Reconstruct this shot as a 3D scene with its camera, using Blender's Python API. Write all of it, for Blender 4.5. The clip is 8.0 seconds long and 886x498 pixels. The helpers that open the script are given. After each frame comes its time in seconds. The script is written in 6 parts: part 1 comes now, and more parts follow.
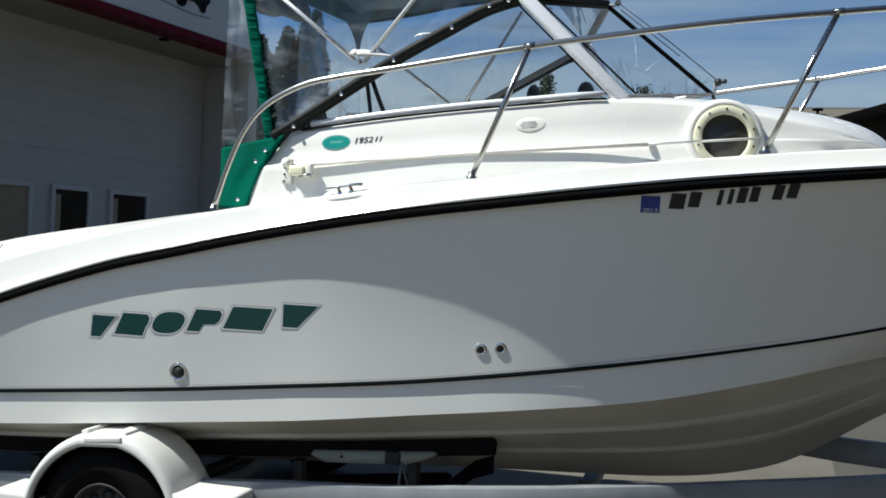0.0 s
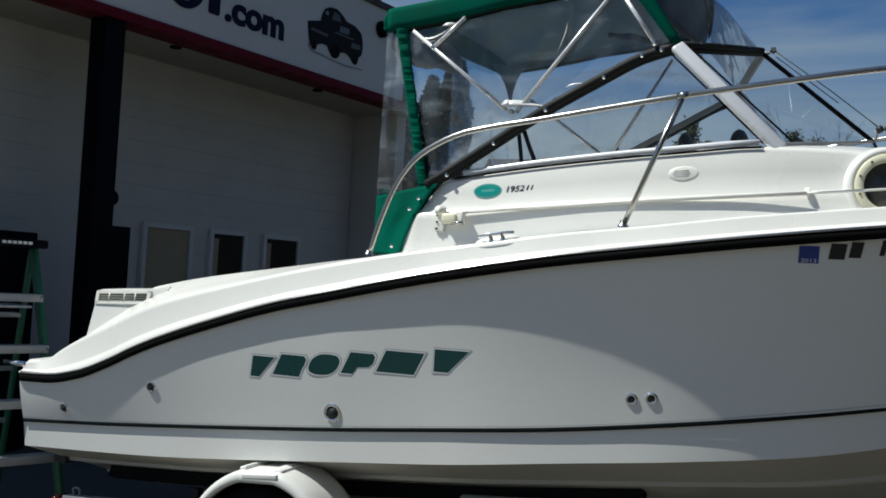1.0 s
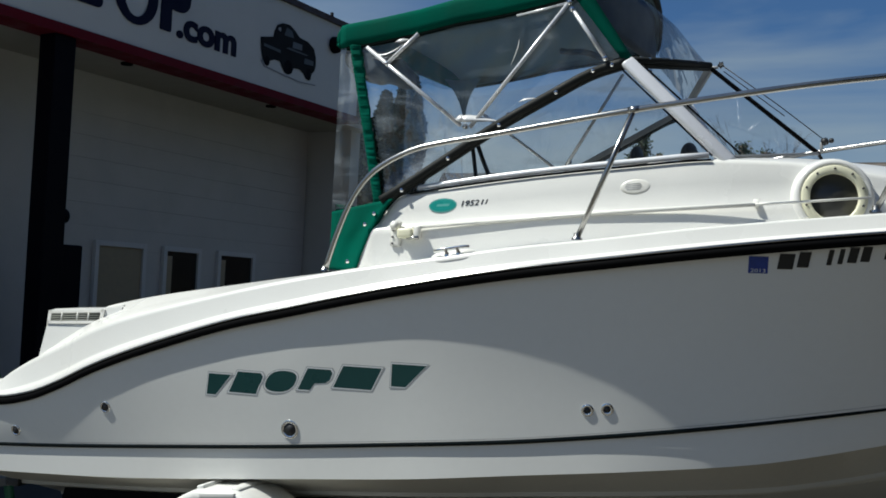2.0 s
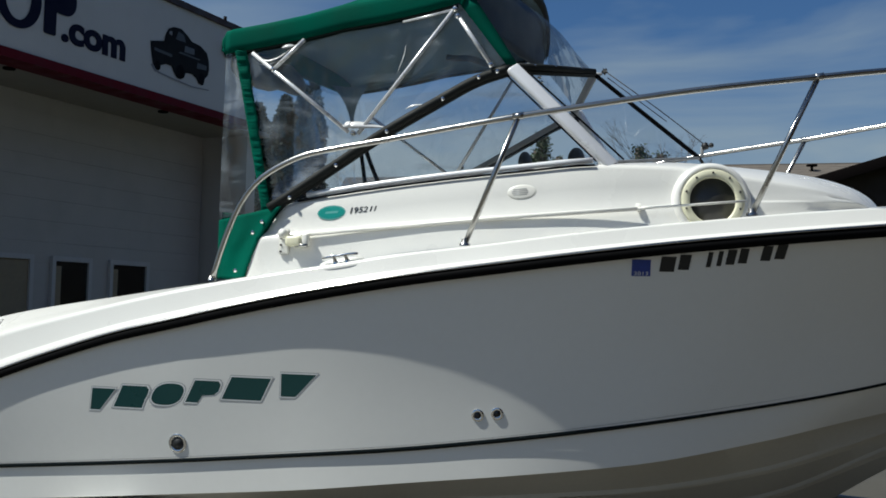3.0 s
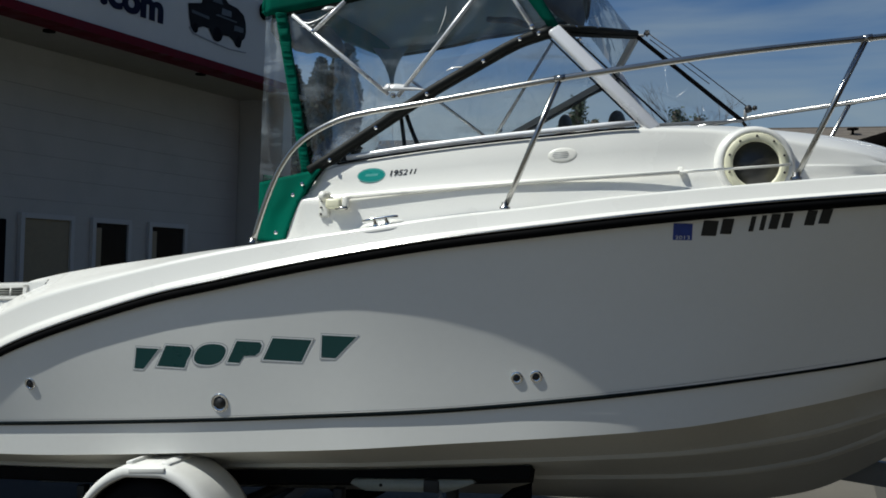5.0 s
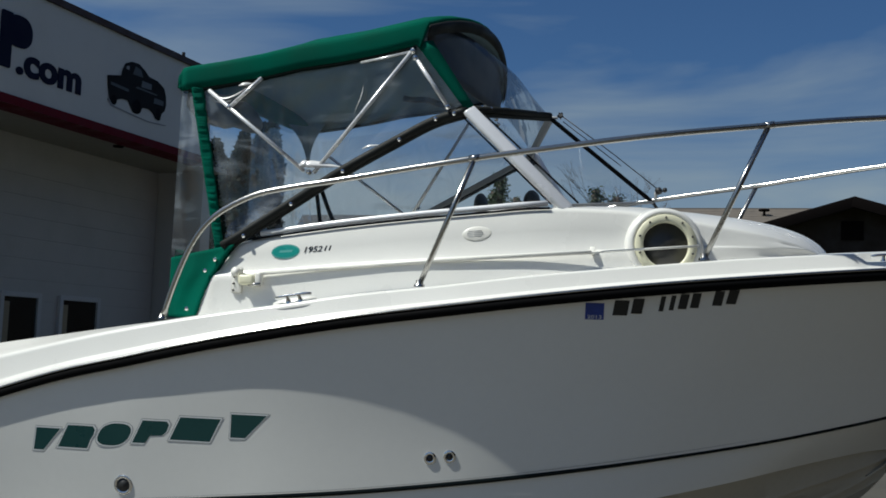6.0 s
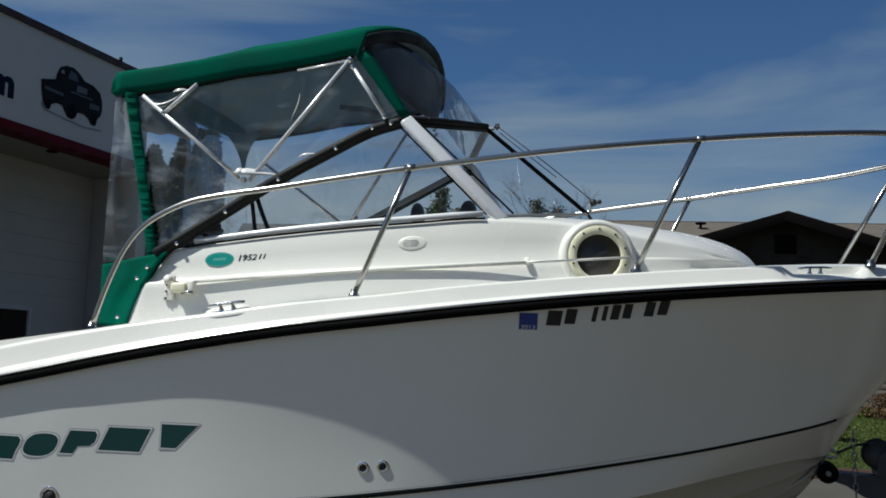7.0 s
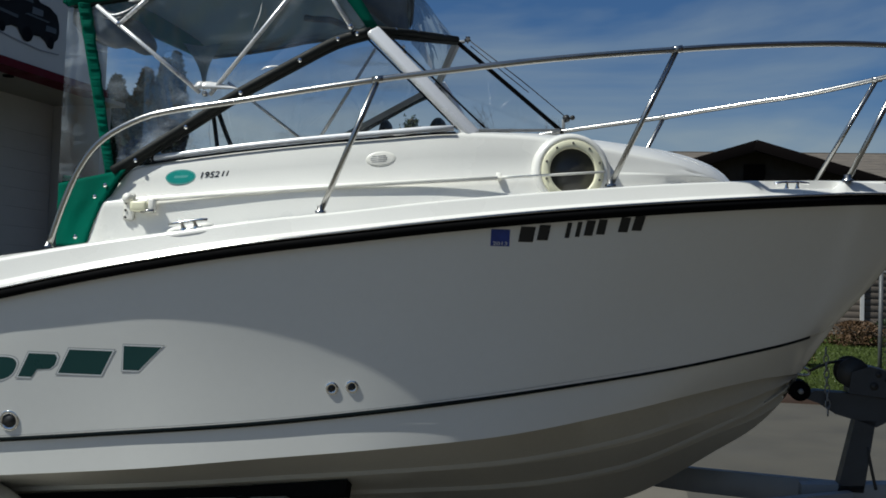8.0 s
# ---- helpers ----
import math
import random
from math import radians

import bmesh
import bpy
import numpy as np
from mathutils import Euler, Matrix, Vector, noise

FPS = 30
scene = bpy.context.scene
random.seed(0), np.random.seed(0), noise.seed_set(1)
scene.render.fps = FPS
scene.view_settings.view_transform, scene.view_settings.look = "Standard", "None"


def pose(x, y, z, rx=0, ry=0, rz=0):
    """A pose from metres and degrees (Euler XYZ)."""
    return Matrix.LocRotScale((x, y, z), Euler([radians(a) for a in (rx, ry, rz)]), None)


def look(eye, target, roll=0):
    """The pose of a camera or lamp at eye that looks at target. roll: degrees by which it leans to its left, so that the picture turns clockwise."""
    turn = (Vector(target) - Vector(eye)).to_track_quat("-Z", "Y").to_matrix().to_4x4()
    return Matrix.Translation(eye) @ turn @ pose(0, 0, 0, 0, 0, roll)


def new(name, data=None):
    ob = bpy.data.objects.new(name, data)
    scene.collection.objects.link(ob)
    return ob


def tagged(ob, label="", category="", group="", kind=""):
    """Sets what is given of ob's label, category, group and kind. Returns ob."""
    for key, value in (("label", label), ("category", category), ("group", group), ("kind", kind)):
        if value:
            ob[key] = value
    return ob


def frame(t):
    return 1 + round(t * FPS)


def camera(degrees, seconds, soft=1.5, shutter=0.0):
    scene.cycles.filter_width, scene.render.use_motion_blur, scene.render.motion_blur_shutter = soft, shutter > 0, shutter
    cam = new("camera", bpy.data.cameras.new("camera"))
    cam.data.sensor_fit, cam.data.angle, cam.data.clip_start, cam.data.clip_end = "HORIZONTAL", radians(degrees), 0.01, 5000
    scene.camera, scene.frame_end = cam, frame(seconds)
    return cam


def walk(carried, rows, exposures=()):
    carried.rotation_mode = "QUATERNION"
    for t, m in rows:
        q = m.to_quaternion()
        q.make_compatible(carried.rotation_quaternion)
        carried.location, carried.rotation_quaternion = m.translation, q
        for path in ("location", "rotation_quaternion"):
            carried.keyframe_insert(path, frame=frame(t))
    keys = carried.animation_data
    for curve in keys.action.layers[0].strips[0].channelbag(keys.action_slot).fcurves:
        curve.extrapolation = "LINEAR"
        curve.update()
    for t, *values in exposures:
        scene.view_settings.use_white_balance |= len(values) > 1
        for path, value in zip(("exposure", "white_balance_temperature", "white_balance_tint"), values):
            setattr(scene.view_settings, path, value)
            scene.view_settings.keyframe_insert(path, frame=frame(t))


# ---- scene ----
# ---- camera and its walk ----
cam = camera(46.0, 8.0, soft=1.75)
PATH = [
    (0, (-0.087, -3.977, 1.504), (-1.589, 0.792, 1.467), 2.67),
    (0.2, (-0.086, -4.004, 1.523), (-1.823, 0.684, 1.578), 3.39),
    (0.5, (-0.102, -4.027, 1.496), (-2.136, 0.541, 1.508), 3.91),
    (0.6, (-0.098, -4.036, 1.505), (-2.196, 0.502, 1.545), 3.86),
    (0.7, (-0.102, -4.039, 1.509), (-2.197, 0.501, 1.552), 3.96),
    (1, (-0.113, -4.043, 1.509), (-2.244, 0.478, 1.654), 3.39),
    (1.2, (-0.117, -4.062, 1.506), (-2.275, 0.445, 1.694), 3.11),
    (2.3, (-0.088, -4.064, 1.516), (-1.908, 0.588, 1.730), 2.18),
    (2.5, (-0.066, -4.048, 1.523), (-1.812, 0.633, 1.715), 1.86),
    (3, (-0.046, -4.029, 1.526), (-1.558, 0.730, 1.784), 1.50),
    (3.2, (-0.041, -4.029, 1.515), (-1.515, 0.740, 1.797), 1.49),
    (3.5, (-0.053, -4.037, 1.512), (-1.531, 0.735, 1.721), 1.66),
    (4, (-0.071, -4.034, 1.514), (-1.703, 0.690, 1.648), 1.69),
    (4.2, (-0.079, -4.042, 1.534), (-1.728, 0.677, 1.648), 1.68),
    (5.3, (-0.068, -4.038, 1.510), (-1.728, 0.678, 1.587), 1.87),
    (5.5, (-0.073, -4.023, 1.502), (-1.679, 0.711, 1.619), 2.02),
    (5.7, (-0.049, -4.021, 1.518), (-1.566, 0.738, 1.737), 2.22),
    (6, (-0.039, -4.017, 1.536), (-1.356, 0.785, 1.986), 2.11),
    (6.2, (-0.024, -4.013, 1.542), (-1.254, 0.803, 2.084), 2.33),
    (6.5, (-0.021, -4.025, 1.550), (-1.178, 0.803, 2.136), 1.85),
    (6.8, (-0.013, -4.029, 1.537), (-1.135, 0.810, 2.110), 2.00),
    (7, (-0.012, -4.014, 1.533), (-1.059, 0.848, 2.043), 2.30),
    (7.2, (0.008, -4.012, 1.518), (-0.924, 0.880, 1.962), 2.46),
    (7.5, (0.008, -3.981, 1.508), (-0.736, 0.952, 1.841), 2.22),
    (7.6, (0.004, -3.966, 1.514), (-0.715, 0.974, 1.797), 2.40),
    (7.8, (-0.013, -3.935, 1.492), (-0.734, 1.006, 1.756), 2.31),
    (8, (-0.036, -3.890, 1.473), (-0.933, 1.025, 1.671), 1.92),
]
EXPOSURES = [(0.0, 0.41, 6520, 5), (0.5, 0.21, 6520, 5), (1.0, 0.04, 6520, 5), (3.0, 0.06, 6520, 5), (4.0, -0.04, 6520, 5), (6.0, -0.1, 6520, 5), (8.0, -0.1, 6520, 5)]
walk(cam, [(t, look(eye, target, roll)) for t, eye, target, roll in PATH], EXPOSURES)

# ---- world, sun, exposure ----
SUN = Vector((-0.50, -0.283, 0.81)).normalized()
world = bpy.data.worlds.new("sky")
scene.world = world
world.use_nodes = True
wn, wl = world.node_tree.nodes, world.node_tree.links
wn.clear()
sky = wn.new("ShaderNodeTexSky")
sky.sky_type = "NISHITA"
sky.sun_disc = False
sky.sun_elevation = math.asin(SUN.z)
sky.sun_rotation = math.atan2(SUN.x, SUN.y)
sky.air_density, sky.dust_density, sky.ozone_density = 1.0, 0.7, 4.0
coord = wn.new("ShaderNodeTexCoord")
stretch = wn.new("ShaderNodeMapping")
stretch.inputs["Scale"].default_value = (1.3, 1.3, 4.6)
stretch.inputs["Rotation"].default_value = (0.2, 0.25, 0.0)
wisps = wn.new("ShaderNodeTexNoise")
wisps.inputs["Scale"].default_value, wisps.inputs["Detail"].default_value = 1.6, 6.0
wisps.inputs["Roughness"].default_value, wisps.inputs["Distortion"].default_value = 0.48, 0.5
band = wn.new("ShaderNodeMapRange")
band.inputs["From Min"].default_value, band.inputs["From Max"].default_value = 0.485, 0.69
band.inputs["To Max"].default_value = 0.9
haze = wn.new("ShaderNodeMixRGB")
haze.inputs["Color2"].default_value = (5.7, 7.0, 8.1, 1.0)
tone = wn.new("ShaderNodeBackground")
tone.inputs["Strength"].default_value = 0.05
wout = wn.new("ShaderNodeOutputWorld")
wl.new(coord.outputs["Generated"], stretch.inputs["Vector"])
wl.new(stretch.outputs["Vector"], wisps.inputs["Vector"])
# Thin cloud gathers towards the horizon and on the sun's side.
apart = wn.new("ShaderNodeSeparateXYZ")
wl.new(coord.outputs["Generated"], apart.inputs["Vector"])
low = wn.new("ShaderNodeMapRange")
low.inputs["From Min"].default_value, low.inputs["From Max"].default_value = 0.0, 0.30
low.inputs["To Min"].default_value, low.inputs["To Max"].default_value = 0.21, 0.0
wl.new(apart.outputs["Z"], low.inputs["Value"])
thick = wn.new("ShaderNodeMath")
wl.new(wisps.outputs["Fac"], thick.inputs[0])
wl.new(low.outputs["Result"], thick.inputs[1])
west = wn.new("ShaderNodeMapRange")
west.inputs["From Min"].default_value, west.inputs["From Max"].default_value = -0.25, -0.85
west.inputs["To Min"].default_value, west.inputs["To Max"].default_value = 0.0, 0.06
wl.new(apart.outputs["X"], west.inputs["Value"])
veil = wn.new("ShaderNodeMath")
wl.new(thick.outputs["Value"], veil.inputs[0])
wl.new(west.outputs["Result"], veil.inputs[1])
wl.new(veil.outputs["Value"], band.inputs["Value"])
wl.new(band.outputs["Result"], haze.inputs["Fac"])
deep = wn.new("ShaderNodeMixRGB")
deep.blend_type = "MULTIPLY"
deep.inputs["Fac"].default_value = 1.0
deep.inputs["Color2"].default_value = (0.66, 0.95, 1.29, 1.0)
wl.new(sky.outputs["Color"], deep.inputs["Color1"])
wl.new(deep.outputs["Color"], haze.inputs["Color1"])
wl.new(haze.outputs["Color"], tone.inputs["Color"])
wl.new(tone.outputs["Background"], wout.inputs["Surface"])

sun_data = bpy.data.lights.new("sun", "SUN")
sun_data.energy, sun_data.angle, sun_data.color = 4.8, radians(0.53), (1.0, 0.98, 0.93)
sun_lamp = new("sun", sun_data)
sun_lamp.matrix_world = look(SUN * 40, (0, 0, 0))

# The yard rises gently away from the camera: boat, trailer and ground share this slope.
SLOPE = radians(2.4)
SITE = Matrix.Rotation(SLOPE, 4, "X")
GROUND = -0.14
MID = 1.22


def rise(y):
    return GROUND / math.cos(SLOPE) + math.tan(SLOPE) * y


# ---- mesh helpers ----
def obj(name, verts, faces, material, smooth=True):
    me = bpy.data.meshes.new(name)
    me.from_pydata([tuple(v) for v in verts], [], faces)
    me.materials.append(material)
    for p in me.polygons:
        p.use_smooth = smooth
    me.update()
    return me


def part(name, bm, material, parent, label="", smooth=True):
    """Links a bmesh or a mesh as one mesh object under a thing or a part."""
    if isinstance(bm, bmesh.types.BMesh):
        me = bpy.data.meshes.new(name)
        bmesh.ops.recalc_face_normals(bm, faces=bm.faces[:])
        bm.to_mesh(me)
        bm.free()
        me.materials.append(material)
        for p in me.polygons:
            p.use_smooth = smooth
    else:
        me = bm
    ob = new(name, me)
    ob.parent = parent
    if label:
        tagged(ob, label)
    return ob


def thing(name, label, category, group="", m=None, kind=""):
    e = new(name)
    e.empty_display_size = 0.2
    if m is not None:
        e.matrix_world = m
    return tagged(e, label, category, group, kind)


def sharp(ob, angle=35):
    me = ob.data
    bm = bmesh.new()
    bm.from_mesh(me)
    for e in bm.edges:
        if len(e.link_faces) == 2 and e.calc_face_angle(0) > radians(angle):
            e.smooth = False
    bm.to_mesh(me)
    bm.free()
    return ob


def spline(points):
    """A monotone cubic through (x, value) pairs."""
    a = np.array(points, float)
    x, y = a[:, 0], a[:, 1]
    h, d = np.diff(x), np.diff(y) / np.diff(x)
    m = np.zeros(len(x))
    for i in range(1, len(x) - 1):
        if d[i - 1] * d[i] > 0:
            w1, w2 = 2 * h[i] + h[i - 1], h[i] + 2 * h[i - 1]
            m[i] = (w1 + w2) / (w1 / d[i - 1] + w2 / d[i])
    m[0], m[-1] = d[0], d[-1]

    def value(v):
        v = min(max(v, x[0]), x[-1])
        i = min(max(int(np.searchsorted(x, v)) - 1, 0), len(h) - 1)
        t = (v - x[i]) / h[i]
        return float((1 + 2 * t) * (1 - t) ** 2 * y[i] + t * (1 - t) ** 2 * h[i] * m[i] + t * t * (3 - 2 * t) * y[i + 1] + t * t * (t - 1) * h[i] * m[i + 1])

    return value


def loft(name, rings, material, closed=False, smooth=True, caps=False):
    n = len(rings[0])
    verts = [v for r in rings for v in r]
    faces = []
    for i in range(len(rings) - 1):
        for j in range(n if closed else n - 1):
            k = (j + 1) % n
            faces.append((i * n + j, i * n + k, (i + 1) * n + k, (i + 1) * n + j))
    if caps:
        faces.append(tuple(range(n))[::-1])
        faces.append(tuple(range((len(rings) - 1) * n, len(rings) * n)))
    me = obj(name, verts, faces, material, smooth)
    bm = bmesh.new()
    bm.from_mesh(me)
    bmesh.ops.remove_doubles(bm, verts=bm.verts[:], dist=0.0004)
    bmesh.ops.recalc_face_normals(bm, faces=bm.faces[:])
    bm.to_mesh(me)
    bm.free()
    for p in me.polygons:
        p.use_smooth = smooth
    return me


def smooth_path(points, steps=6):
    """Catmull-Rom through points."""
    p = [Vector(q) for q in points]
    p = [p[0] * 2 - p[1]] + p + [p[-1] * 2 - p[-2]]
    out = []
    for i in range(1, len(p) - 2):
        for s in range(steps):
            t = s / steps
            out.append(0.5 * (2 * p[i] + (p[i + 1] - p[i - 1]) * t + (2 * p[i - 1] - 5 * p[i] + 4 * p[i + 1] - p[i + 2]) * t * t + (3 * p[i] - p[i - 1] - 3 * p[i + 1] + p[i + 2]) * t**3))
    out.append(p[-2])
    return out


def tube(name, points, radius, material, seg=10, squash=1.0):
    pts = [Vector(q) for q in points]
    rings, up = [], None
    for i, p in enumerate(pts):
        d = (pts[min(i + 1, len(pts) - 1)] - pts[max(i - 1, 0)]).normalized()
        if up is None:
            up = d.orthogonal().normalized() if abs(d.z) > 0.98 else Vector((0, 0, 1))
        side = d.cross(up).normalized()
        up = side.cross(d).normalized()
        rings.append([p + side * math.cos(a) * radius + up * math.sin(a) * radius * squash for a in (2 * math.pi * k / seg for k in range(seg))])
    return loft(name, rings, material, closed=True, caps=True)


def box_bm(size, at=(0, 0, 0), bevel=0.0, seg=2, m=None):
    bm = bmesh.new()
    bmesh.ops.create_cube(bm, size=1.0, matrix=Matrix.Translation(at) @ Matrix.Diagonal((*size, 1)))
    if bevel:
        bmesh.ops.bevel(bm, geom=bm.edges[:], offset=bevel, segments=seg, affect="EDGES", profile=0.6)
    if m is not None:
        bmesh.ops.transform(bm, matrix=m, verts=bm.verts[:])
    return bm


def cyl_bm(r, depth, m, seg=20, r2=None, bevel=0.0):
    bm = bmesh.new()
    bmesh.ops.create_cone(bm, cap_ends=True, segments=seg, radius1=r, radius2=r if r2 is None else r2, depth=depth)
    if bevel:
        rim = [e for e in bm.edges if len(e.link_faces) == 2 and e.calc_face_angle(0) > 1.0]
        bmesh.ops.bevel(bm, geom=rim, offset=bevel, segments=2, affect="EDGES")
    bmesh.ops.transform(bm, matrix=m, verts=bm.verts[:])
    return bm


def turned(profile, m, seg=28):
    """A bmesh turned round local z from (radius, height) pairs."""
    bm = bmesh.new()
    rings = []
    for r, h in profile:
        rings.append([bm.verts.new(m @ Vector((r * math.cos(2 * math.pi * k / seg), r * math.sin(2 * math.pi * k / seg), h))) for k in range(seg)])
    for a, b in zip(rings, rings[1:]):
        for k in range(seg):
            bm.faces.new((a[k], a[(k + 1) % seg], b[(k + 1) % seg], b[k]))
    bmesh.ops.remove_doubles(bm, verts=bm.verts[:], dist=1e-5)
    return bm


def plate_bm(outline, thick, m):
    """A flat plate from an outline in local xy, thickness along local z."""
    bm = bmesh.new()
    low = [bm.verts.new(m @ Vector((x, y, 0))) for x, y in outline]
    top = [bm.verts.new(m @ Vector((x, y, thick))) for x, y in outline]
    bm.faces.new(low[::-1])
    bm.faces.new(top)
    for i in range(len(low)):
        k = (i + 1) % len(low)
        bm.faces.new((low[i], low[k], top[k], top[i]))
    return bm


def face_mat(origin, right, up):
    r, u = Vector(right).normalized(), Vector(up)
    u = (u - r * u.dot(r)).normalized()
    n = r.cross(u)
    m = Matrix((r, u, n)).transposed().to_4x4()
    m.translation = Vector(origin)
    return m


def lettering(name, text, height, material, m, parent, shear=0.0, depth=0.0015, width=None, bold=0.0):
    cu = bpy.data.curves.new(name, "FONT")
    cu.body, cu.size, cu.extrude, cu.shear = text, height / 0.72, depth, shear
    cu.offset = bold
    tmp = new(name, cu)
    bpy.context.view_layer.update()
    me = bpy.data.meshes.new_from_object(tmp.evaluated_get(bpy.context.evaluated_depsgraph_get()))
    bpy.data.objects.remove(tmp)
    bpy.data.curves.remove(cu)
    if width:
        xs = [v.co.x for v in me.vertices]
        k = width / (max(xs) - min(xs))
        for v in me.vertices:
            v.co.x = (v.co.x - min(xs)) * k
    me.transform(m)
    me.materials.clear()
    me.materials.append(material)
    me.name = name
    ob = new(name, me)
    ob.parent = parent
    return ob


# ---- materials ----
def mat(name, color, rough=0.5, metal=0.0, vary=0.08, scale=6.0, fine=90.0, bump=0.05, coat=0.0, dirt=0.0, dirt_color=(0.2, 0.18, 0.15), spec=0.5, coat_rough=0.06, random_tint=0.0):
    m = bpy.data.materials.new(name)
    m.use_nodes = True
    n, l = m.node_tree.nodes, m.node_tree.links
    b = n["Principled BSDF"]
    b.inputs["Metallic"].default_value, b.inputs["Coat Weight"].default_value = metal, coat
    b.inputs["Coat Roughness"].default_value = coat_rough
    b.inputs["Specular IOR Level"].default_value = spec
    tc = n.new("ShaderNodeTexCoord")
    big, small = n.new("ShaderNodeTexNoise"), n.new("ShaderNodeTexNoise")
    for q, s in ((big, scale), (small, fine)):
        q.inputs["Scale"].default_value, q.inputs["Detail"].default_value = s, 6.0
        l.new(tc.outputs["Object"], q.inputs["Vector"])
    mixn = n.new("ShaderNodeMath")
    mixn.operation = "MULTIPLY_ADD"
    l.new(small.outputs["Fac"], mixn.inputs[0])
    mixn.inputs[1].default_value = 0.5
    l.new(big.outputs["Fac"], mixn.inputs[2])
    rng = n.new("ShaderNodeMapRange")
    rng.inputs["From Min"].default_value, rng.inputs["From Max"].default_value = 0.45, 1.05
    rng.inputs["To Min"].default_value, rng.inputs["To Max"].default_value = 1 - vary, 1 + vary
    l.new(mixn.outputs["Value"], rng.inputs["Value"])
    tint = n.new("ShaderNodeVectorMath")
    tint.operation = "SCALE"
    tint.inputs[0].default_value = color
    last = rng.outputs["Result"]
    if random_tint:
        info = n.new("ShaderNodeObjectInfo")
        rr = n.new("ShaderNodeMapRange")
        rr.inputs["To Min"].default_value, rr.inputs["To Max"].default_value = 1 - random_tint, 1 + random_tint
        l.new(info.outputs["Random"], rr.inputs["Value"])
        mm = n.new("ShaderNodeMath")
        mm.operation = "MULTIPLY"
        l.new(rr.outputs["Result"], mm.inputs[0])
        l.new(last, mm.inputs[1])
        last = mm.outputs["Value"]
    l.new(last, tint.inputs["Scale"])
    out = tint.outputs["Vector"]
    if dirt:
        spots = n.new("ShaderNodeTexNoise")
        spots.inputs["Scale"].default_value, spots.inputs["Detail"].default_value, spots.inputs["Roughness"].default_value = scale * 0.6, 9.0, 0.65
        l.new(tc.outputs["Object"], spots.inputs["Vector"])
        cut = n.new("ShaderNodeMapRange")
        cut.inputs["From Min"].default_value, cut.inputs["From Max"].default_value = 0.5, 0.75
        cut.inputs["To Max"].default_value = dirt
        l.new(spots.outputs["Fac"], cut.inputs["Value"])
        mx = n.new("ShaderNodeMixRGB")
        mx.inputs["Color2"].default_value = (*dirt_color, 1)
        l.new(cut.outputs["Result"], mx.inputs["Fac"])
        l.new(out, mx.inputs["Color1"])
        out = mx.outputs["Color"]
    l.new(out, b.inputs["Base Color"])
    rg = n.new("ShaderNodeMapRange")
    rg.inputs["From Min"].default_value, rg.inputs["From Max"].default_value = 0.3, 0.7
    rg.inputs["To Min"].default_value, rg.inputs["To Max"].default_value = max(rough * 0.8, 0.02), min(rough * 1.2, 1)
    l.new(big.outputs["Fac"], rg.inputs["Value"])
    l.new(rg.outputs["Result"], b.inputs["Roughness"])
    if bump:
        bp = n.new("ShaderNodeBump")
        bp.inputs["Strength"].default_value, bp.inputs["Distance"].default_value = bump, 0.01
        l.new(small.outputs["Fac"], bp.inputs["Height"])
        l.new(bp.outputs["Normal"], b.inputs["Normal"])
    return m


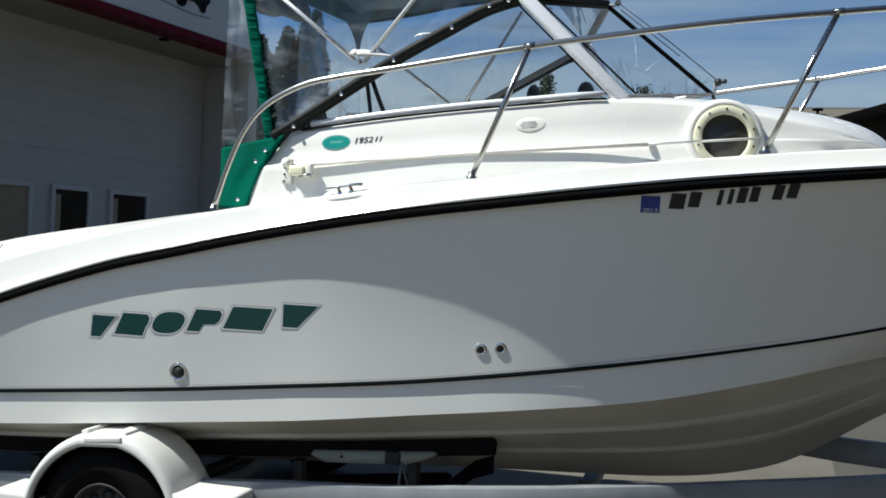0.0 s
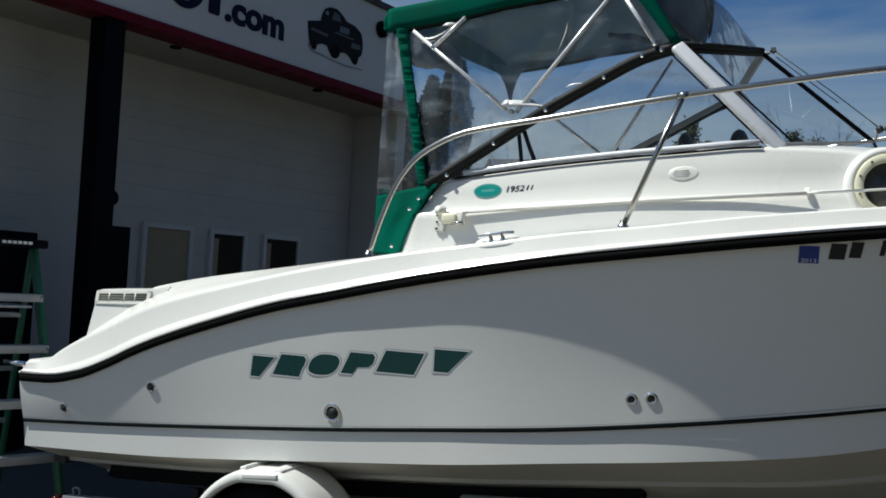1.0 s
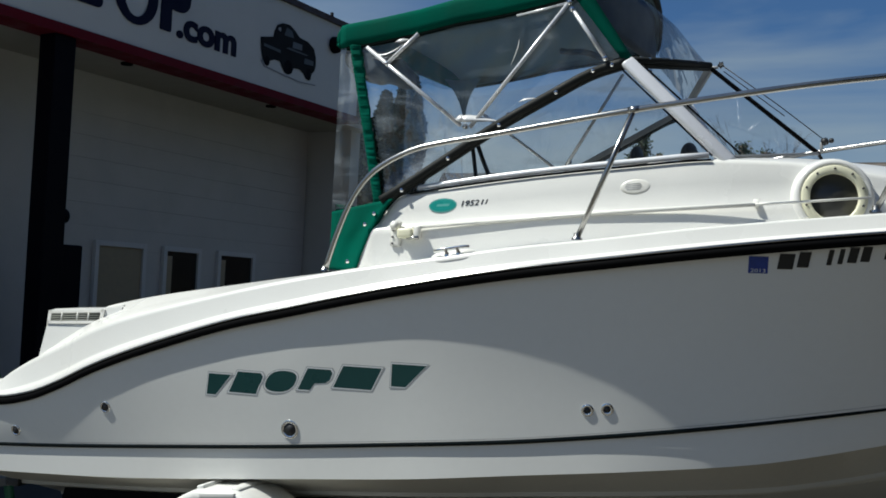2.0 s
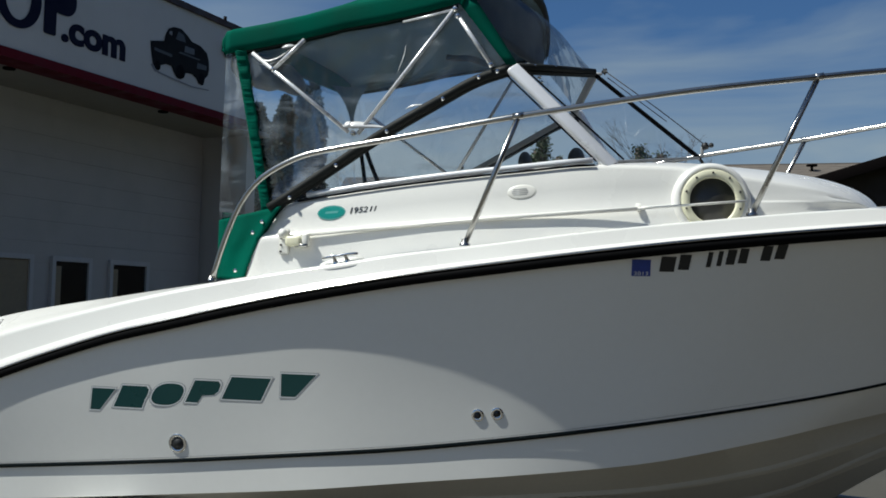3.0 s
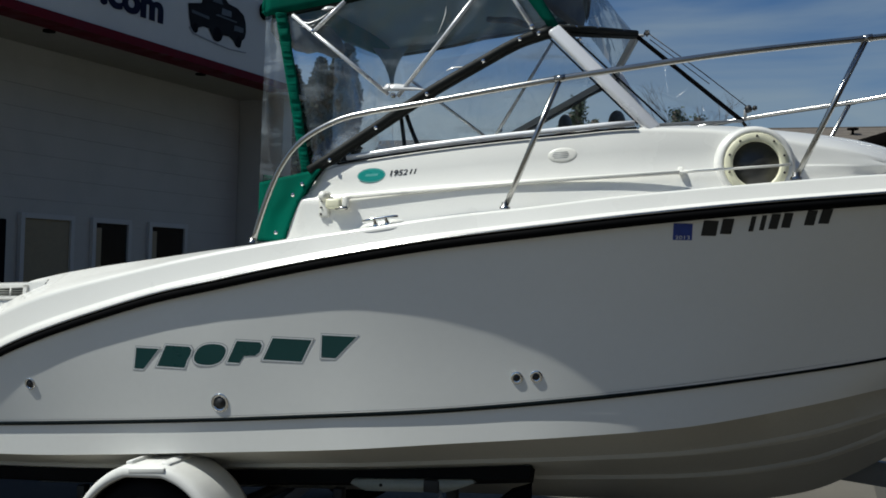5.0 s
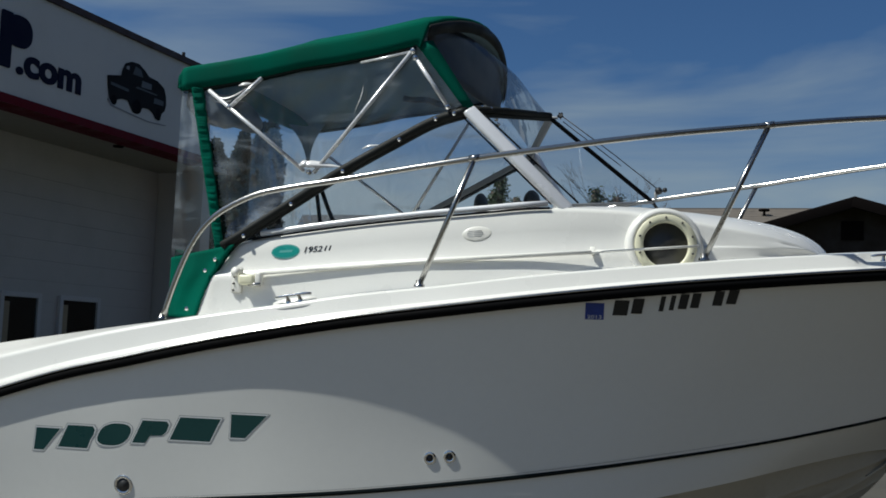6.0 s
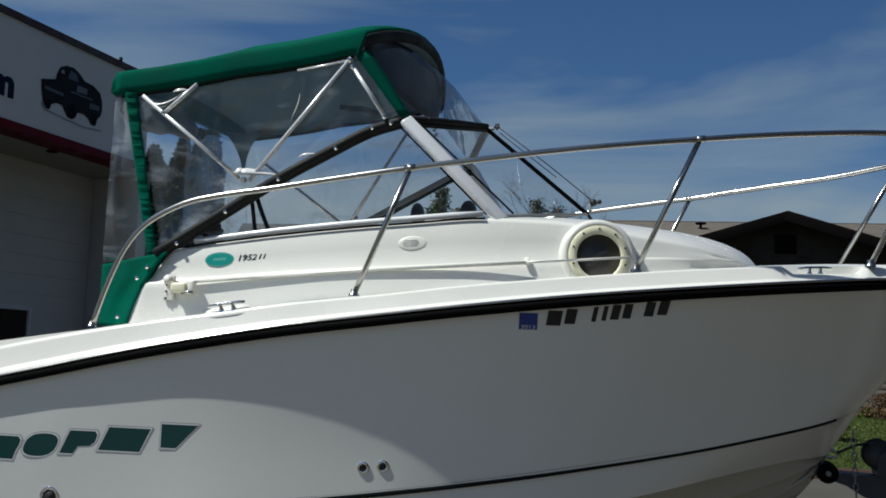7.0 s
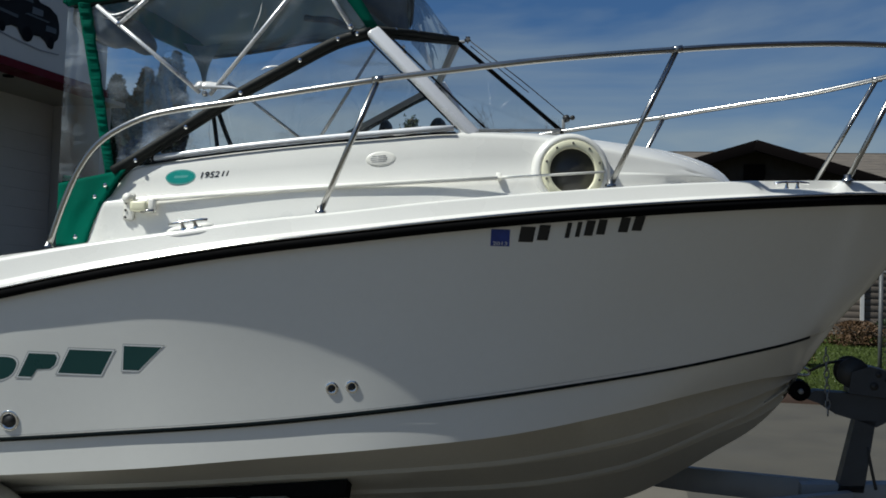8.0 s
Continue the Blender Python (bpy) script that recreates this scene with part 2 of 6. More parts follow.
def sheet(name, tint, haze=0.05, wrinkle=0.3, scale=3.0, gloss=1.0, rough=0.03, streak=1.0):
    """A clear pane or vinyl sheet: see-through, with a mirror sheen by Fresnel and a little milky haze."""
    m = bpy.data.materials.new(name)
    m.use_nodes = True
    n, l = m.node_tree.nodes, m.node_tree.links
    n.clear()
    o = n.new("ShaderNodeOutputMaterial")
    tr, gl, df = n.new("ShaderNodeBsdfTransparent"), n.new("ShaderNodeBsdfGlossy"), n.new("ShaderNodeBsdfDiffuse")
    tr.inputs["Color"].default_value = (*tint, 1)
    gl.inputs["Roughness"].default_value = rough
    # Bluish diffuse colour stands in for the sky mirrored on the sheet.
    df.inputs["Color"].default_value = (0.62, 0.69, 0.76, 1)
    tc, nz, bp = n.new("ShaderNodeTexCoord"), n.new("ShaderNodeTexNoise"), n.new("ShaderNodeBump")
    nz.inputs["Scale"].default_value, nz.inputs["Detail"].default_value, nz.inputs["Distortion"].default_value = scale, 3.0 if streak > 1 else 2.5, 1.0 if streak > 1 else 0.8
    bp.inputs["Strength"].default_value, bp.inputs["Distance"].default_value = wrinkle, 0.12
    st = n.new("ShaderNodeMapping")
    st.inputs["Rotation"].default_value = (0.0, -0.5, 0.0)
    st.inputs["Scale"].default_value = (streak, 1.0, 1.0)
    l.new(tc.outputs["Object"], st.inputs["Vector"])
    l.new(st.outputs["Vector"], nz.inputs["Vector"])
    l.new(nz.outputs["Fac"], bp.inputs["Height"])
    fr = n.new("ShaderNodeFresnel")
    fr.inputs["IOR"].default_value = 1.5
    k = n.new("ShaderNodeMath")
    k.operation, k.inputs[1].default_value = "MULTIPLY", 1.7 * gloss
    if wrinkle:
        l.new(bp.outputs["Normal"], gl.inputs["Normal"])
        l.new(bp.outputs["Normal"], fr.inputs["Normal"])
    l.new(fr.outputs["Fac"], k.inputs[0])
    m1, m2 = n.new("ShaderNodeMixShader"), n.new("ShaderNodeMixShader")
    mk = n.new("ShaderNodeMapRange")
    mk.inputs["From Min"].default_value, mk.inputs["From Max"].default_value = (0.47, 0.66) if streak > 1 else (0.38, 0.68)
    mk.inputs["To Min"].default_value, mk.inputs["To Max"].default_value = haze * 0.3, haze * (2.4 if streak > 1 else 1.2)
    l.new(nz.outputs["Fac"], mk.inputs["Value"])
    milk = mk.outputs["Result"]
    if streak > 1:
        # Pale lines paint the shine along creases, where a second, slower noise crosses its middle value.
        cm, cz = n.new("ShaderNodeMapping"), n.new("ShaderNodeTexNoise")
        cm.inputs["Rotation"].default_value, cm.inputs["Scale"].default_value = (0.0, 0.5, 0.0), (2.6, 1.0, 0.6)
        cz.inputs["Scale"].default_value, cz.inputs["Detail"].default_value, cz.inputs["Distortion"].default_value = 1.3, 0.8, 0.35
        off, size, line, total = (n.new("ShaderNodeMath") for _ in range(4))
        off.operation, off.inputs[1].default_value = "SUBTRACT", 0.5
        size.operation = "ABSOLUTE"
        ridge = n.new("ShaderNodeMapRange")
        ridge.inputs["From Min"].default_value, ridge.inputs["From Max"].default_value = 0.0, 0.03
        ridge.inputs["To Min"].default_value, ridge.inputs["To Max"].default_value = 1.0, 0.0
        line.operation = "MULTIPLY"
        l.new(tc.outputs["Object"], cm.inputs["Vector"])
        l.new(cm.outputs["Vector"], cz.inputs["Vector"])
        l.new(cz.outputs["Fac"], off.inputs[0])
        l.new(off.outputs["Value"], size.inputs[0])
        l.new(size.outputs["Value"], ridge.inputs["Value"])
        l.new(ridge.outputs["Result"], line.inputs[0])
        line.inputs[1].default_value = haze * 1.1
        l.new(line.outputs["Value"], total.inputs[0])
        l.new(milk, total.inputs[1])
        # Slanting pale bands paint streaky sky reflections into the diffuse layer.
        sm, sz, sr, both = n.new("ShaderNodeMapping"), n.new("ShaderNodeTexNoise"), n.new("ShaderNodeMapRange"), n.new("ShaderNodeMath")
        sm.inputs["Rotation"].default_value, sm.inputs["Scale"].default_value = (0.0, 0.75, 0.0), (1.2, 1.0, 4.2)
        sz.inputs["Scale"].default_value, sz.inputs["Detail"].default_value, sz.inputs["Distortion"].default_value = 1.5, 3.5, 1.1
        sr.inputs["From Min"].default_value, sr.inputs["From Max"].default_value = 0.53, 0.68
        sr.inputs["To Max"].default_value = haze * 8.0
        l.new(tc.outputs["Object"], sm.inputs["Vector"])
        l.new(sm.outputs["Vector"], sz.inputs["Vector"])
        l.new(sz.outputs["Fac"], sr.inputs["Value"])
        l.new(sr.outputs["Result"], both.inputs[0])
        l.new(total.outputs["Value"], both.inputs[1])
        milk = both.outputs["Value"]
    l.new(milk, m1.inputs["Fac"])
    l.new(tr.outputs["BSDF"], m1.inputs[1])
    l.new(df.outputs["BSDF"], m1.inputs[2])
    l.new(k.outputs["Value"], m2.inputs["Fac"])
    l.new(m1.outputs["Shader"], m2.inputs[1])
    l.new(gl.outputs["BSDF"], m2.inputs[2])
    l.new(m2.outputs["Shader"], o.inputs["Surface"])
    return m


GEL = mat("gelcoat", (0.78, 0.785, 0.76), rough=0.22, vary=0.025, scale=1.4, fine=30, bump=0.01, coat=0.5, coat_rough=0.2, dirt=0.06, dirt_color=(0.45, 0.4, 0.33))
DECKGEL = mat("deck_gelcoat", (0.785, 0.78, 0.745), rough=0.3, vary=0.03, scale=2.5, fine=120, bump=0.02, coat=0.3, dirt=0.08, dirt_color=(0.5, 0.45, 0.36))
# Hull gelcoat darkened for the shade on downward panels; spots are dirt.
SHADED_BOTTOM = mat("shaded_gelcoat", (0.47, 0.455, 0.405), rough=0.4, vary=0.08, scale=2.0, fine=50, bump=0.02, dirt=0.3, dirt_color=(0.4, 0.35, 0.27))
RUBBER = mat("black_rubber", (0.003, 0.003, 0.0035), spec=0.06, rough=0.7, vary=0.2, bump=0.03)
STEEL = mat("stainless_steel", (0.43, 0.425, 0.41), rough=0.24, metal=1.0, vary=0.05, bump=0.01)
CHROME = mat("chrome", (0.8, 0.8, 0.8), rough=0.06, metal=1.0, vary=0.03, bump=0.0)
ALU = mat("aluminium", (0.84, 0.85, 0.86), rough=0.3, metal=0.55, vary=0.06, bump=0.02)
# A darker grey than the galvanised steel, for the winch parts only.
WINCHGREY = mat("dark_winch_metal", (0.05, 0.055, 0.064), rough=0.5, metal=0.3, vary=0.2, scale=14, fine=120, bump=0.05)
GALV = mat("galvanised_steel", (0.25, 0.265, 0.285), rough=0.5, metal=0.2, vary=0.12, scale=7, fine=160, bump=0.05, dirt=0.25, dirt_color=(0.18, 0.17, 0.16))
FENCEWIRE = mat("dull_zinc", (0.10, 0.105, 0.11), rough=0.55, metal=0.3, vary=0.2, scale=18, bump=0.03)
GREEN = mat("green_canvas", (0.001, 0.088, 0.058), rough=0.9, vary=0.18, scale=5, fine=420, bump=0.25, spec=0.04)
DKGREEN = mat("green_decal", (0.003, 0.05, 0.05), rough=0.3, vary=0.05, bump=0.0)
GREYDECAL = mat("grey_decal", (0.36, 0.37, 0.38), rough=0.35, vary=0.05, bump=0.0)
PALEDECAL = mat("pale_decal", (0.72, 0.74, 0.74), rough=0.35, vary=0.03, bump=0.0)
BADGERIM = mat("badge_rim", (0.10, 0.36, 0.33), rough=0.3, vary=0.08, bump=0.0)
BLACKDECAL = mat("black_decal", (0.012, 0.014, 0.016), rough=0.3, vary=0.1, bump=0.0)
STRIPE = mat("stripe_decal", (0.002, 0.006, 0.007), spec=0.2, rough=0.4, vary=0.1, bump=0.0)
BLUE = mat("blue_decal", (0.02, 0.05, 0.28), rough=0.4, vary=0.2, scale=40, bump=0.0)
TEAL = mat("teal_enamel", (0.01, 0.26, 0.22), rough=0.25, vary=0.08, bump=0.0, coat=0.5)
LINING = mat("slate_lining", (0.075, 0.125, 0.16), rough=0.8, vary=0.2, scale=4, bump=0.1)
CREAM = mat("yellowed_plastic", (0.76, 0.74, 0.55), rough=0.4, vary=0.05, scale=12, bump=0.02)
WHITEPLASTIC = mat("white_plastic", (0.78, 0.77, 0.72), rough=0.4, vary=0.05, scale=14, bump=0.03, dirt=0.12)
FENDERWHITE = mat("fender_plastic", (0.72, 0.72, 0.69), rough=0.45, vary=0.05, scale=9, fine=200, bump=0.06, dirt=0.15, dirt_color=(0.5, 0.46, 0.4))
# Near-black tone standing for the shade inside the canvas top.
DIM_SHEET = mat("dim_inside", (0.028, 0.033, 0.038), rough=0.5, vary=0.2, scale=4, bump=0.1)
# White stands in for sun glints on the clear vinyl.
GLINT = mat("glint_white", (0.82, 0.82, 0.82), rough=0.2, vary=0.05, bump=0.0, coat=1.0, coat_rough=0.18)
HEM_SHADE = mat("hem_shade", (0.004, 0.008, 0.007), spec=0.05, rough=0.8, vary=0.3, scale=14, bump=0.1)
BINDING = mat("black_binding", (0.007, 0.009, 0.009), spec=0.25, rough=0.65, vary=0.2, fine=300, bump=0.12)
DARK = mat("dark_plastic", (0.02, 0.021, 0.023), rough=0.5, vary=0.2, bump=0.05)
TYRE = mat("tyre_rubber", (0.005, 0.0048, 0.0048), spec=0.1, rough=0.75, vary=0.25, scale=14, fine=150, bump=0.1)
TREAD = mat("dull_aluminium", (0.32, 0.33, 0.34), rough=0.5, metal=0.3, vary=0.15, scale=12, bump=0.05)
STRUT = mat("strut_tube", (0.78, 0.79, 0.81), rough=0.28, metal=0.35, vary=0.05, bump=0.01)
SLAT = mat("slat_grey", (0.30, 0.31, 0.27), rough=0.5, vary=0.08, bump=0.02)
RIM = mat("grey_rim", (0.035, 0.035, 0.037), rough=0.5, metal=0.2, vary=0.2, scale=14, bump=0.05)
CARPET = mat("black_carpet", (0.012, 0.012, 0.013), rough=0.95, vary=0.3, fine=300, bump=0.4, spec=0.1)
SEATVINYL = mat("navy_vinyl", (0.02, 0.025, 0.05), rough=0.5, vary=0.1, bump=0.05)
# Pale plastic greyed for the shade under the hull; spots are dirt.
SHADED_SHOE = mat("shaded_plastic", (0.36, 0.39, 0.36), rough=0.5, vary=0.12, scale=10, bump=0.05, dirt=0.3)
RED = mat("red_lens", (0.05, 0.005, 0.005), rough=0.25, vary=0.1, bump=0.02)
VINYL = sheet("clear_vinyl", (0.95, 0.955, 0.96), haze=0.035, wrinkle=0.25, scale=1.7, rough=0.04, streak=3.2, gloss=1.0)
FRONTVINYL = sheet("smoky_vinyl", (0.86, 0.88, 0.90), haze=0.02, wrinkle=0.1, scale=2.0, gloss=0.3)
GLASS = sheet("windshield_glass", (0.965, 0.975, 0.985), haze=0.004, wrinkle=0.0, gloss=0.3)
CLEARGLASS = sheet("clear_glass", (0.975, 0.98, 0.985), haze=0.003, wrinkle=0.0, gloss=0.04)
PORTPANE = mat("porthole_screen", (0.035, 0.035, 0.033), rough=0.35, vary=0.1, scale=30, bump=0.03)
PILLAR = mat("brushed_pillar", (0.86, 0.87, 0.90), rough=0.25, metal=0.15, vary=0.05, bump=0.02)
DARKGLASS = mat("dark_glass", (0.012, 0.013, 0.013), rough=0.12, vary=0.1, bump=0.0)

# ---- ground ----
ASPHALT = mat("asphalt", (0.114, 0.104, 0.085), rough=0.9, vary=0.22, scale=1.2, fine=140, bump=0.35, dirt=0.3, dirt_color=(0.17, 0.16, 0.143))
# Asphalt tone darkened for the shop's shade on the ground.
SHADED_ASPHALT = mat("shaded_asphalt", (0.05, 0.049, 0.046), rough=0.9, vary=0.2, scale=1.5, fine=140, bump=0.3)
CONCRETE = mat("concrete", (0.063, 0.059, 0.049), rough=0.88, vary=0.14, scale=1.6, fine=120, bump=0.2, dirt=0.3, dirt_color=(0.085, 0.082, 0.075))
EARTH = mat("lawn_earth", (0.036, 0.052, 0.010), rough=0.95, vary=0.3, scale=2.0, fine=60, bump=0.4, spec=0.1)
RUST = mat("timber_edging", (0.05, 0.027, 0.018), rough=0.85, vary=0.3, scale=8, bump=0.3)
SIDING = mat("pale_siding", (0.44, 0.432, 0.415), rough=0.6, vary=0.06, scale=3, fine=70, bump=0.05, dirt=0.15)
FASCIA = mat("fascia_panel", (0.52, 0.525, 0.53), rough=0.55, vary=0.05, scale=2, fine=60, bump=0.05, dirt=0.12)
REDTRIM = mat("red_trim", (0.10, 0.004, 0.012), spec=0.1, rough=0.6, vary=0.1, bump=0.02)
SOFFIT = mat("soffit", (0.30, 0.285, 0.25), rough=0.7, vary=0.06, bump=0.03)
NAVY = mat("navy_letters", (0.005, 0.007, 0.028), spec=0.1, rough=0.6, vary=0.08, bump=0.0)
SIGNDARK = mat("sign_dark_print", (0.009, 0.009, 0.011), spec=0.1, rough=0.6, vary=0.3, scale=7, bump=0.0)
SIGNMID = mat("sign_mid_print", (0.07, 0.072, 0.08), rough=0.4, vary=0.2, bump=0.0)
SIGNGREY = mat("sign_grey_print", (0.20, 0.20, 0.22), rough=0.4, vary=0.1, bump=0.0)
BLACKMETAL = mat("black_metal", (0.003, 0.003, 0.006), spec=0.06, rough=0.6, vary=0.2, bump=0.04)
WINFRAME = mat("white_frame", (0.5, 0.5, 0.5), rough=0.5, vary=0.05, bump=0.03)
BLIND = mat("tan_blind", (0.30, 0.25, 0.17), rough=0.8, vary=0.12, scale=20, bump=0.05)
ROOFING = mat("shingle_roof", (0.115, 0.098, 0.082), rough=0.9, vary=0.25, scale=4, fine=40, bump=0.4)
ROOFEDGE = mat("dark_red_edge", (0.03, 0.012, 0.012), rough=0.6, vary=0.15, bump=0.05)
SIGNSOFT = mat("sign_soft_print", (0.03, 0.031, 0.035), rough=0.4, vary=0.2, bump=0.0)
GREYFRAME = mat("grey_frame", (0.30, 0.31, 0.32), rough=0.45, metal=0.3, vary=0.1, bump=0.02)
ROLLED = mat("rolled_vinyl", (0.022, 0.02, 0.016), rough=0.35, vary=0.4, scale=14, fine=60, bump=0.3)
BROWNTRIM = mat("brown_trim", (0.005, 0.0035, 0.0035), spec=0.06, rough=0.8, vary=0.15, bump=0.1)
BROWNWALL = mat("brown_wall", (0.02, 0.0115, 0.0085), rough=0.85, vary=0.12, scale=3, bump=0.1)
TANSIDING = mat("tan_siding", (0.10, 0.082, 0.068), rough=0.75, vary=0.08, scale=5, bump=0.08, random_tint=0.06)
LEAF = mat("leaf", (0.035, 0.06, 0.02), rough=0.7, vary=0.35, scale=2, bump=0.0, random_tint=0.1)
REDLEAF = mat("red_brown_leaf", (0.032, 0.014, 0.010), rough=0.7, vary=0.35, scale=4, bump=0.0)
GRASS = mat("grass_blade", (0.058, 0.085, 0.012), rough=0.7, vary=0.35, scale=1.5, bump=0.0)
BARK = mat("bark", (0.07, 0.055, 0.045), rough=0.9, vary=0.25, scale=8, fine=60, bump=0.4)

gv, gf = [], []
GX = [-2000, -400, -100, -40, -20, -10, -5, 0, 5, 10, 20, 40, 100, 400, 2000]
GY = [-2000, -400, -100, -40, -15, -8, -4, 0, 4, 9.3]


def land(y):
    """Height of the ground: level behind the camera, rising past the boat, level again far off."""
    y0 = min(max(y, -8.0), 24.0)
    return rise(y0)


GY2 = GY + [14, 19.6, 21.5, 24, 40, 100, 400, 2000]
for y in GY2:
    for x in GX:
        gv.append((x, y, land(y)))
nx = len(GX)
for i in range(len(GY2) - 1):
    for j in range(nx - 1):
        gf.append((i * nx + j, i * nx + j + 1, (i + 1) * nx + j + 1, (i + 1) * nx + j))
ground = part("ground", obj("ground", gv, gf, ASPHALT, False), ASPHALT, None)
tagged(ground, "worn grey asphalt yard sloping up to a lawn", "ground", kind="structure")

# ---- boat ----
boat = thing("cabin_cruiser", "white fibreglass cabin cruiser with green canvas top, standing on a trailer", "boat", m=SITE)

# Long lines of the hull: x, half breadth b, height z.
rub_b = spline([(-4.47, 1.165), (-3.5, 1.215), (-2.6, 1.215), (-2.0, 1.205), (-1.2, 1.15), (-0.6, 1.065), (-0.1, 0.955), (0.4, 0.785), (0.8, 0.57), (1.05, 0.365), (1.2, 0.18), (1.27, 0.0)])
rub_z = spline([(-4.47, 0.85), (-4.24, 0.862), (-4.04, 0.9), (-3.84, 0.972), (-3.655, 1.055), (-3.475, 1.125), (-3.144, 1.235), (-2.83, 1.327), (-2.53, 1.395), (-2.25, 1.458), (-1.98, 1.513), (-1.5, 1.598), (-1.12, 1.652), (-0.77, 1.70), (-0.33, 1.753), (0.11, 1.797), (0.57, 1.838), (0.96, 1.868), (1.27, 1.885)])
gun_z = spline([(-4.47, 0.935), (-4.31, 0.96), (-4.19, 1.03), (-4.05, 1.10), (-3.845, 1.188), (-3.667, 1.269), (-3.493, 1.33), (-3.157, 1.418), (-2.996, 1.456), (-2.84, 1.492), (-2.657, 1.532), (-2.45, 1.573), (-2.29, 1.602), (-1.89, 1.665), (-1.52, 1.722), (-1.14, 1.768), (-0.785, 1.816), (-0.34, 1.865), (0.107, 1.909), (0.475, 1.937), (0.82, 1.952), (1.27, 1.955)])
# How far the side deck climbs inwards from the gunwale's shoulder.
deck_rise = spline([(-4.47, 0.0), (-4.08, 0.0), (-3.9, 0.12), (-3.7, 0.115), (-3.6, 0.10), (-3.42, 0.08), (-3.25, 0.065), (-3.08, 0.05), (-2.92, 0.037), (-2.73, 0.024), (-2.45, 0.008), (-2.3, 0.0), (1.27, 0.0)])
stripe_b = spline([(-4.46, 1.115), (-3.0, 1.14), (-2.0, 1.123), (-1.2, 1.037), (-0.6, 0.899), (0.0, 0.66), (0.4, 0.462), (0.69, 0.28), (0.82, 0.13), (0.88, 0.0)])
stripe_z = spline([(-4.46, 0.628), (-3.9, 0.672), (-3.18, 0.738), (-2.56, 0.798), (-2.0, 0.858), (-1.5, 0.911), (-1.1, 0.963), (-0.77, 1.010), (-0.33, 1.079), (0.137, 1.157), (0.38, 1.205), (0.68, 1.27), (0.88, 1.325)])
chine_b = spline([(-4.46, 1.098), (-3.0, 1.125), (-2.0, 1.112), (-1.2, 1.027), (-0.6, 0.879), (0.0, 0.607), (0.3, 0.40), (0.52, 0.225), (0.66, 0.10), (0.735, 0.0)])
chine_z = spline([(-4.46, 0.489), (-4.14, 0.508), (-3.57, 0.546), (-3.22, 0.579), (-2.59, 0.645), (-2.02, 0.704), (-1.5, 0.768), (-1.0, 0.824), (-0.56, 0.876), (-0.1, 0.962), (0.27, 1.04), (0.43, 1.068), (0.6, 1.09), (0.735, 1.095)])
keel_z = spline([(-4.46, 0.07), (-1.46, 0.3), (-0.88, 0.335), (-0.6, 0.355), (-0.337, 0.39), (-0.105, 0.446), (0.0, 0.485), (0.127, 0.555), (0.24, 0.628), (0.354, 0.706), (0.525, 0.822), (0.629, 0.926), (0.69, 1.01), (0.735, 1.095)])
STERN = -4.46


def along(u, end):
    return STERN + u * (end - STERN)


def side(x, b, z, port):
    return Vector((x, MID + b if port else MID - b, z))


def hull_ring(u, lower):
    """Half section from the rub rail down, or from the stripe's step down to the keel."""
    xr, xs, xc, xk = along(u, 1.27), along(u, 0.88), along(u, 0.735), along(u, 0.735)
    r = (xr, max(rub_b(xr) - 0.012 - 0.014 * min(max((xr + 3.5) / 0.9, 0), 1), 0), rub_z(xr))
    s = (xs, stripe_b(xs), stripe_z(xs))
    c = (xc, chine_b(xc), chine_z(xc))
    k = (xk, 0.0, keel_z(xk))
    out = []
    if not lower:
        flare = min(max((u - 0.35) / 0.5, 0), 1)
        for i in range(9):
            w = i / 8
            b = r[1] + (s[1] - r[1]) * w
            b += -0.04 * flare * math.sin(math.pi * w) * min(1, b * 3) + 0.004 * (1 - flare) * math.sin(math.pi * w)
            out.append((r[0] + (s[0] - r[0]) * w + 0.035 * math.sin(math.pi * w) * max(0, (u - 0.8) / 0.2) ** 2, max(b, 0), r[2] + (s[2] - r[2]) * w))
        return out
    step = min(0.0105, s[1])
    out.append((s[0], s[1], s[2]))
    out.append((s[0], s[1] - step, s[2] - 0.006))
    for w in (0.25, 0.5, 0.75):
        out.append((s[0] + (c[0] - s[0]) * w, max(s[1] - step + (c[1] - s[1] + step) * w, 0), s[2] - 0.006 + (c[2] - s[2] + 0.006) * w))
    out.append(c)
    out.append((c[0], max(c[1] - 0.035, 0), c[2] - 0.006 * min(1, c[1] * 5)))
    for f in (0.72, 0.42):
        b, z = c[1] * f, k[2] + (c[2] - k[2]) * f
        lip = 0.013 * min(1, c[1] * 3)
        out += [(xc, b + 0.012, z + 0.006), (xc, b + 0.010, z - lip), (xc, max(b - 0.04, 0), z - lip - 0.004), (xc, max(b - 0.045, 0), k[2] + (c[2] - k[2]) * max(b - 0.045, 0) / max(c[1], 1e-6) - 0.002)] if c[1] > 0.06 else [(xc, b, z)] * 4
    out.append(k)
    return out


US = [1 - (1 - i / 110) ** 1.25 for i in range(111)]


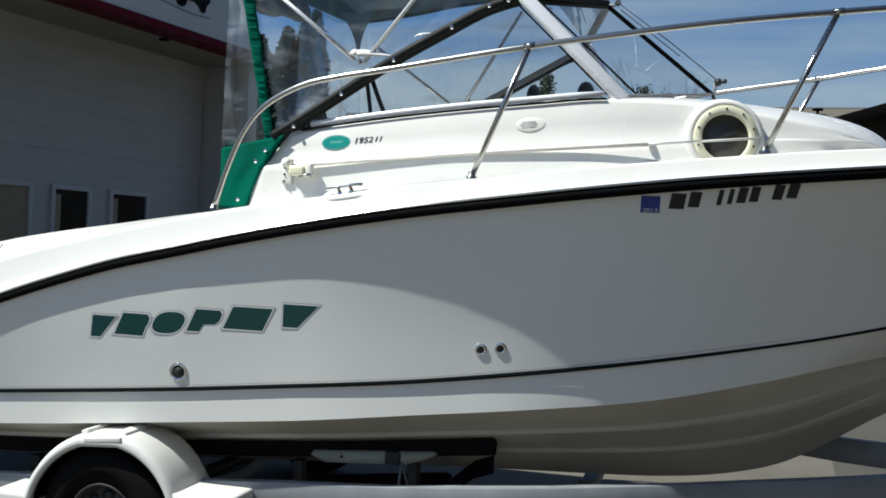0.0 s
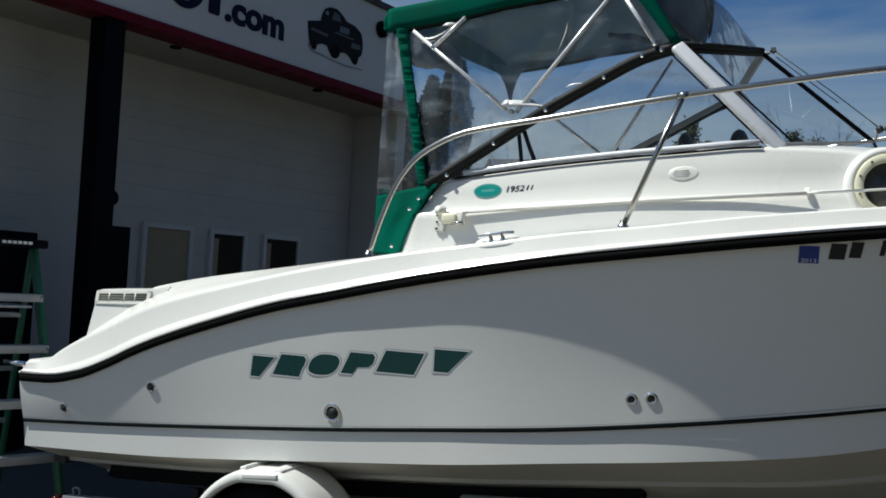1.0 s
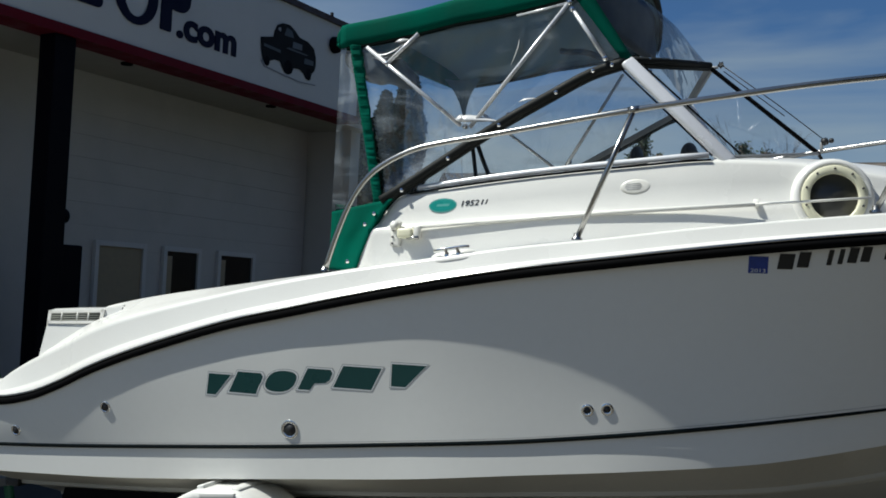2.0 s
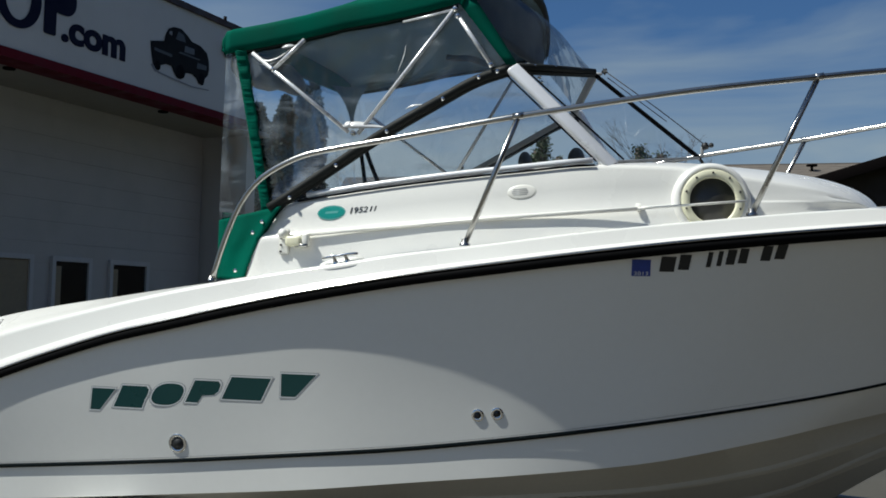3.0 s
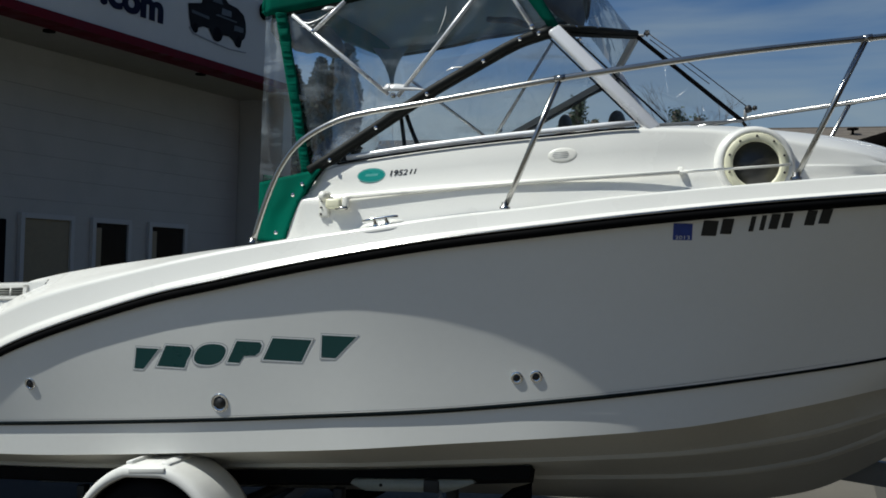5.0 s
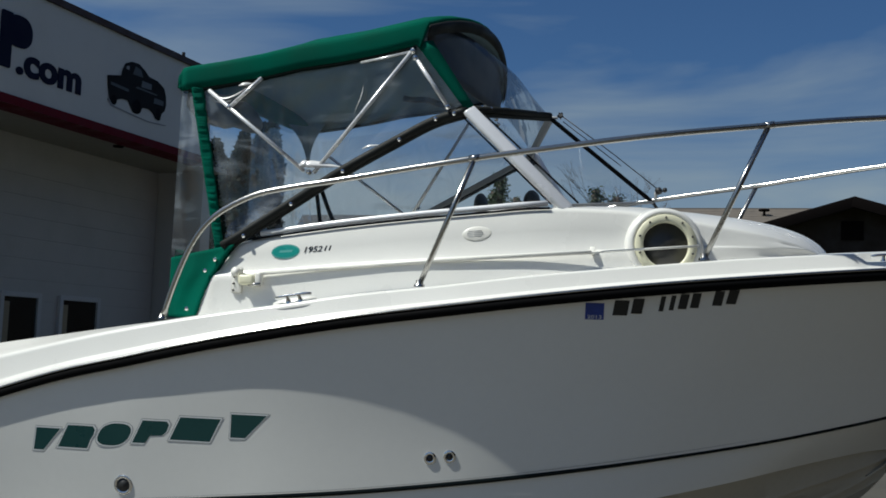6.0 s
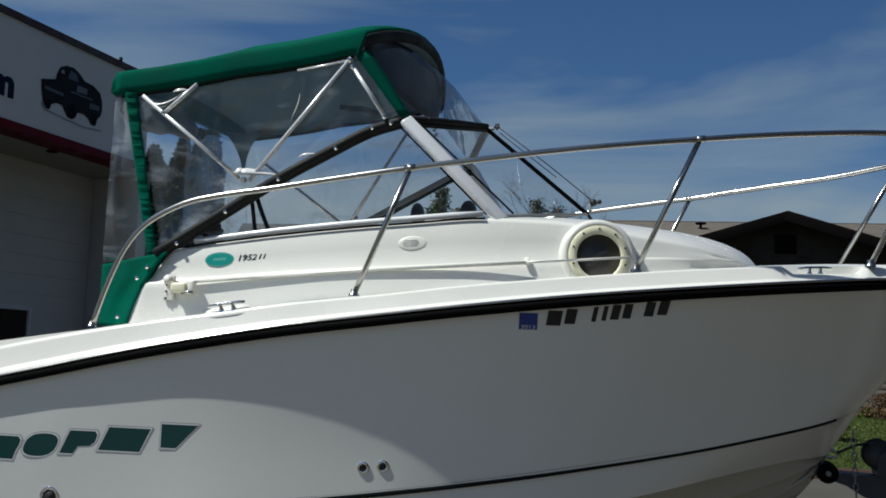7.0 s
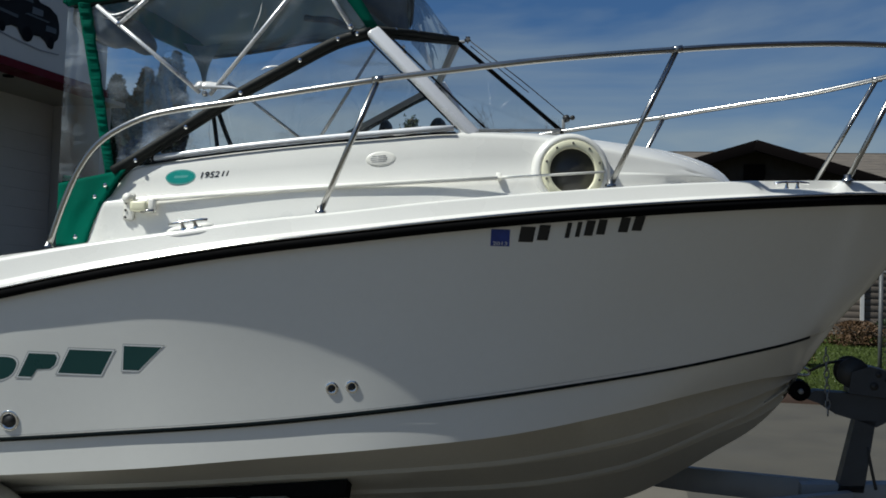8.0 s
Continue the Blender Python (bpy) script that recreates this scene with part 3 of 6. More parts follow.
def split_sides(name, ring, material, label="", us=US):
    verts, faces = [], []
    for port in (False, True):
        base, n = len(verts), len(ring(us[0]))
        for u in us:
            verts += [side(x, b, z, port) for x, b, z in ring(u)]
        for i in range(len(us) - 1):
            for j in range(n - 1):
                q = (base + i * n + j, base + i * n + j + 1, base + (i + 1) * n + j + 1, base + (i + 1) * n + j)
                faces.append(q[::-1] if port else q)
    me = obj(name, verts, faces, material)
    bm = bmesh.new()
    bm.from_mesh(me)
    bmesh.ops.remove_doubles(bm, verts=bm.verts[:], dist=0.0005)
    bmesh.ops.recalc_face_normals(bm, faces=bm.faces[:])
    bm.to_mesh(me)
    bm.free()
    for p in me.polygons:
        p.use_smooth = True
    return part(name, me, material, boat, label)


split_sides("hull", lambda u: hull_ring(u, False), GEL, "glossy white hull sides")
sharp(split_sides("hull_bottom", lambda u: hull_ring(u, True), SHADED_BOTTOM, "cream white hull bottom with spray rails, darkened for shade"), 30)
split_sides("chine_band", lambda u: [(x, b + 0.002 if b > 0 else 0, z) for x, b, z in hull_ring(u, True)[1:6]], GEL)


def stripe_ring(u):
    xs = along(u, 0.88)
    b, z = stripe_b(xs), stripe_z(xs)
    h = 0.0195 * (1 - 0.36 * min(max((xs + 1.0) / 0.9, 0), 1)) - 0.010
    return [(xs, b + 0.0015, z + h), (xs, b + 0.004, z + h - 0.0025), (xs, b + 0.004, z - 0.007), (xs, b + 0.001, z - 0.010)]


split_sides("stripe", stripe_ring, STRIPE, "dark green pinstripe", us=[u for u in US if along(u, 0.88) < 0.765])


def pin_ring(u):
    xs = along(u, 0.88)
    b, z = stripe_b(xs), stripe_z(xs)
    return [(xs, b + 0.0045, z + 0.0165), (xs, b + 0.0035, z + 0.0145)]


split_sides("pinstripe", pin_ring, GREYDECAL, us=[u for u in US if along(u, 0.88) < 0.72])


def rub_ring(u):
    x = along(u, 1.27)
    b, z = rub_b(x), rub_z(x)
    k = 0.016 if b > 0.02 else 0
    return [(x, max(b - 0.03, 0), z - 0.008), (x + k * 0.2, b - 0.004, z - 0.010), (x + k, b + 0.004, z + 0.003), (x + k, b + 0.004, z + 0.022), (x + k * 0.2, b - 0.006, z + 0.032), (x, max(b - 0.03, 0), z + 0.03)]


split_sides("rub_rail", rub_ring, RUBBER, "black rubber rub rail")


def rub_insert(u):
    x = along(u, 1.27)
    b, z = rub_b(x), rub_z(x)
    k = 0.016 if b > 0.02 else 0
    return [(x, b - 0.002, z + 0.031), (x + k, b + 0.003, z + 0.034), (x + k, b + 0.002, z + 0.040), (x, max(b - 0.012, 0), z + 0.043)]


split_sides("rail_insert", rub_insert, STEEL, "bright metal strip above the rub rail")


def gunwale_ring(u):
    x = along(u, 1.262)
    b, z, g = rub_b(x), rub_z(x) + 0.036, gun_z(x)
    s = min(1.0, b * 4)
    h = g - z
    aft = min(max((-3.9 - x) / 0.3, 0), 1)
    inner = max(b - (0.32 if x < -2.3 else 0.36) * s, 0)
    dip = 0.034 * min(max((x - 0.45) / 0.05, 0), 1) * min(max((0.82 - x) / 0.05, 0), 1)
    g -= dip
    h -= dip
    e = min(1.0, max(0.0, (h - 0.06) / 0.06))
    up = deck_rise(x)
    lean = 0.004 + 0.016 * min(max((x + 0.4) / 0.9, 0), 1)
    return [(x, max(b - 0.004, 0), z), (x, max(b - 0.006 * s, 0), z + 0.06 * h), (x, max(b - 0.016 * s, 0), z + 0.15 * h), (x, max(b - 0.029 * s, 0), z + 0.21 * h), (x, max(b - 0.034 * s, 0), z + 0.27 * h),
            (x, max(b - (0.037 + lean) * s, 0), z + (0.9 - 0.06 * e) * h), (x, max(b - (0.041 + lean) * s, 0), z + (0.95 - 0.05 * e) * h), (x, max(b - (0.047 + lean) * s, 0), z + (0.985 - 0.02 * e) * h), (x, max(b - (0.058 + lean) * s, 0), g), (x, max(b - 0.125 * s, 0), g + 0.001 + 0.45 * up), (x, max(b - 0.14 * s, 0), g + dip + 0.003 + 0.45 * up), (x, max(b - 0.2 * s, 0), g + dip + 0.003 + up), (x, inner, g + dip + 0.004 + up)]


sharp(split_sides("gunwale", gunwale_ring, DECKGEL, "white moulded gunwale and side deck", us=sorted(US + [(x - STERN) / (1.262 - STERN) for x in (0.45, 0.46, 0.475, 0.49, 0.5, 0.77, 0.78, 0.795, 0.81, 0.82)])), 40)


# Foredeck between the side decks.
def fore_ring(u):
    x = -0.8 + u * (1.255 + 0.8)
    b = rub_b(x)
    s = min(1.0, b * 4)
    w, g = max(b - 0.35 * s, 0), gun_z(x)
    top = [Vector((x, MID - w + 2 * w * i / 8, g + 0.004 + 0.03 * s * (1 - (2 * i / 8 - 1) ** 2))) for i in range(9)]
    return [top[0] + Vector((0, -0.004, -0.08))] + top + [top[-1] + Vector((0, 0.004, -0.08))]


part("foredeck", loft("foredeck", [fore_ring(i / 40) for i in range(41)], DECKGEL), DECKGEL, boat)

# Cockpit liner, floor, transom.
liner = []
for i in range(31):
    x = -4.2 + i / 30 * 1.95
    w, g = rub_b(x) - 0.315, gun_z(x) + deck_rise(x)
    liner.append([Vector((x, MID - w, g + 0.003)), Vector((x, MID - w - 0.01, g - 0.05)), Vector((x, MID - w + 0.02, 0.62 + 0.075 * (x + 4.2))), Vector((x, MID + w - 0.02, 0.62 + 0.075 * (x + 4.2))), Vector((x, MID + w + 0.01, g - 0.05)), Vector((x, MID + w, g + 0.003))])
sharp(part("cockpit_liner", loft("cockpit_liner", liner, DECKGEL, smooth=True), DECKGEL, boat, "white cockpit liner and floor"))
rb, sb, cb = rub_b(STERN) - 0.026, stripe_b(STERN), chine_b(STERN)
tv = [side(STERN, rb, 0.86, False), side(STERN, sb, 0.628, False), side(STERN, cb, 0.489, False), Vector((STERN, MID, 0.07)), side(STERN, cb, 0.489, True), side(STERN, sb, 0.628, True), side(STERN, rb, 0.86, True)]
part("transom", obj("transom", tv, [(6, 5, 4, 3, 2, 1, 0)], GEL, False), GEL, boat)
part("transom_cap", box_bm((0.28, 2.2, 0.07), (STERN + 0.13, MID, 0.915), 0.02), DECKGEL, boat)
part("aft_bulkhead", box_bm((0.06, 1.72, 0.42), (-4.2, MID, 0.83), 0.015), DECKGEL, boat)

# Vent boxes at the quarters.
for port in (False, True):
    s = 1 if port else -1
    y0 = MID + s * 1.10
    prof = [(-4.05, 1.06), (-4.029, 1.338), (-4.015, 1.348), (-3.69, 1.366), (-3.56, 1.39), (-3.56, 1.2)]
    bm = bmesh.new()
    a = [bm.verts.new((x, y0 - s * 0.24 * (z - 1.2), z)) for x, z in prof]
    b = [bm.verts.new((x, y0 - s * 0.24, z)) for x, z in prof]
    bm.faces.new(a)
    bm.faces.new(b[::-1])
    for i in range(len(prof)):
        k = (i + 1) % len(prof)
        bm.faces.new((a[i], b[i], b[k], a[k]))
    bmesh.ops.bevel(bm, geom=[e for e in bm.edges], offset=0.012, segments=2, affect="EDGES")
    vent = part("vent_box", bm, DECKGEL, boat, smooth=False)
    m = face_mat((-4.02, y0 - s * 0.24 * 0.072, 1.272), (1, 0, 0.055), (0, -s * 0.24, 1))
    n = 0.008
    rim = bmesh.new()
    for w, h, cx, cy in ((0.355, 0.014, 0.178, 0.007), (0.355, 0.014, 0.178, 0.063), (0.02, 0.07, 0.01, 0.035), (0.02, 0.07, 0.345, 0.035)):
        bmesh.ops.create_cube(rim, size=1, matrix=m @ Matrix.Translation((cx, cy, 0)) @ Matrix.Diagonal((w, h, 0.014, 1)))
    part("vent_frame", rim, WHITEPLASTIC, vent, smooth=False)
    part("vent_backing", box_bm((0.32, 0.045, 0.004), (0.178, 0.035, 0), m=m), DARK, vent)
    for i in range(4):
        part("slat", box_bm((0.31, 0.0045, 0.012), (0.178, 0.018 + i * 0.0115, 0.001), m=m), SLAT, vent)
    for cx in (0.09, 0.19, 0.26):
        part("divider", box_bm((0.006, 0.045, 0.014), (cx, 0.035, 0.001), m=m), WHITEPLASTIC, vent)

# ---- cabin trunk and coamings ----
trunk_b = spline([(-2.34, 0.945), (-1.5, 0.945), (-0.9, 0.925), (-0.5, 0.885), (-0.2, 0.8), (0.05, 0.67), (0.25, 0.47), (0.37, 0.27), (0.435, 0.0)])
sill_z = spline([(-2.345, 1.60), (-2.315, 1.70), (-2.27, 1.80), (-2.225, 1.872), (-2.185, 1.922), (-2.15, 1.946), (-2.07, 1.964), (-1.86, 1.995), (-1.6, 2.028), (-1.1, 2.078), (-0.73, 2.106), (-0.5, 2.10), (-0.3, 2.08), (-0.1, 2.05), (0.1, 2.02), (0.25, 1.99), (0.435, 1.93)])
roof_z = spline([(-0.78, 2.16), (-0.5, 2.165), (-0.2, 2.145), (-0.04, 2.128), (0.12, 2.104), (0.257, 2.068), (0.36, 2.015), (0.435, 1.93)])
ledge_z = spline([(-2.34, 1.785), (-2.0, 1.812), (-1.5, 1.858), (-1.0, 1.892), (-0.43, 1.93), (0.0, 1.955), (0.3, 1.96), (0.435, 1.93)])


def trunk_side(x):
    b, z0, z1 = trunk_b(x), gun_z(x) - 0.01, sill_z(x)
    s = min(1.0, b * 3)
    lz = min(ledge_z(x), z1 - 0.02)
    f = 0.02 * (1 - min(max((0.24 - x) / 0.3, 0), 1))
    pts = [(b + (0.010 - f) * s, z0), (b + (0.004 - f) * s, z0 + 0.018), (b - (0.008 + f) * s, lz - 0.03), (b - (0.012 + f) * s, lz - 0.003), (b - (0.016 + 0.7 * f) * s, lz + 0.001), (b - 0.029 * s, lz + 0.006), (b - 0.032 * s, lz + 0.010), (b - 0.046 * s, lz + 0.5 * (z1 - lz)), (b - 0.060 * s, z1 - 0.02), (b - 0.066 * s, z1 - 0.008), (b - 0.082 * s, z1)]
    return [(x, max(p, 0), z) for p, z in pts]


XT = [-2.345 + 0.011 * i for i in range(18)] + [v for v in (-2.345 + 2.78 * (1 - (1 - i / 70) ** 1.3) for i in range(71)) if v > -2.145]
for port in (False, True):
    rings = []
    for x in [v for v in XT if v < -0.72] + [-0.72]:
        half = trunk_side(x)
        b, z0 = trunk_b(x), gun_z(x)
        rings.append([side(*p, port) for p in half] + [side(x, b - 0.14, sill_z(x), port), side(x, b - 0.16, z0 - 0.3, port)])
    sharp(part("coaming", loft("coaming", rings, DECKGEL), DECKGEL, boat, "white moulded cockpit coaming"), 42)
rings = []
for x in [-0.74] + [v for v in XT if v > -0.73]:
    half = trunk_side(x)
    top = []
    w = half[-1][1]
    r, z1 = roof_z(x), sill_z(x)
    for i in range(1, 12):
        f = -1 + 2 * i / 12
        top.append(Vector((x, MID + f * w, z1 + (r - z1) * (1 - abs(f) ** 2.2))))
    rings.append([side(*p, False) for p in half] + top + [side(*p, True) for p in half[::-1]])
sharp(part("cabin_trunk", loft("cabin_trunk", rings, DECKGEL), DECKGEL, boat, "white rounded cabin trunk"), 42)
part("cabin_bulkhead", box_bm((0.04, 1.5, 0.95), (-0.78, MID, 1.63), 0.01), DECKGEL, boat)
part("dashboard", box_bm((0.34, 0.7, 0.14), (-0.95, MID - 0.38, 2.03), 0.04), DECKGEL, boat)
part("cabin_roof_edge", box_bm((0.3, 1.66, 0.03), (-0.88, MID, 2.085), 0.012), DECKGEL, boat)

# ---- porthole housings ----
for port in (False, True):
    s = 1 if port else -1
    c = Vector((-0.287, MID + s * 0.825, 1.952))
    m = face_mat(c, (-s * 1.0, 0.26, 0) if port else (1, 0.26, 0), (0, s * -0.1, 1)) @ Matrix.Diagonal((0.93, 0.93, 1, 1))
    hp = part("porthole", turned([(0.180, -0.06), (0.170, -0.012), (0.166, 0.003), (0.160, 0.011), (0.152, 0.015), (0.139, 0.016), (0.135, 0.008)], m, 40), DECKGEL, boat, "white moulded porthole housing")
    part("ring", turned([(0.137, 0.008), (0.136, 0.019), (0.132, 0.023), (0.106, 0.024), (0.1, 0.021), (0.098, -0.004)], m, 40), CREAM, hp, "yellowed plastic porthole ring")
    part("pane", cyl_bm(0.099, 0.01, m @ Matrix.Translation((0, 0, 0.002)), 32), PORTPANE, hp, "dark tinted round pane")
    for k in range(10):
        a = math.pi / 10 + k * math.pi / 5
        part("screw", cyl_bm(0.005, 0.006, m @ Matrix.Translation((0.121 * math.cos(a), 0.121 * math.sin(a), 0.024)), 8), RIM, hp)


# ---- windshield ----
def strip(name, a, b, width, thick, material, parent, out=(0, -1, 0), bevel=0.004, label=""):
    """A bar from a to b, with a width and a thickness towards out."""
    a, b = Vector(a), Vector(b)
    m = face_mat((a + b) / 2, b - a, Vector(out).cross(b - a))
    return part(name, box_bm(((b - a).length, width, thick), (0, 0, 0), bevel, m=m), material, parent, label)


def pane(name, corners, material, parent, label="", grid=1):
    c = [Vector(p) for p in corners]
    if len(c) == 3:
        return part(name, obj(name, c, [(0, 1, 2)], material, False), material, parent, label)
    verts, faces = [], []
    for i in range(grid + 1):
        for j in range(grid + 1):
            u, v = i / grid, j / grid
            verts.append((c[0] * (1 - u) + c[1] * u) * (1 - v) + (c[3] * (1 - u) + c[2] * u) * v)
    for i in range(grid):
        for j in range(grid):
            k = i * (grid + 1) + j
            faces.append((k, k + grid + 1, k + grid + 2, k + 1))
    return part(name, obj(name, verts, faces, material, grid > 1), material, parent, label)


def my(p, port):
    return Vector((p[0], 2 * MID - p[1] if port else p[1], p[2]))


W_AFT, W_APEX, W_FOOT = (-2.09, 0.335, 1.96), (-1.15, 0.415, 2.522), (-0.735, 0.40, 2.116)
SHIELD_EDGE = [(-2.235, 0.315, 1.925), (-2.135, 0.325, 1.985), (-1.912, 0.34, 2.125), (-1.684, 0.35, 2.266), (-1.438, 0.365, 2.40), (-1.28, 0.38, 2.482), (-1.135, 0.405, 2.53)]
W_CTOP, W_CFOOT = (-0.848, 0.85, 2.569), (-0.379, 0.98, 2.185)
shield = part("windshield", box_bm((0.05, 1.5, 0.02), (-0.74, MID, 2.115), 0.006), ALU, boat, "aluminium framed wraparound windshield")
for port in (False, True):
    aft, apex, foot, ctop, cfoot = (my(p, port) for p in (W_AFT, W_APEX, W_FOOT, W_CTOP, W_CFOOT))
    o = Vector((0, 1 if port else -1, 0.1))
    of = Vector((0.6, (1 if port else -1) * 0.7, 0.4))
    if port:
        aft, apex, foot = Vector((-2.12, 2.04, 2.045)), Vector((-1.162, 2.03, 2.555)), Vector((-1.0, 2.04, 2.285))
    pane("side_pane", (aft, foot, apex), GLASS, shield, "clear tinted side pane")
    run = [side(x, trunk_b(x) - 0.07, sill_z(x) + 0.017, port) for x in [-2.06 + 0.129 * k for k in range(11)]]
    part("sill_rail", tube("sill_rail", run, 0.0105, PILLAR, 10, 1.2), PILLAR, shield)
    run = [side(x, trunk_b(x) - 0.058, sill_z(x) - 0.003, port) for x in [-2.10 + 0.134 * k for k in range(11)]]
    part("sill_gasket", tube("sill_gasket", run, 0.0045, RUBBER, 8), RUBBER, shield)
    if port:
        strip("aft_bar", aft, apex, 0.03, 0.024, GREYFRAME, shield, o)
    else:
        part("aft_bar", tube("aft_bar", smooth_path([p + Vector((0.004, 0.014, -0.017)) for p in map(Vector, SHIELD_EDGE)], 5), 0.013, BINDING, 10), BINDING, shield)
    inward = -0.008 if port else 0.008
    strip("pillar", apex + Vector((0.018, -0.012 if not port else 0.012, 0.012)), foot + Vector((0.047, inward, -0.022)), 0.064, 0.03, PILLAR, shield, of, 0.012, "broad silver windshield pillar")
    if not port:
        strip("pillar_gasket", apex + Vector((0.072, inward * 1.5, 0.005)), foot + Vector((0.088, inward * 1.5, 0.012)), 0.0055, 0.008, RUBBER, shield, of, 0.002)
        strip("pillar_gasket", apex + Vector((-0.018, 0, -0.008)), foot + Vector((-0.026, 0, 0.006)), 0.007, 0.012, RUBBER, shield, o, 0.002)
    if port:
        # The top edge runs straight back from the wiper's corner to the port pillar.
        corner, near_foot = Vector(W_CTOP), Vector(W_CFOOT)
        pane("front_pane", (foot, cfoot, apex), CLEARGLASS, shield, "clear tinted front quarter pane")
        pane("centre_pane", (near_foot, cfoot, apex, corner), CLEARGLASS, shield)
        strip("top_rail", corner, apex, 0.034, 0.022, GREYFRAME, shield, (1, 0, 0.5))
        strip("centre_foot_rail", near_foot, cfoot, 0.012, 0.014, RUBBER, shield, (1, 0, 0.5))
    else:
        strip("foot_rail", foot, cfoot, 0.012, 0.012, GREYFRAME, shield, of)
        pane("front_pane", (foot, cfoot, ctop, apex), GLASS, shield, "clear tinted front quarter pane")
        strip("top_rail", apex, ctop, 0.022, 0.026, BINDING, shield, of)
        strip("corner_bar", ctop, cfoot, 0.016, 0.016, RUBBER, shield, of)
# Wiper on the centre pane: a thin arm from its motor at the foot to a small clamp knob at the top.
w_top, w_foot = Vector(W_CTOP) + Vector((0.055, 0.05, 0.012)), Vector(W_CFOOT) + Vector((0.035, 0.05, 0.055))
wiper = part("wiper", tube("wiper", [w_top, w_top.lerp(w_foot, 0.5) + Vector((0.004, 0, 0.003)), w_foot], 0.0024, RIM, 8), RIM, shield, "thin grey windshield wiper arm")
part("wiper_blade", tube("wiper_blade", [w_top.lerp(w_foot, 0.03) + Vector((-0.014, -0.01, -0.012)), w_top.lerp(w_foot, 0.62) + Vector((-0.014, -0.01, -0.012))], 0.0022, RIM, 8), RIM, wiper)
knob = bmesh.new()
bmesh.ops.create_cone(knob, cap_ends=True, segments=10, radius1=0.017, radius2=0.013, depth=0.022, matrix=Matrix.Translation(w_top + Vector((-0.012, -0.02, 0.006))) @ Matrix.Rotation(1.3, 4, "X"))
for i, v in enumerate(sorted(knob.verts, key=lambda v: math.atan2(v.co.z - w_top.z - 0.006, v.co.x - w_top.x + 0.012))):
    if (i // 2) % 2:
        v.co = v.co.lerp(w_top + Vector((-0.012, -0.02, 0.006)), 0.35)
part("wiper_tip", knob, DARK, wiper, "dark star-shaped clamp knob", smooth=False)
part("wiper_bracket", box_bm((0.03, 0.018, 0.012), Vector(W_CTOP) + Vector((0.018, 0.02, 0.004)), 0.004), TREAD, wiper)
motor = Matrix.Translation(w_foot + Vector((-0.012, -0.01, 0.004))) @ Matrix.Rotation(1.2, 4, "Y")
part("wiper_motor", cyl_bm(0.017, 0.032, motor, 14, bevel=0.005), DARK, wiper)
part("wiper_cap", cyl_bm(0.011, 0.016, Matrix.Translation(w_foot + Vector((0.016, -0.01, 0.008))) @ Matrix.Rotation(1.0, 4, "X"), 12, bevel=0.003), DARK, wiper)
part("wiper_plate", box_bm((0.014, 0.02, 0.045), w_foot + Vector((-0.026, 0.0, -0.022)), 0.004), TREAD, wiper)

# ---- canvas top ----
# Roof of the canopy: (x, edge height, crown height) from aft to front.
canopy = part("canvas_top", obj("canvas_top", [(0, 0, 0)], [], GREEN), GREEN, boat, "green canvas bimini top")
C_ROOF = [(-2.505, 2.752, 2.80), (-2.47, 2.76, 2.825), (-2.3, 2.778, 2.87), (-2.1, 2.806, 2.92), (-1.955, 2.832, 2.985), (-1.90, 2.842, 3.015), (-1.7, 2.864, 3.035), (-1.5, 2.896, 3.06), (-1.37, 2.918, 3.083), (-1.26, 2.926, 3.086), (-1.215, 2.918, 3.078), (-1.20, 2.905, 3.062)]
def canopy_ring(x, e, c, inset):
    half = 0.845 - inset
    ring = [(-half, e - 0.105), (-half - 0.002, e - 0.07), (-half, e - 0.02), (-half + 0.004, e - 0.003), (-half + 0.014, e + 0.007)]
    for i in range(1, 12):
        f = -1 + 2 * i / 12
        ring.append((f * (half - 0.014 - (0.15 if f > 0 else 0.0)), e + 0.007 + (c - e - 0.007) * (1 - abs(f) ** 2.4) + 0.004 * math.sin(9 * x + 5 * f)))
    # The port edge is drawn in and raised to fit the camera's view.
    ring += [(-y - 0.15, z + (0.055 if z < e - 0.05 else 0.0)) for y, z in ring[4::-1]]
    # The front edge is swept back towards both corners.
    back = min(max((x + 1.40) / 0.2, 0), 1)
    return [Vector((x - back * (0.05 * min(1.0, (y / half) ** 2) + 0.10 * (c - z) / (c - e + 0.105)), MID + y, z - inset * 0.5)) for y, z in ring]


canopy.data = loft("canvas_top", [canopy_ring(x, e, c, 0.0) for x, e, c in C_ROOF], GREEN)
canopy.modifiers.new("thick", "SOLIDIFY").thickness = 0.004
part("lining", loft("lining", [canopy_ring(x, e, c, 0.012) for x, e, c in C_ROOF], LINING), LINING, canopy, "dark slate lining under the canvas")
rear = []
for p in canopy_ring(*C_ROOF[0], 0.0):
    rear.append([p + Vector((0.004, 0, 0.002)), p.lerp(Vector((-2.515, p.y, 2.69)), 0.5) + Vector((-0.012, 0, 0)), Vector((-2.505, p.y, 2.652 if p.y < 0.6 else 2.68))])
part("rear_hem", loft("rear_hem", rear, GREEN), GREEN, canopy).modifiers.new("thick", "SOLIDIFY").thickness = 0.006
front = [[p, p + Vector((0.005, 0, -0.015)), p + Vector((-0.010, 0, -0.055))] for p in canopy_ring(*C_ROOF[-1], 0.0)[3:-3]]
part("front_hem", loft("front_hem", front, BINDING), BINDING, canopy, "near-black front hem of the top").modifiers.new("thick", "SOLIDIFY").thickness = 0.004


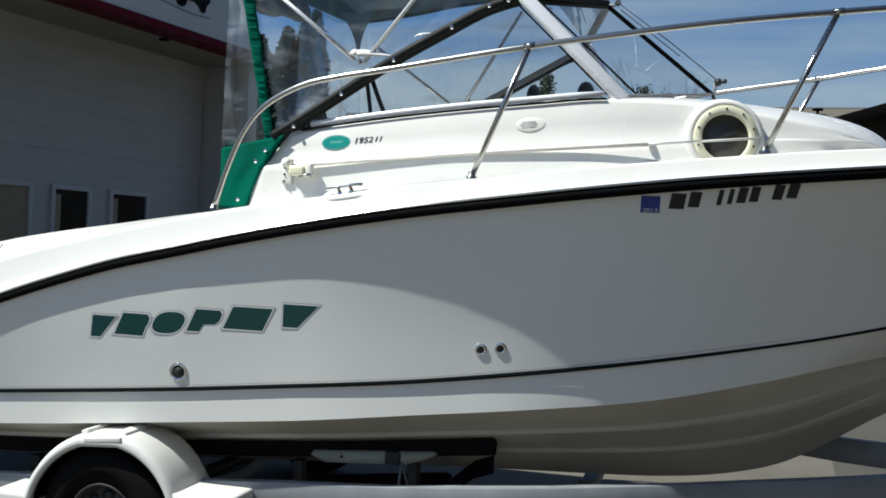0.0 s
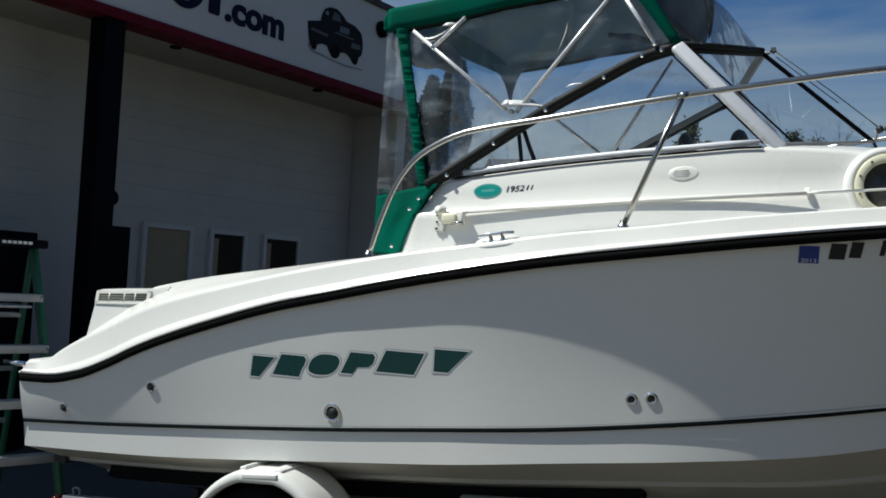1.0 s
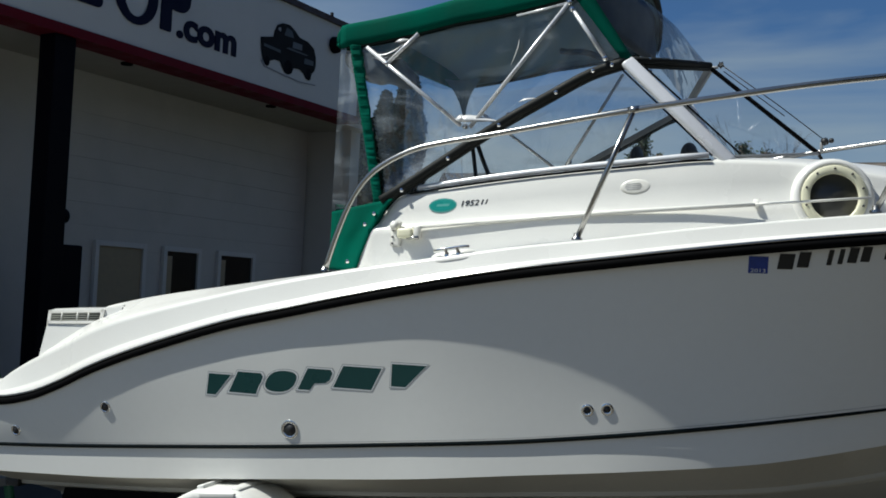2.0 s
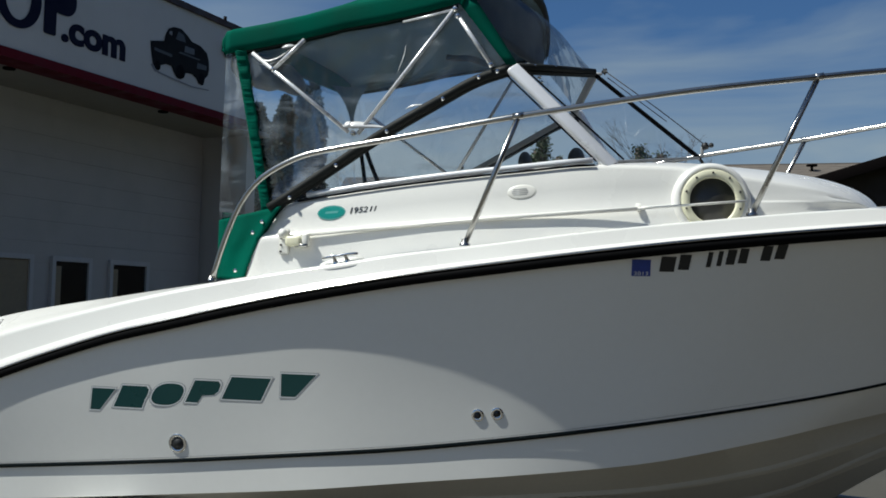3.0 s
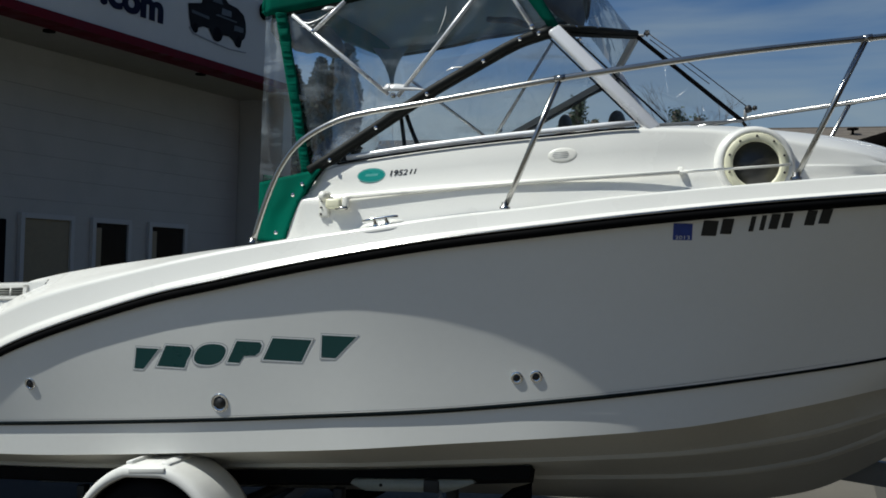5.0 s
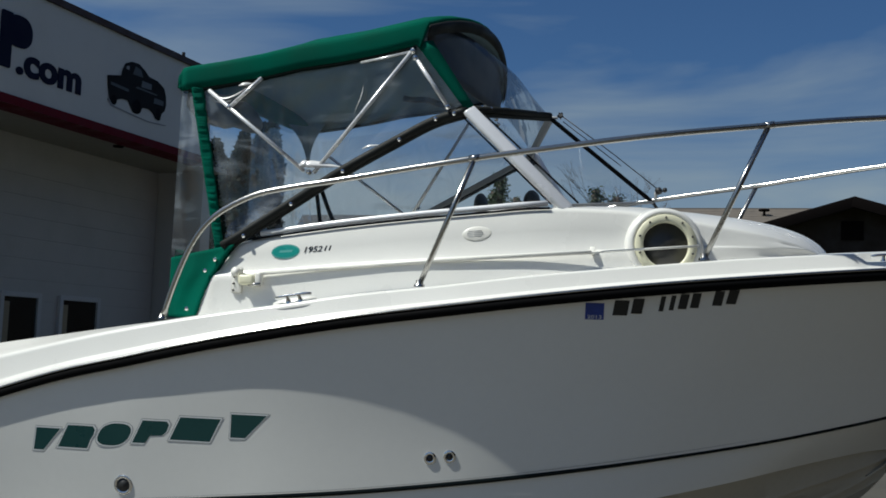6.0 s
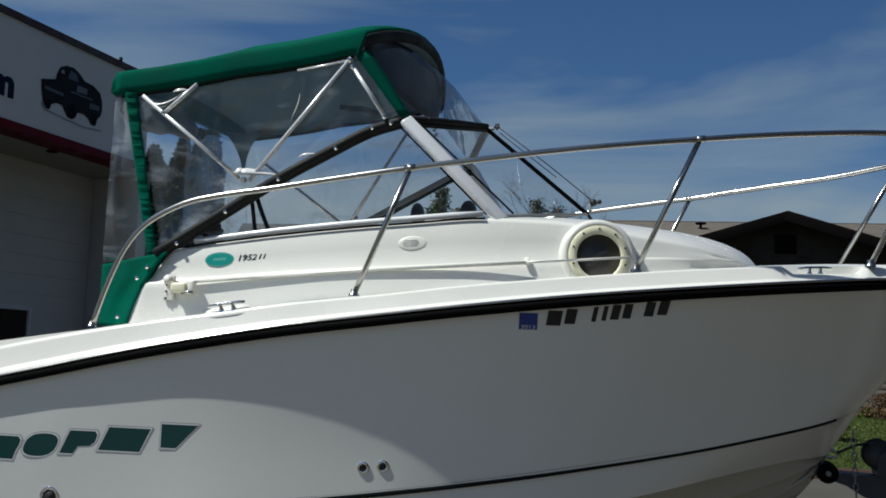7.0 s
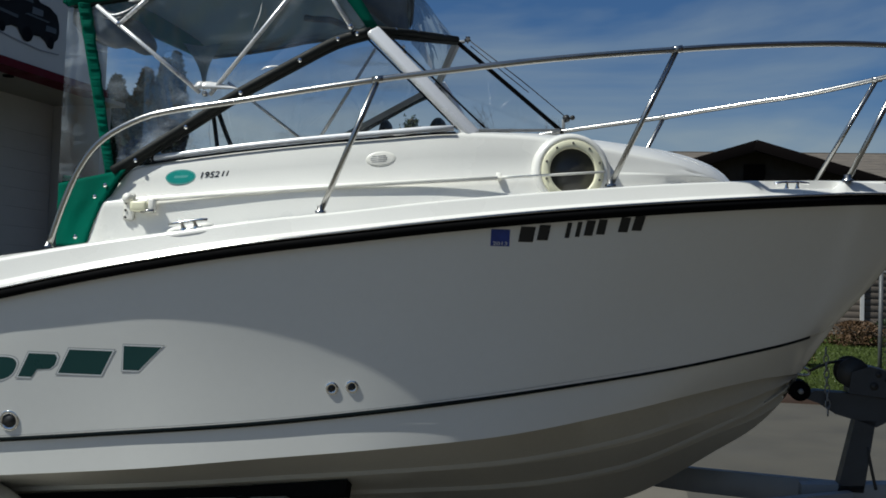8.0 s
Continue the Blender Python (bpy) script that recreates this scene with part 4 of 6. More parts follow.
def bent(name, pts, material, parent, label="", amp=0.012, grid=14, out=(0, 1, 0), seed=3.0):
    """A slightly creased four-sided sheet."""
    c = [Vector(p) for p in pts]
    verts, faces = [], []
    for i in range(grid + 1):
        for j in range(grid + 1):
            u, v = i / grid, j / grid
            p = (c[0] * (1 - u) + c[1] * u) * (1 - v) + (c[3] * (1 - u) + c[2] * u) * v
            edge = math.sin(math.pi * u) * math.sin(math.pi * v)
            verts.append(p + Vector(out) * amp * edge * (noise.noise((u * 3 + seed, v * 3, seed)) * 2.2))
    for i in range(grid):
        for j in range(grid):
            k = i * (grid + 1) + j
            faces.append((k, k + grid + 1, k + grid + 2, k + 1))
    return part(name, obj(name, verts, faces, material), material, parent, label)


skirt_edge = spline([(1.58, -2.352), (1.70, -2.315), (1.80, -2.27), (1.872, -2.225), (1.935, -2.178)])
for port in (False, True):
    q = lambda x, y, z: my((x, y, z), port)
    s = 1 if port else -1
    port_shift = 0.15 if port else 0.0
    bent("side_curtain", (q(-2.33, 0.39, 1.955), q(-2.08, 0.34, 1.985), q(-1.15, 0.40, 2.56), q(-1.345, 0.385 + port_shift, 2.79)), VINYL, canopy, "clear vinyl side curtain with creases", 0.008, 22, (0, s, 0))
    # The upper aft half of the curtain.
    bent("side_curtain", (q(-2.33, 0.39, 1.955), q(-1.345, 0.385 + port_shift, 2.79), q(-1.9, 0.385 + port_shift, 2.71), q(-2.42, 0.385 + port_shift, 2.645)), VINYL, canopy, "clear vinyl side curtain with creases", 0.008, 22, (0, s, 0), 8.0)
    # Green strip down the aft corner.
    strip_rows = []
    for i in range(161):
        v = i / 160
        x0 = -2.453 + 0.155 * v
        z = 2.66 - 0.77 * v
        w = 0.007 * noise.noise((v * 34, 1.7, 0.3)) + 0.005 * noise.noise((v * 80, 0.2, 4.3))
        strip_rows.append([q(x0 + w * 0.25, 0.374, z), q(x0 + 0.012, 0.371 - w, z + 0.5 * w), q(x0 + 0.03, 0.370 - 1.3 * w, z), q(x0 + 0.046, 0.371 - w, z - 0.5 * w), q(x0 + 0.06 - 0.012 * v - w * 0.25, 0.374, z)])
    if not port:
        part("corner_strip", loft("corner_strip", strip_rows, GREEN), GREEN, canopy, "ruffled green canvas strip").modifiers.new("thick", "SOLIDIFY").thickness = 0.006
    # Green skirt below the strip down to the gunwale.
    skirt_rows = []
    for i in range(19):
        v = i / 18
        z = 1.872 - 0.275 * v
        xa = -2.524 - 0.006 * v
        xb = skirt_edge(z + 0.06 * (1 - v)) + 0.012
        row = []
        for k in range(11):
            f = k / 10
            y = 0.375 + (0.297 - 0.03 * v - 0.375) * f + 0.008 * math.sin(math.pi * f) * math.sin(f * 9 + v * 3 + 2 * noise.noise((f * 3, v * 3, 4.0)))
            row.append(q(xa + (xb - xa) * f, y, z + 0.06 * (1 - v) * f))
        skirt_rows.append(row)
    part("skirt", loft("skirt", skirt_rows, GREEN), GREEN, canopy, "green canvas skirt").modifiers.new("thick", "SOLIDIFY").thickness = 0.005
    # Aft vinyl beside the strip.
    bent("aft_side_curtain", (q(-2.53, 0.385, 1.88), q(-2.30, 0.382, 1.91), q(-2.45, 0.382 + port_shift, 2.65), q(-2.505, 0.385 + port_shift, 2.66)), VINYL, canopy, "", 0.02, 10, (0, s, 0), 5.0)
    # Black binding along the windshield's sloped edge, with snaps.
    line = [q(*p) for p in SHIELD_EDGE]
    bind = part("binding", tube("binding", smooth_path(line, 5), 0.0205, BINDING, 10, 1.0), BINDING, canopy, "black curtain binding")
    for p in ((-2.372, 0.262, 1.639), (-2.296, 0.278, 1.812), (-2.257, 0.292, 1.862), (-2.127, 0.303, 1.97), (-1.909, 0.316, 2.114), (-1.674, 0.327, 2.26), (-1.422, 0.342, 2.398), (-1.265, 0.357, 2.488), (-1.184, 0.362, 2.51)):
        part("snap", cyl_bm(0.009, 0.012, Matrix.Translation(q(*p)) @ Matrix.Rotation(math.pi / 2, 4, "X"), 10, bevel=0.003), CHROME, bind)
    # Green front corner strip from roof to pillar top.
    rows = []
    for i in range(9):
        v = i / 8
        p, n = q(-1.372 + 0.222 * v, 0.385 + 0.01 * v, 2.83 - 0.29 * v), q(-1.300 + 0.19 * v, 0.40 + 0.03 * v, 2.84 - 0.30 * v)
        rows.append([p, (p + n) / 2 + Vector((0.01, 0.008 * s, 0)), n])
    if not port:
        part("front_strip", loft("front_strip", rows, GREEN), GREEN, canopy, "green canvas corner strip").modifiers.new("thick", "SOLIDIFY").thickness = 0.006
# Front curtain, bowed from side to side, between roof and windshield top.
rows = []
for j in range(25):
    f = -1 + 2 * j / 24
    y = MID + f * 0.80
    top = Vector((-1.215 - 0.105 * f * f, y, 2.80 + 0.19 * (1 - abs(f) ** 3.2)))
    if y < W_CTOP[1]:
        low = Vector(W_APEX).lerp(Vector(W_CTOP), (y - W_APEX[1]) / (W_CTOP[1] - W_APEX[1]))
    else:
        low = Vector(W_CTOP).lerp(Vector((-1.162, 2.03, 2.555)), (y - W_CTOP[1]) / (2.03 - W_CTOP[1]))
    low.y, low.z = y, low.z + 0.012
    rows.append([top.lerp(low, k / 8) + Vector((0.02 * math.sin(math.pi * k / 8) * (1 + noise.noise((f * 3, k * 0.4, 2))), 0, 0)) for k in range(9)])
part("front_curtain", loft("front_curtain", rows, FRONTVINYL), FRONTVINYL, canopy, "clear vinyl front curtain")
fb = [Vector((-1.14, 0.405, 2.54)), Vector((-0.999, 0.60, 2.56)), Vector(W_CTOP) + Vector((0, 0, 0.012))]
fbo = part("front_binding", tube("front_binding", fb, 0.0145, BINDING, 8), BINDING, canopy, "black curtain binding")
for i in range(4):
    p = fb[0].lerp(fb[1], 0.1 + i * 0.5) if i < 2 else fb[1].lerp(fb[2], (i - 2) * 0.6 + 0.1)
    part("snap", cyl_bm(0.008, 0.036, Matrix.Translation(p) @ Matrix.Rotation(1.2, 4, "X"), 10, bevel=0.003), CHROME, fbo)

# Dark sheet added to paint the shade inside the front of the top.
dim_sheet = []
for j in range(21):
    f = -0.96 + 1.74 * j / 20
    y, top = MID + f * 0.80, 2.93 + 0.06 * (1 - abs(f) ** 2)
    drop = 0.08 + 0.20 * math.sin(math.pi * min(1, max(0, (j + 1) / 21))) ** 0.5
    dim_sheet.append([Vector((-1.245 - 0.105 * f * f + 0.005 * math.sin(k + j * 0.5), y, top - drop * k / 6)) for k in range(7)])
part("dim_sheet", loft("dim_sheet", dim_sheet, DIM_SHEET), DIM_SHEET, canopy, "dark sheet added for the shade inside the front").modifiers.new("thick", "SOLIDIFY").thickness = 0.006
# Near-black tube paints the shadow line along the lower hem of the top.
for port in (False, True):
    hem = [my((x, 0.534, e - 0.057) if port else (x, 0.384, e - 0.112), port) for x, e, c in C_ROOF[1:-3]]
    part("hem_shade_line", tube("hem_shade_line", smooth_path(hem, 4), 0.009, HEM_SHADE, 8), HEM_SHADE, canopy)
STRAP = [(-1.44, 0.45, 2.60), (-1.40, 0.45, 2.592), (-1.33, 0.45, 2.588), (-1.24, 0.45, 2.555)]
part("rolled_strap", tube("rolled_strap", smooth_path(STRAP, 4), 0.014, BINDING, 8), BINDING, canopy, "black rolled strap under the top")
# Opaque white pleats paint the sun's glints on folds of the clear vinyl.
def glint(pts, width, depth):
    """A white pleat for one glint, tapering to both ends, its face turned to the sky."""
    line = smooth_path(pts, 6)
    rings = []
    for i, p in enumerate(line):
        d = (line[min(i + 1, len(line) - 1)] - line[max(i - 1, 0)]).normalized()
        out = Vector((0, -1, 0))
        up = out.cross(d).normalized()
        k = max(math.sin(math.pi * i / (len(line) - 1)), 0.04)
        up = up if up.z > 0 else -up
        rings.append([p + up * width * k, p + up * width * k * 0.55 + out * depth * k * 0.7, p - up * width * k * 0.2 + out * depth * k * 1.3, p - up * width * k * 0.9 + out * depth * k * 1.6, p - up * width * k])
    part("glint", loft("glint", rings, GLINT, closed=True, caps=True), GLINT, canopy, "white strip standing for a glint on the vinyl")


glint([(-1.91, 0.37, 2.282), (-1.86, 0.362, 2.297), (-1.80, 0.366, 2.296), (-1.69, 0.372, 2.284)], 0.016, 0.011)
glint([(-1.90, 0.366, 2.292), (-1.87, 0.358, 2.300), (-1.835, 0.366, 2.298)], 0.015, 0.0105)
glint([(-1.606, 0.372, 2.651), (-1.612, 0.367, 2.60), (-1.647, 0.37, 2.517)], 0.0025, 0.003)
glint([(-1.605, 0.372, 2.363), (-1.57, 0.368, 2.376), (-1.51, 0.371, 2.381)], 0.0045, 0.004)
glint([(-2.33, 0.375, 2.628), (-2.28, 0.365, 2.606), (-2.22, 0.368, 2.622), (-2.16, 0.376, 2.662)], 0.004, 0.004)
glint([(-2.34, 0.376, 2.60), (-2.29, 0.368, 2.588), (-2.24, 0.376, 2.60)], 0.0025, 0.003)
glint([(-2.21, 0.365, 2.662), (-2.18, 0.362, 2.668), (-2.14, 0.37, 2.672)], 0.008, 0.006)
# The lining is gathered and pulled down to the knuckle of the frame.
gather = []
for i in range(11):
    v = i / 10
    half_w = 0.007 + 0.085 * (1 - v) ** 2.2
    gather.append([Vector((-1.905 + 0.012 * v + half_w * u, 0.465 + 0.010 * math.sin(9 * u + 2 * v) * (0.3 + half_w * 8), 2.485 - 0.19 * v + 0.012 * abs(u) * (1 - v))) for u in (-1, -0.75, -0.5, -0.25, 0, 0.25, 0.5, 0.75, 1)])
part("gather", loft("gather", gather, LINING), LINING, canopy, "slate lining gathered to the frame").modifiers.new("thick", "SOLIDIFY").thickness = 0.003
# Aft curtain across the back: one half hangs, the other is rolled up under the top.
bent("aft_curtain", ((-2.51, 1.12, 1.9), (-2.51, 2.05, 1.9), (-2.5, 1.90, 2.69), (-2.5, 1.12, 2.69)), VINYL, canopy, "clear vinyl aft curtain", 0.03, 16, (1, 0, 0), 11.0)
roll = []
for j in range(25):
    f = j / 24
    c = Vector((-2.455, 0.42 + 0.68 * f, 2.615 - 0.012 * math.sin(f * 7)))
    r = (0.045 + 0.028 * math.sin(math.pi * min(1, 0.15 + f * 0.8))) * (1 - 0.5 * max(0, f - 0.9) * 10 * 0.6)
    roll.append([c + Vector((math.cos(a) * r * 0.8, 0, math.sin(a) * r * 1.1)) * (1 + 0.22 * noise.noise((math.cos(a) * 2, math.sin(a) * 2, f * 6))) for a in (math.tau * k / 14 for k in range(14))])
part("rolled_curtain", loft("rolled_curtain", roll, ROLLED, closed=True, caps=True), ROLLED, canopy, "dark rolled-up aft curtain under the top")
aftskirt = [[Vector((-2.515 + 0.008 * math.sin(j * 1.3), 0.39 + 1.66 * j / 20, 1.91 - 0.31 * k / 4)) for k in range(5)] for j in range(21)]
part("aft_skirt", loft("aft_skirt", aftskirt, GREEN), GREEN, canopy).modifiers.new("thick", "SOLIDIFY").thickness = 0.005

# Bow frame of the top.
STRUTS_NEAR = [[(-2.356, 0.365, 2.645), (-1.872, 0.365, 2.268)], [(-1.373, 0.365, 2.80), (-1.826, 0.365, 2.258)], [(-1.366, 0.365, 2.762), (-1.212, 0.365, 2.538)], [(-2.248, 0.365, 2.565), (-2.094, 0.365, 2.694)], [(-1.385, 0.368, 2.79), (-1.50, 0.368, 2.768), (-1.62, 0.37, 2.749)]]
STRUTS_FAR = [[(-2.39, 1.95, 2.565), (-1.885, 1.95, 2.20)], [(-1.51, 1.95, 2.755), (-1.855, 1.95, 2.198)]]
bows = part("canopy_bows", tube("canopy_bows", smooth_path([my((-1.43, 0.41, 2.84), p) if not k else v for p, k, v in ((False, 0, 0), (False, 1, Vector((-1.43, 0.6, 2.965))), (False, 1, Vector((-1.43, MID, 3.01))), (False, 1, Vector((-1.43, 1.84, 2.95))), (True, 0, 0))], 6), 0.0115, ALU, 10), ALU, boat, "aluminium tube frame of the canvas top")
for port in (False, True):
    q = lambda x, y, z: my((x, y, z), port)
    for pts in (STRUTS_FAR if port else STRUTS_NEAR):
        part("strut", tube("strut", pts, 0.0092 if len(pts) < 3 else 0.005, STRUT, 10), STRUT, bows)
    for p in ((-1.848, 0.365, 2.262), (-2.25, 0.365, 2.565), (-1.378, 0.365, 2.79), (-1.366, 0.365, 2.76), (-1.215, 0.365, 2.54)):
        part("knuckle", cyl_bm(0.012, 0.022, Matrix.Translation(q(*p)) @ Matrix.Rotation(math.pi / 2, 4, "X"), 12, bevel=0.004), CHROME, bows)
for port in (False, True):
    part("dangling_strap", tube("dangling_strap", smooth_path([my((-1.83, 0.47, 2.2), port), my((-1.80, 0.5, 2.1), port), my((-1.75, 0.52, 1.98), port)], 5), 0.01, BINDING, 6), BINDING, bows)
    part("dangling_strap", tube("dangling_strap", smooth_path([my((-1.85, 0.46, 2.2), port), my((-1.85, 0.5, 2.1), port), my((-1.84, 0.52, 1.97), port)], 5), 0.01, BINDING, 6), BINDING, bows)

# ---- grab rail round the bow ----
def bow_rail(port):
    pts = [(-2.412, 0.125, 1.60), (-2.355, 0.125, 1.765), (-2.278, 0.125, 1.93), (-2.175, 0.125, 2.045), (-2.01, 0.125, 2.128), (-1.85, 0.125, 2.163), (-1.64, 0.125, 2.192), (-1.30, 0.125, 2.243), (-1.03, 0.13, 2.282), (-0.80, 0.16, 2.315), (-0.36, 0.24, 2.378), (0.112, 0.355, 2.432), (0.335, 0.44, 2.46), (0.575, 0.55, 2.487), (0.83, 0.68, 2.512), (1.115, 0.86, 2.532), (1.25, 1.0, 2.545), (1.315, 1.15, 2.555), (1.325, 1.22, 2.557)]
    return [my((p[0], p[1], p[2] - (0.045 * min(1, (1.325 - p[0]) / 0.5) if port and p[2] > 1.7 else 0)), port) for p in pts]


stb = smooth_path(bow_rail(False), 4)
prt = smooth_path(bow_rail(True), 4)
rail = part("bow_rail", tube("bow_rail", stb + prt[::-1][1:], 0.0125, STEEL, 12), STEEL, boat, "polished stainless steel bow rail")
for port in (False, True):
    for base, top in (((-1.257, 0.15, 1.764), (-1.032, 0.13, 2.282)), ((-0.131, 0.345, 1.897), (0.112, 0.355, 2.432)), ((0.83, 0.73, 1.957), (1.115, 0.86, 2.53))):
        b, t = my(base, port), my(top, port)
        if port:
            t.z -= 0.045 * min(1, (1.325 - top[0]) / 0.5)
        post = part("stanchion", tube("stanchion", [b, t], 0.0115, STEEL, 10), STEEL, rail)
        part("foot", turned([(0.0, 0.022), (0.014, 0.022), (0.0145, 0.006), (0.022, 0.003), (0.023, -0.006)], Matrix.Translation(b), 16), STEEL, post)
        part("tee", tube("tee", [t - Vector((0.022, 0, 0.003)), t + Vector((0.022, 0, 0.003))], 0.0148, STEEL, 10), STEEL, post)
    f = my((-2.412, 0.125, 1.60), port)
    part("foot", turned([(0.0, 0.016), (0.0135, 0.016), (0.014, 0.005), (0.02, 0.003), (0.021, -0.006)], Matrix.Translation(f), 16), STEEL, rail)


# ---- fittings on the starboard and port sides ----
def hull_point(x, z, out=0.0):
    """Point on the starboard topsides at x, z."""
    best = None
    for i in range(400):
        u = i / 399
        ring = hull_ring(u, False)
        zs = [p[2] for p in ring]
        if zs[-1] <= z <= zs[0]:
            for a, b in zip(ring, ring[1:]):
                if b[2] <= z <= a[2]:
                    w = (a[2] - z) / max(a[2] - b[2], 1e-6)
                    px, pb = a[0] + (b[0] - a[0]) * w, a[1] + (b[1] - a[1]) * w
                    if best is None or abs(px - x) < abs(best[0] - x):
                        best = (px, pb)
    return Vector((x, MID - best[1] - out, z))


def hull_frame(x, z, out=0.0):
    """A flat frame on the starboard topsides: right along the hull, up along its height."""
    p, px, pz = hull_point(x, z), hull_point(x + 0.12, z), hull_point(x, z - 0.08)
    r, u = px - p, p - pz
    m = face_mat(p, r, u)
    m.translation = p + m.to_3x3() @ Vector((0, 0, out))
    return m


for x, z, r in ((-2.54, 0.877, 0.041), (-1.121, 1.072, 0.0245), (-1.2, 1.063, 0.0245), (-3.56, 0.897, 0.027), (-4.15, 0.727, 0.027)):
    for port in (False, True):
        m, k = hull_frame(x, z), 0.56 if r == 0.0245 else 0.7
        if port:
            m = Matrix.Translation((0, 2 * MID, 0)) @ Matrix.Diagonal((1, -1, 1, 1)) @ m
        fit = part("through_hull", turned([(r * 1.05, -0.002), (r * 1.05, 0.003), (r * 0.98, 0.0035), (r * 0.84, 0.006), (r * (k + 0.1), 0.005), (r * k, 0.003), (r * (k - 0.02), 0.0)], m, 26), CHROME, boat, "chrome through-hull fitting")
        part("bore", cyl_bm(r * k, 0.006, m @ Matrix.Translation((0, 0, 0.0005)), 20), DARK, fit)

# Name on the hull: six slanted plain shapes, green with a pale edge and a grey outline.
OVAL = [(math.copysign(abs(math.cos(a)) ** 0.8, math.cos(a)), math.copysign(abs(math.sin(a)) ** 0.8, math.sin(a))) for a in (math.tau * k / 28 for k in range(28))]
WEDGE = [(-0.42, -1), (0.42, -1), (1, 1), (-1, 1)]
CLIPPED = [(-1, -1), (1, -1), (0.95, -0.2), (1, 0.2), (0.95, 0.7), (0.7, 1), (-1, 1)]
FLAG = [(-1, -1), (-0.1, -1), (0.0, -0.35), (0.8, -0.25), (1, 0.1), (0.95, 0.7), (0.7, 1), (-1, 1)]
BLOCK = [(-1, -1), (1, -1), (1, 1), (-1, 1)]
for xa, xb, shape in ((-2.995, -2.855, WEDGE), (-2.84, -2.675, CLIPPED), (-2.665, -2.495, OVAL), (-2.48, -2.325, FLAG), (-2.305, -2.10, BLOCK), (-2.075, -1.895, WEDGE)):
    xm = (xa + xb) / 2
    zc = 1.108 + (xm + 2.44) * 0.108
    m = hull_frame(xm, zc, 0.0008)
    w, h, s = (xb - xa) / 2 - 0.002, 0.058, 0.03
    for g, t, material, nm in ((0.0, 0.0002, GREYDECAL, "name_outline"), (0.0035, 0.0003, PALEDECAL, "name_edge"), (0.009, 0.0005, DKGREEN, "name_shape")):
        part(nm, plate_bm([(u * (w - g) + s * v * (h - g) / h, v * (h - g)) for u, v in shape], t, m), material, boat, "dark green slanted shape of the hull name" if nm == "name_shape" else "", smooth=False)

# Registration: plain dark bars, with a small blue decal before them.
for x0, x1 in ((-0.476, -0.413), (-0.404, -0.357), (-0.297, -0.277), (-0.258, -0.238), (-0.224, -0.187), (-0.178, -0.141), (-0.094, -0.052), (-0.041, 0.003)):
    x, w = (x0 + x1) / 2, (x1 - x0) * 0.46
    m = hull_frame(x, 1.697 + (x + 0.42) * 0.128, 0.001)
    part("registration_bar", plate_bm([(-w - 0.004, -0.031), (w - 0.004, -0.031), (w + 0.004, 0.031), (-w + 0.004, 0.031)], 0.0012, m), BLACKDECAL, boat, "black registration bar", smooth=False)
m = hull_frame(-0.546, 1.678, 0.001)
decal = part("decal", box_bm((0.074, 0.068, 0.0012), m=m), BLUE, boat, "square blue year decal", smooth=False)
lettering("decal_text", "2013", 0.015, PALEDECAL, m @ Matrix.Translation((-0.028, -0.030, 0.0015)), decal, width=0.056, depth=0.0005)

# Oval badge and model mark on the coaming.
def coam_frame(x, z, out=0.0):
    h = trunk_side(x)
    for a, b in zip(h, h[1:]):
        if a[2] <= z <= b[2]:
            w = (z - a[2]) / (b[2] - a[2])
            bb = a[1] + (b[1] - a[1]) * w
            m = face_mat((x, MID - bb, z), (1, (trunk_b(x - 0.05) - trunk_b(x + 0.05)) * 10, 0), (0, a[1] - b[1], b[2] - a[2]))
            m.translation = m.translation + m.to_3x3() @ Vector((0, 0, out))
            return m
    return face_mat((x, MID - h[6][1], z), (1, 0, 0), (0, 0.2, 1))


rot = Matrix.Rotation(radians(4), 4, "Z")
m = coam_frame(-1.928, 1.903, 0.0008) @ rot
badge = part("badge", plate_bm([(0.068 * math.cos(a), 0.033 * math.sin(a)) for a in (2 * math.pi * k / 36 for k in range(36))], 0.0012, m), BADGERIM, boat, "oval teal maker's badge", smooth=False)
part("badge_face", plate_bm([(0.062 * math.cos(a), 0.027 * math.sin(a)) for a in (2 * math.pi * k / 36 for k in range(36))], 0.002, m), TEAL, badge, smooth=False)
part("badge_mark", plate_bm([(-0.03, -0.004), (0.03, -0.004), (0.034, 0.006), (-0.026, 0.006)], 0.0022, m), BADGERIM, badge, smooth=False)
m = coam_frame(-1.838, 1.90, 0.002) @ rot
lettering("model_number", "1952", 0.026, BLACKDECAL, m, boat, 0.25, 0.001, 0.085)
for k in range(2):
    part("model_bar", plate_bm([(0.093 + 0.02 * k, 0.002), (0.100 + 0.02 * k, 0.002), (0.108 + 0.02 * k, 0.024), (0.101 + 0.02 * k, 0.024)], 0.001, m), BLACKDECAL, boat, smooth=False)

# Small oval vent.
m = coam_frame(-1.062, 1.99, 0.0) @ rot
ov = part("oval_vent", turned([(0.064, 0.0), (0.06, 0.002), (0.05, 0.0035), (0.0, 0.004)], m @ Matrix.Diagonal((1, 0.5, 1, 1)), 36), WHITEPLASTIC, boat, "white oval plastic vent")
for k in range(4):
    part("louvre", box_bm((0.075 - 0.012 * abs(k - 1.5), 0.0032, 0.003), (-0.008, -0.0115 + 0.0077 * k, 0.0032), m=m), GREYDECAL, ov)

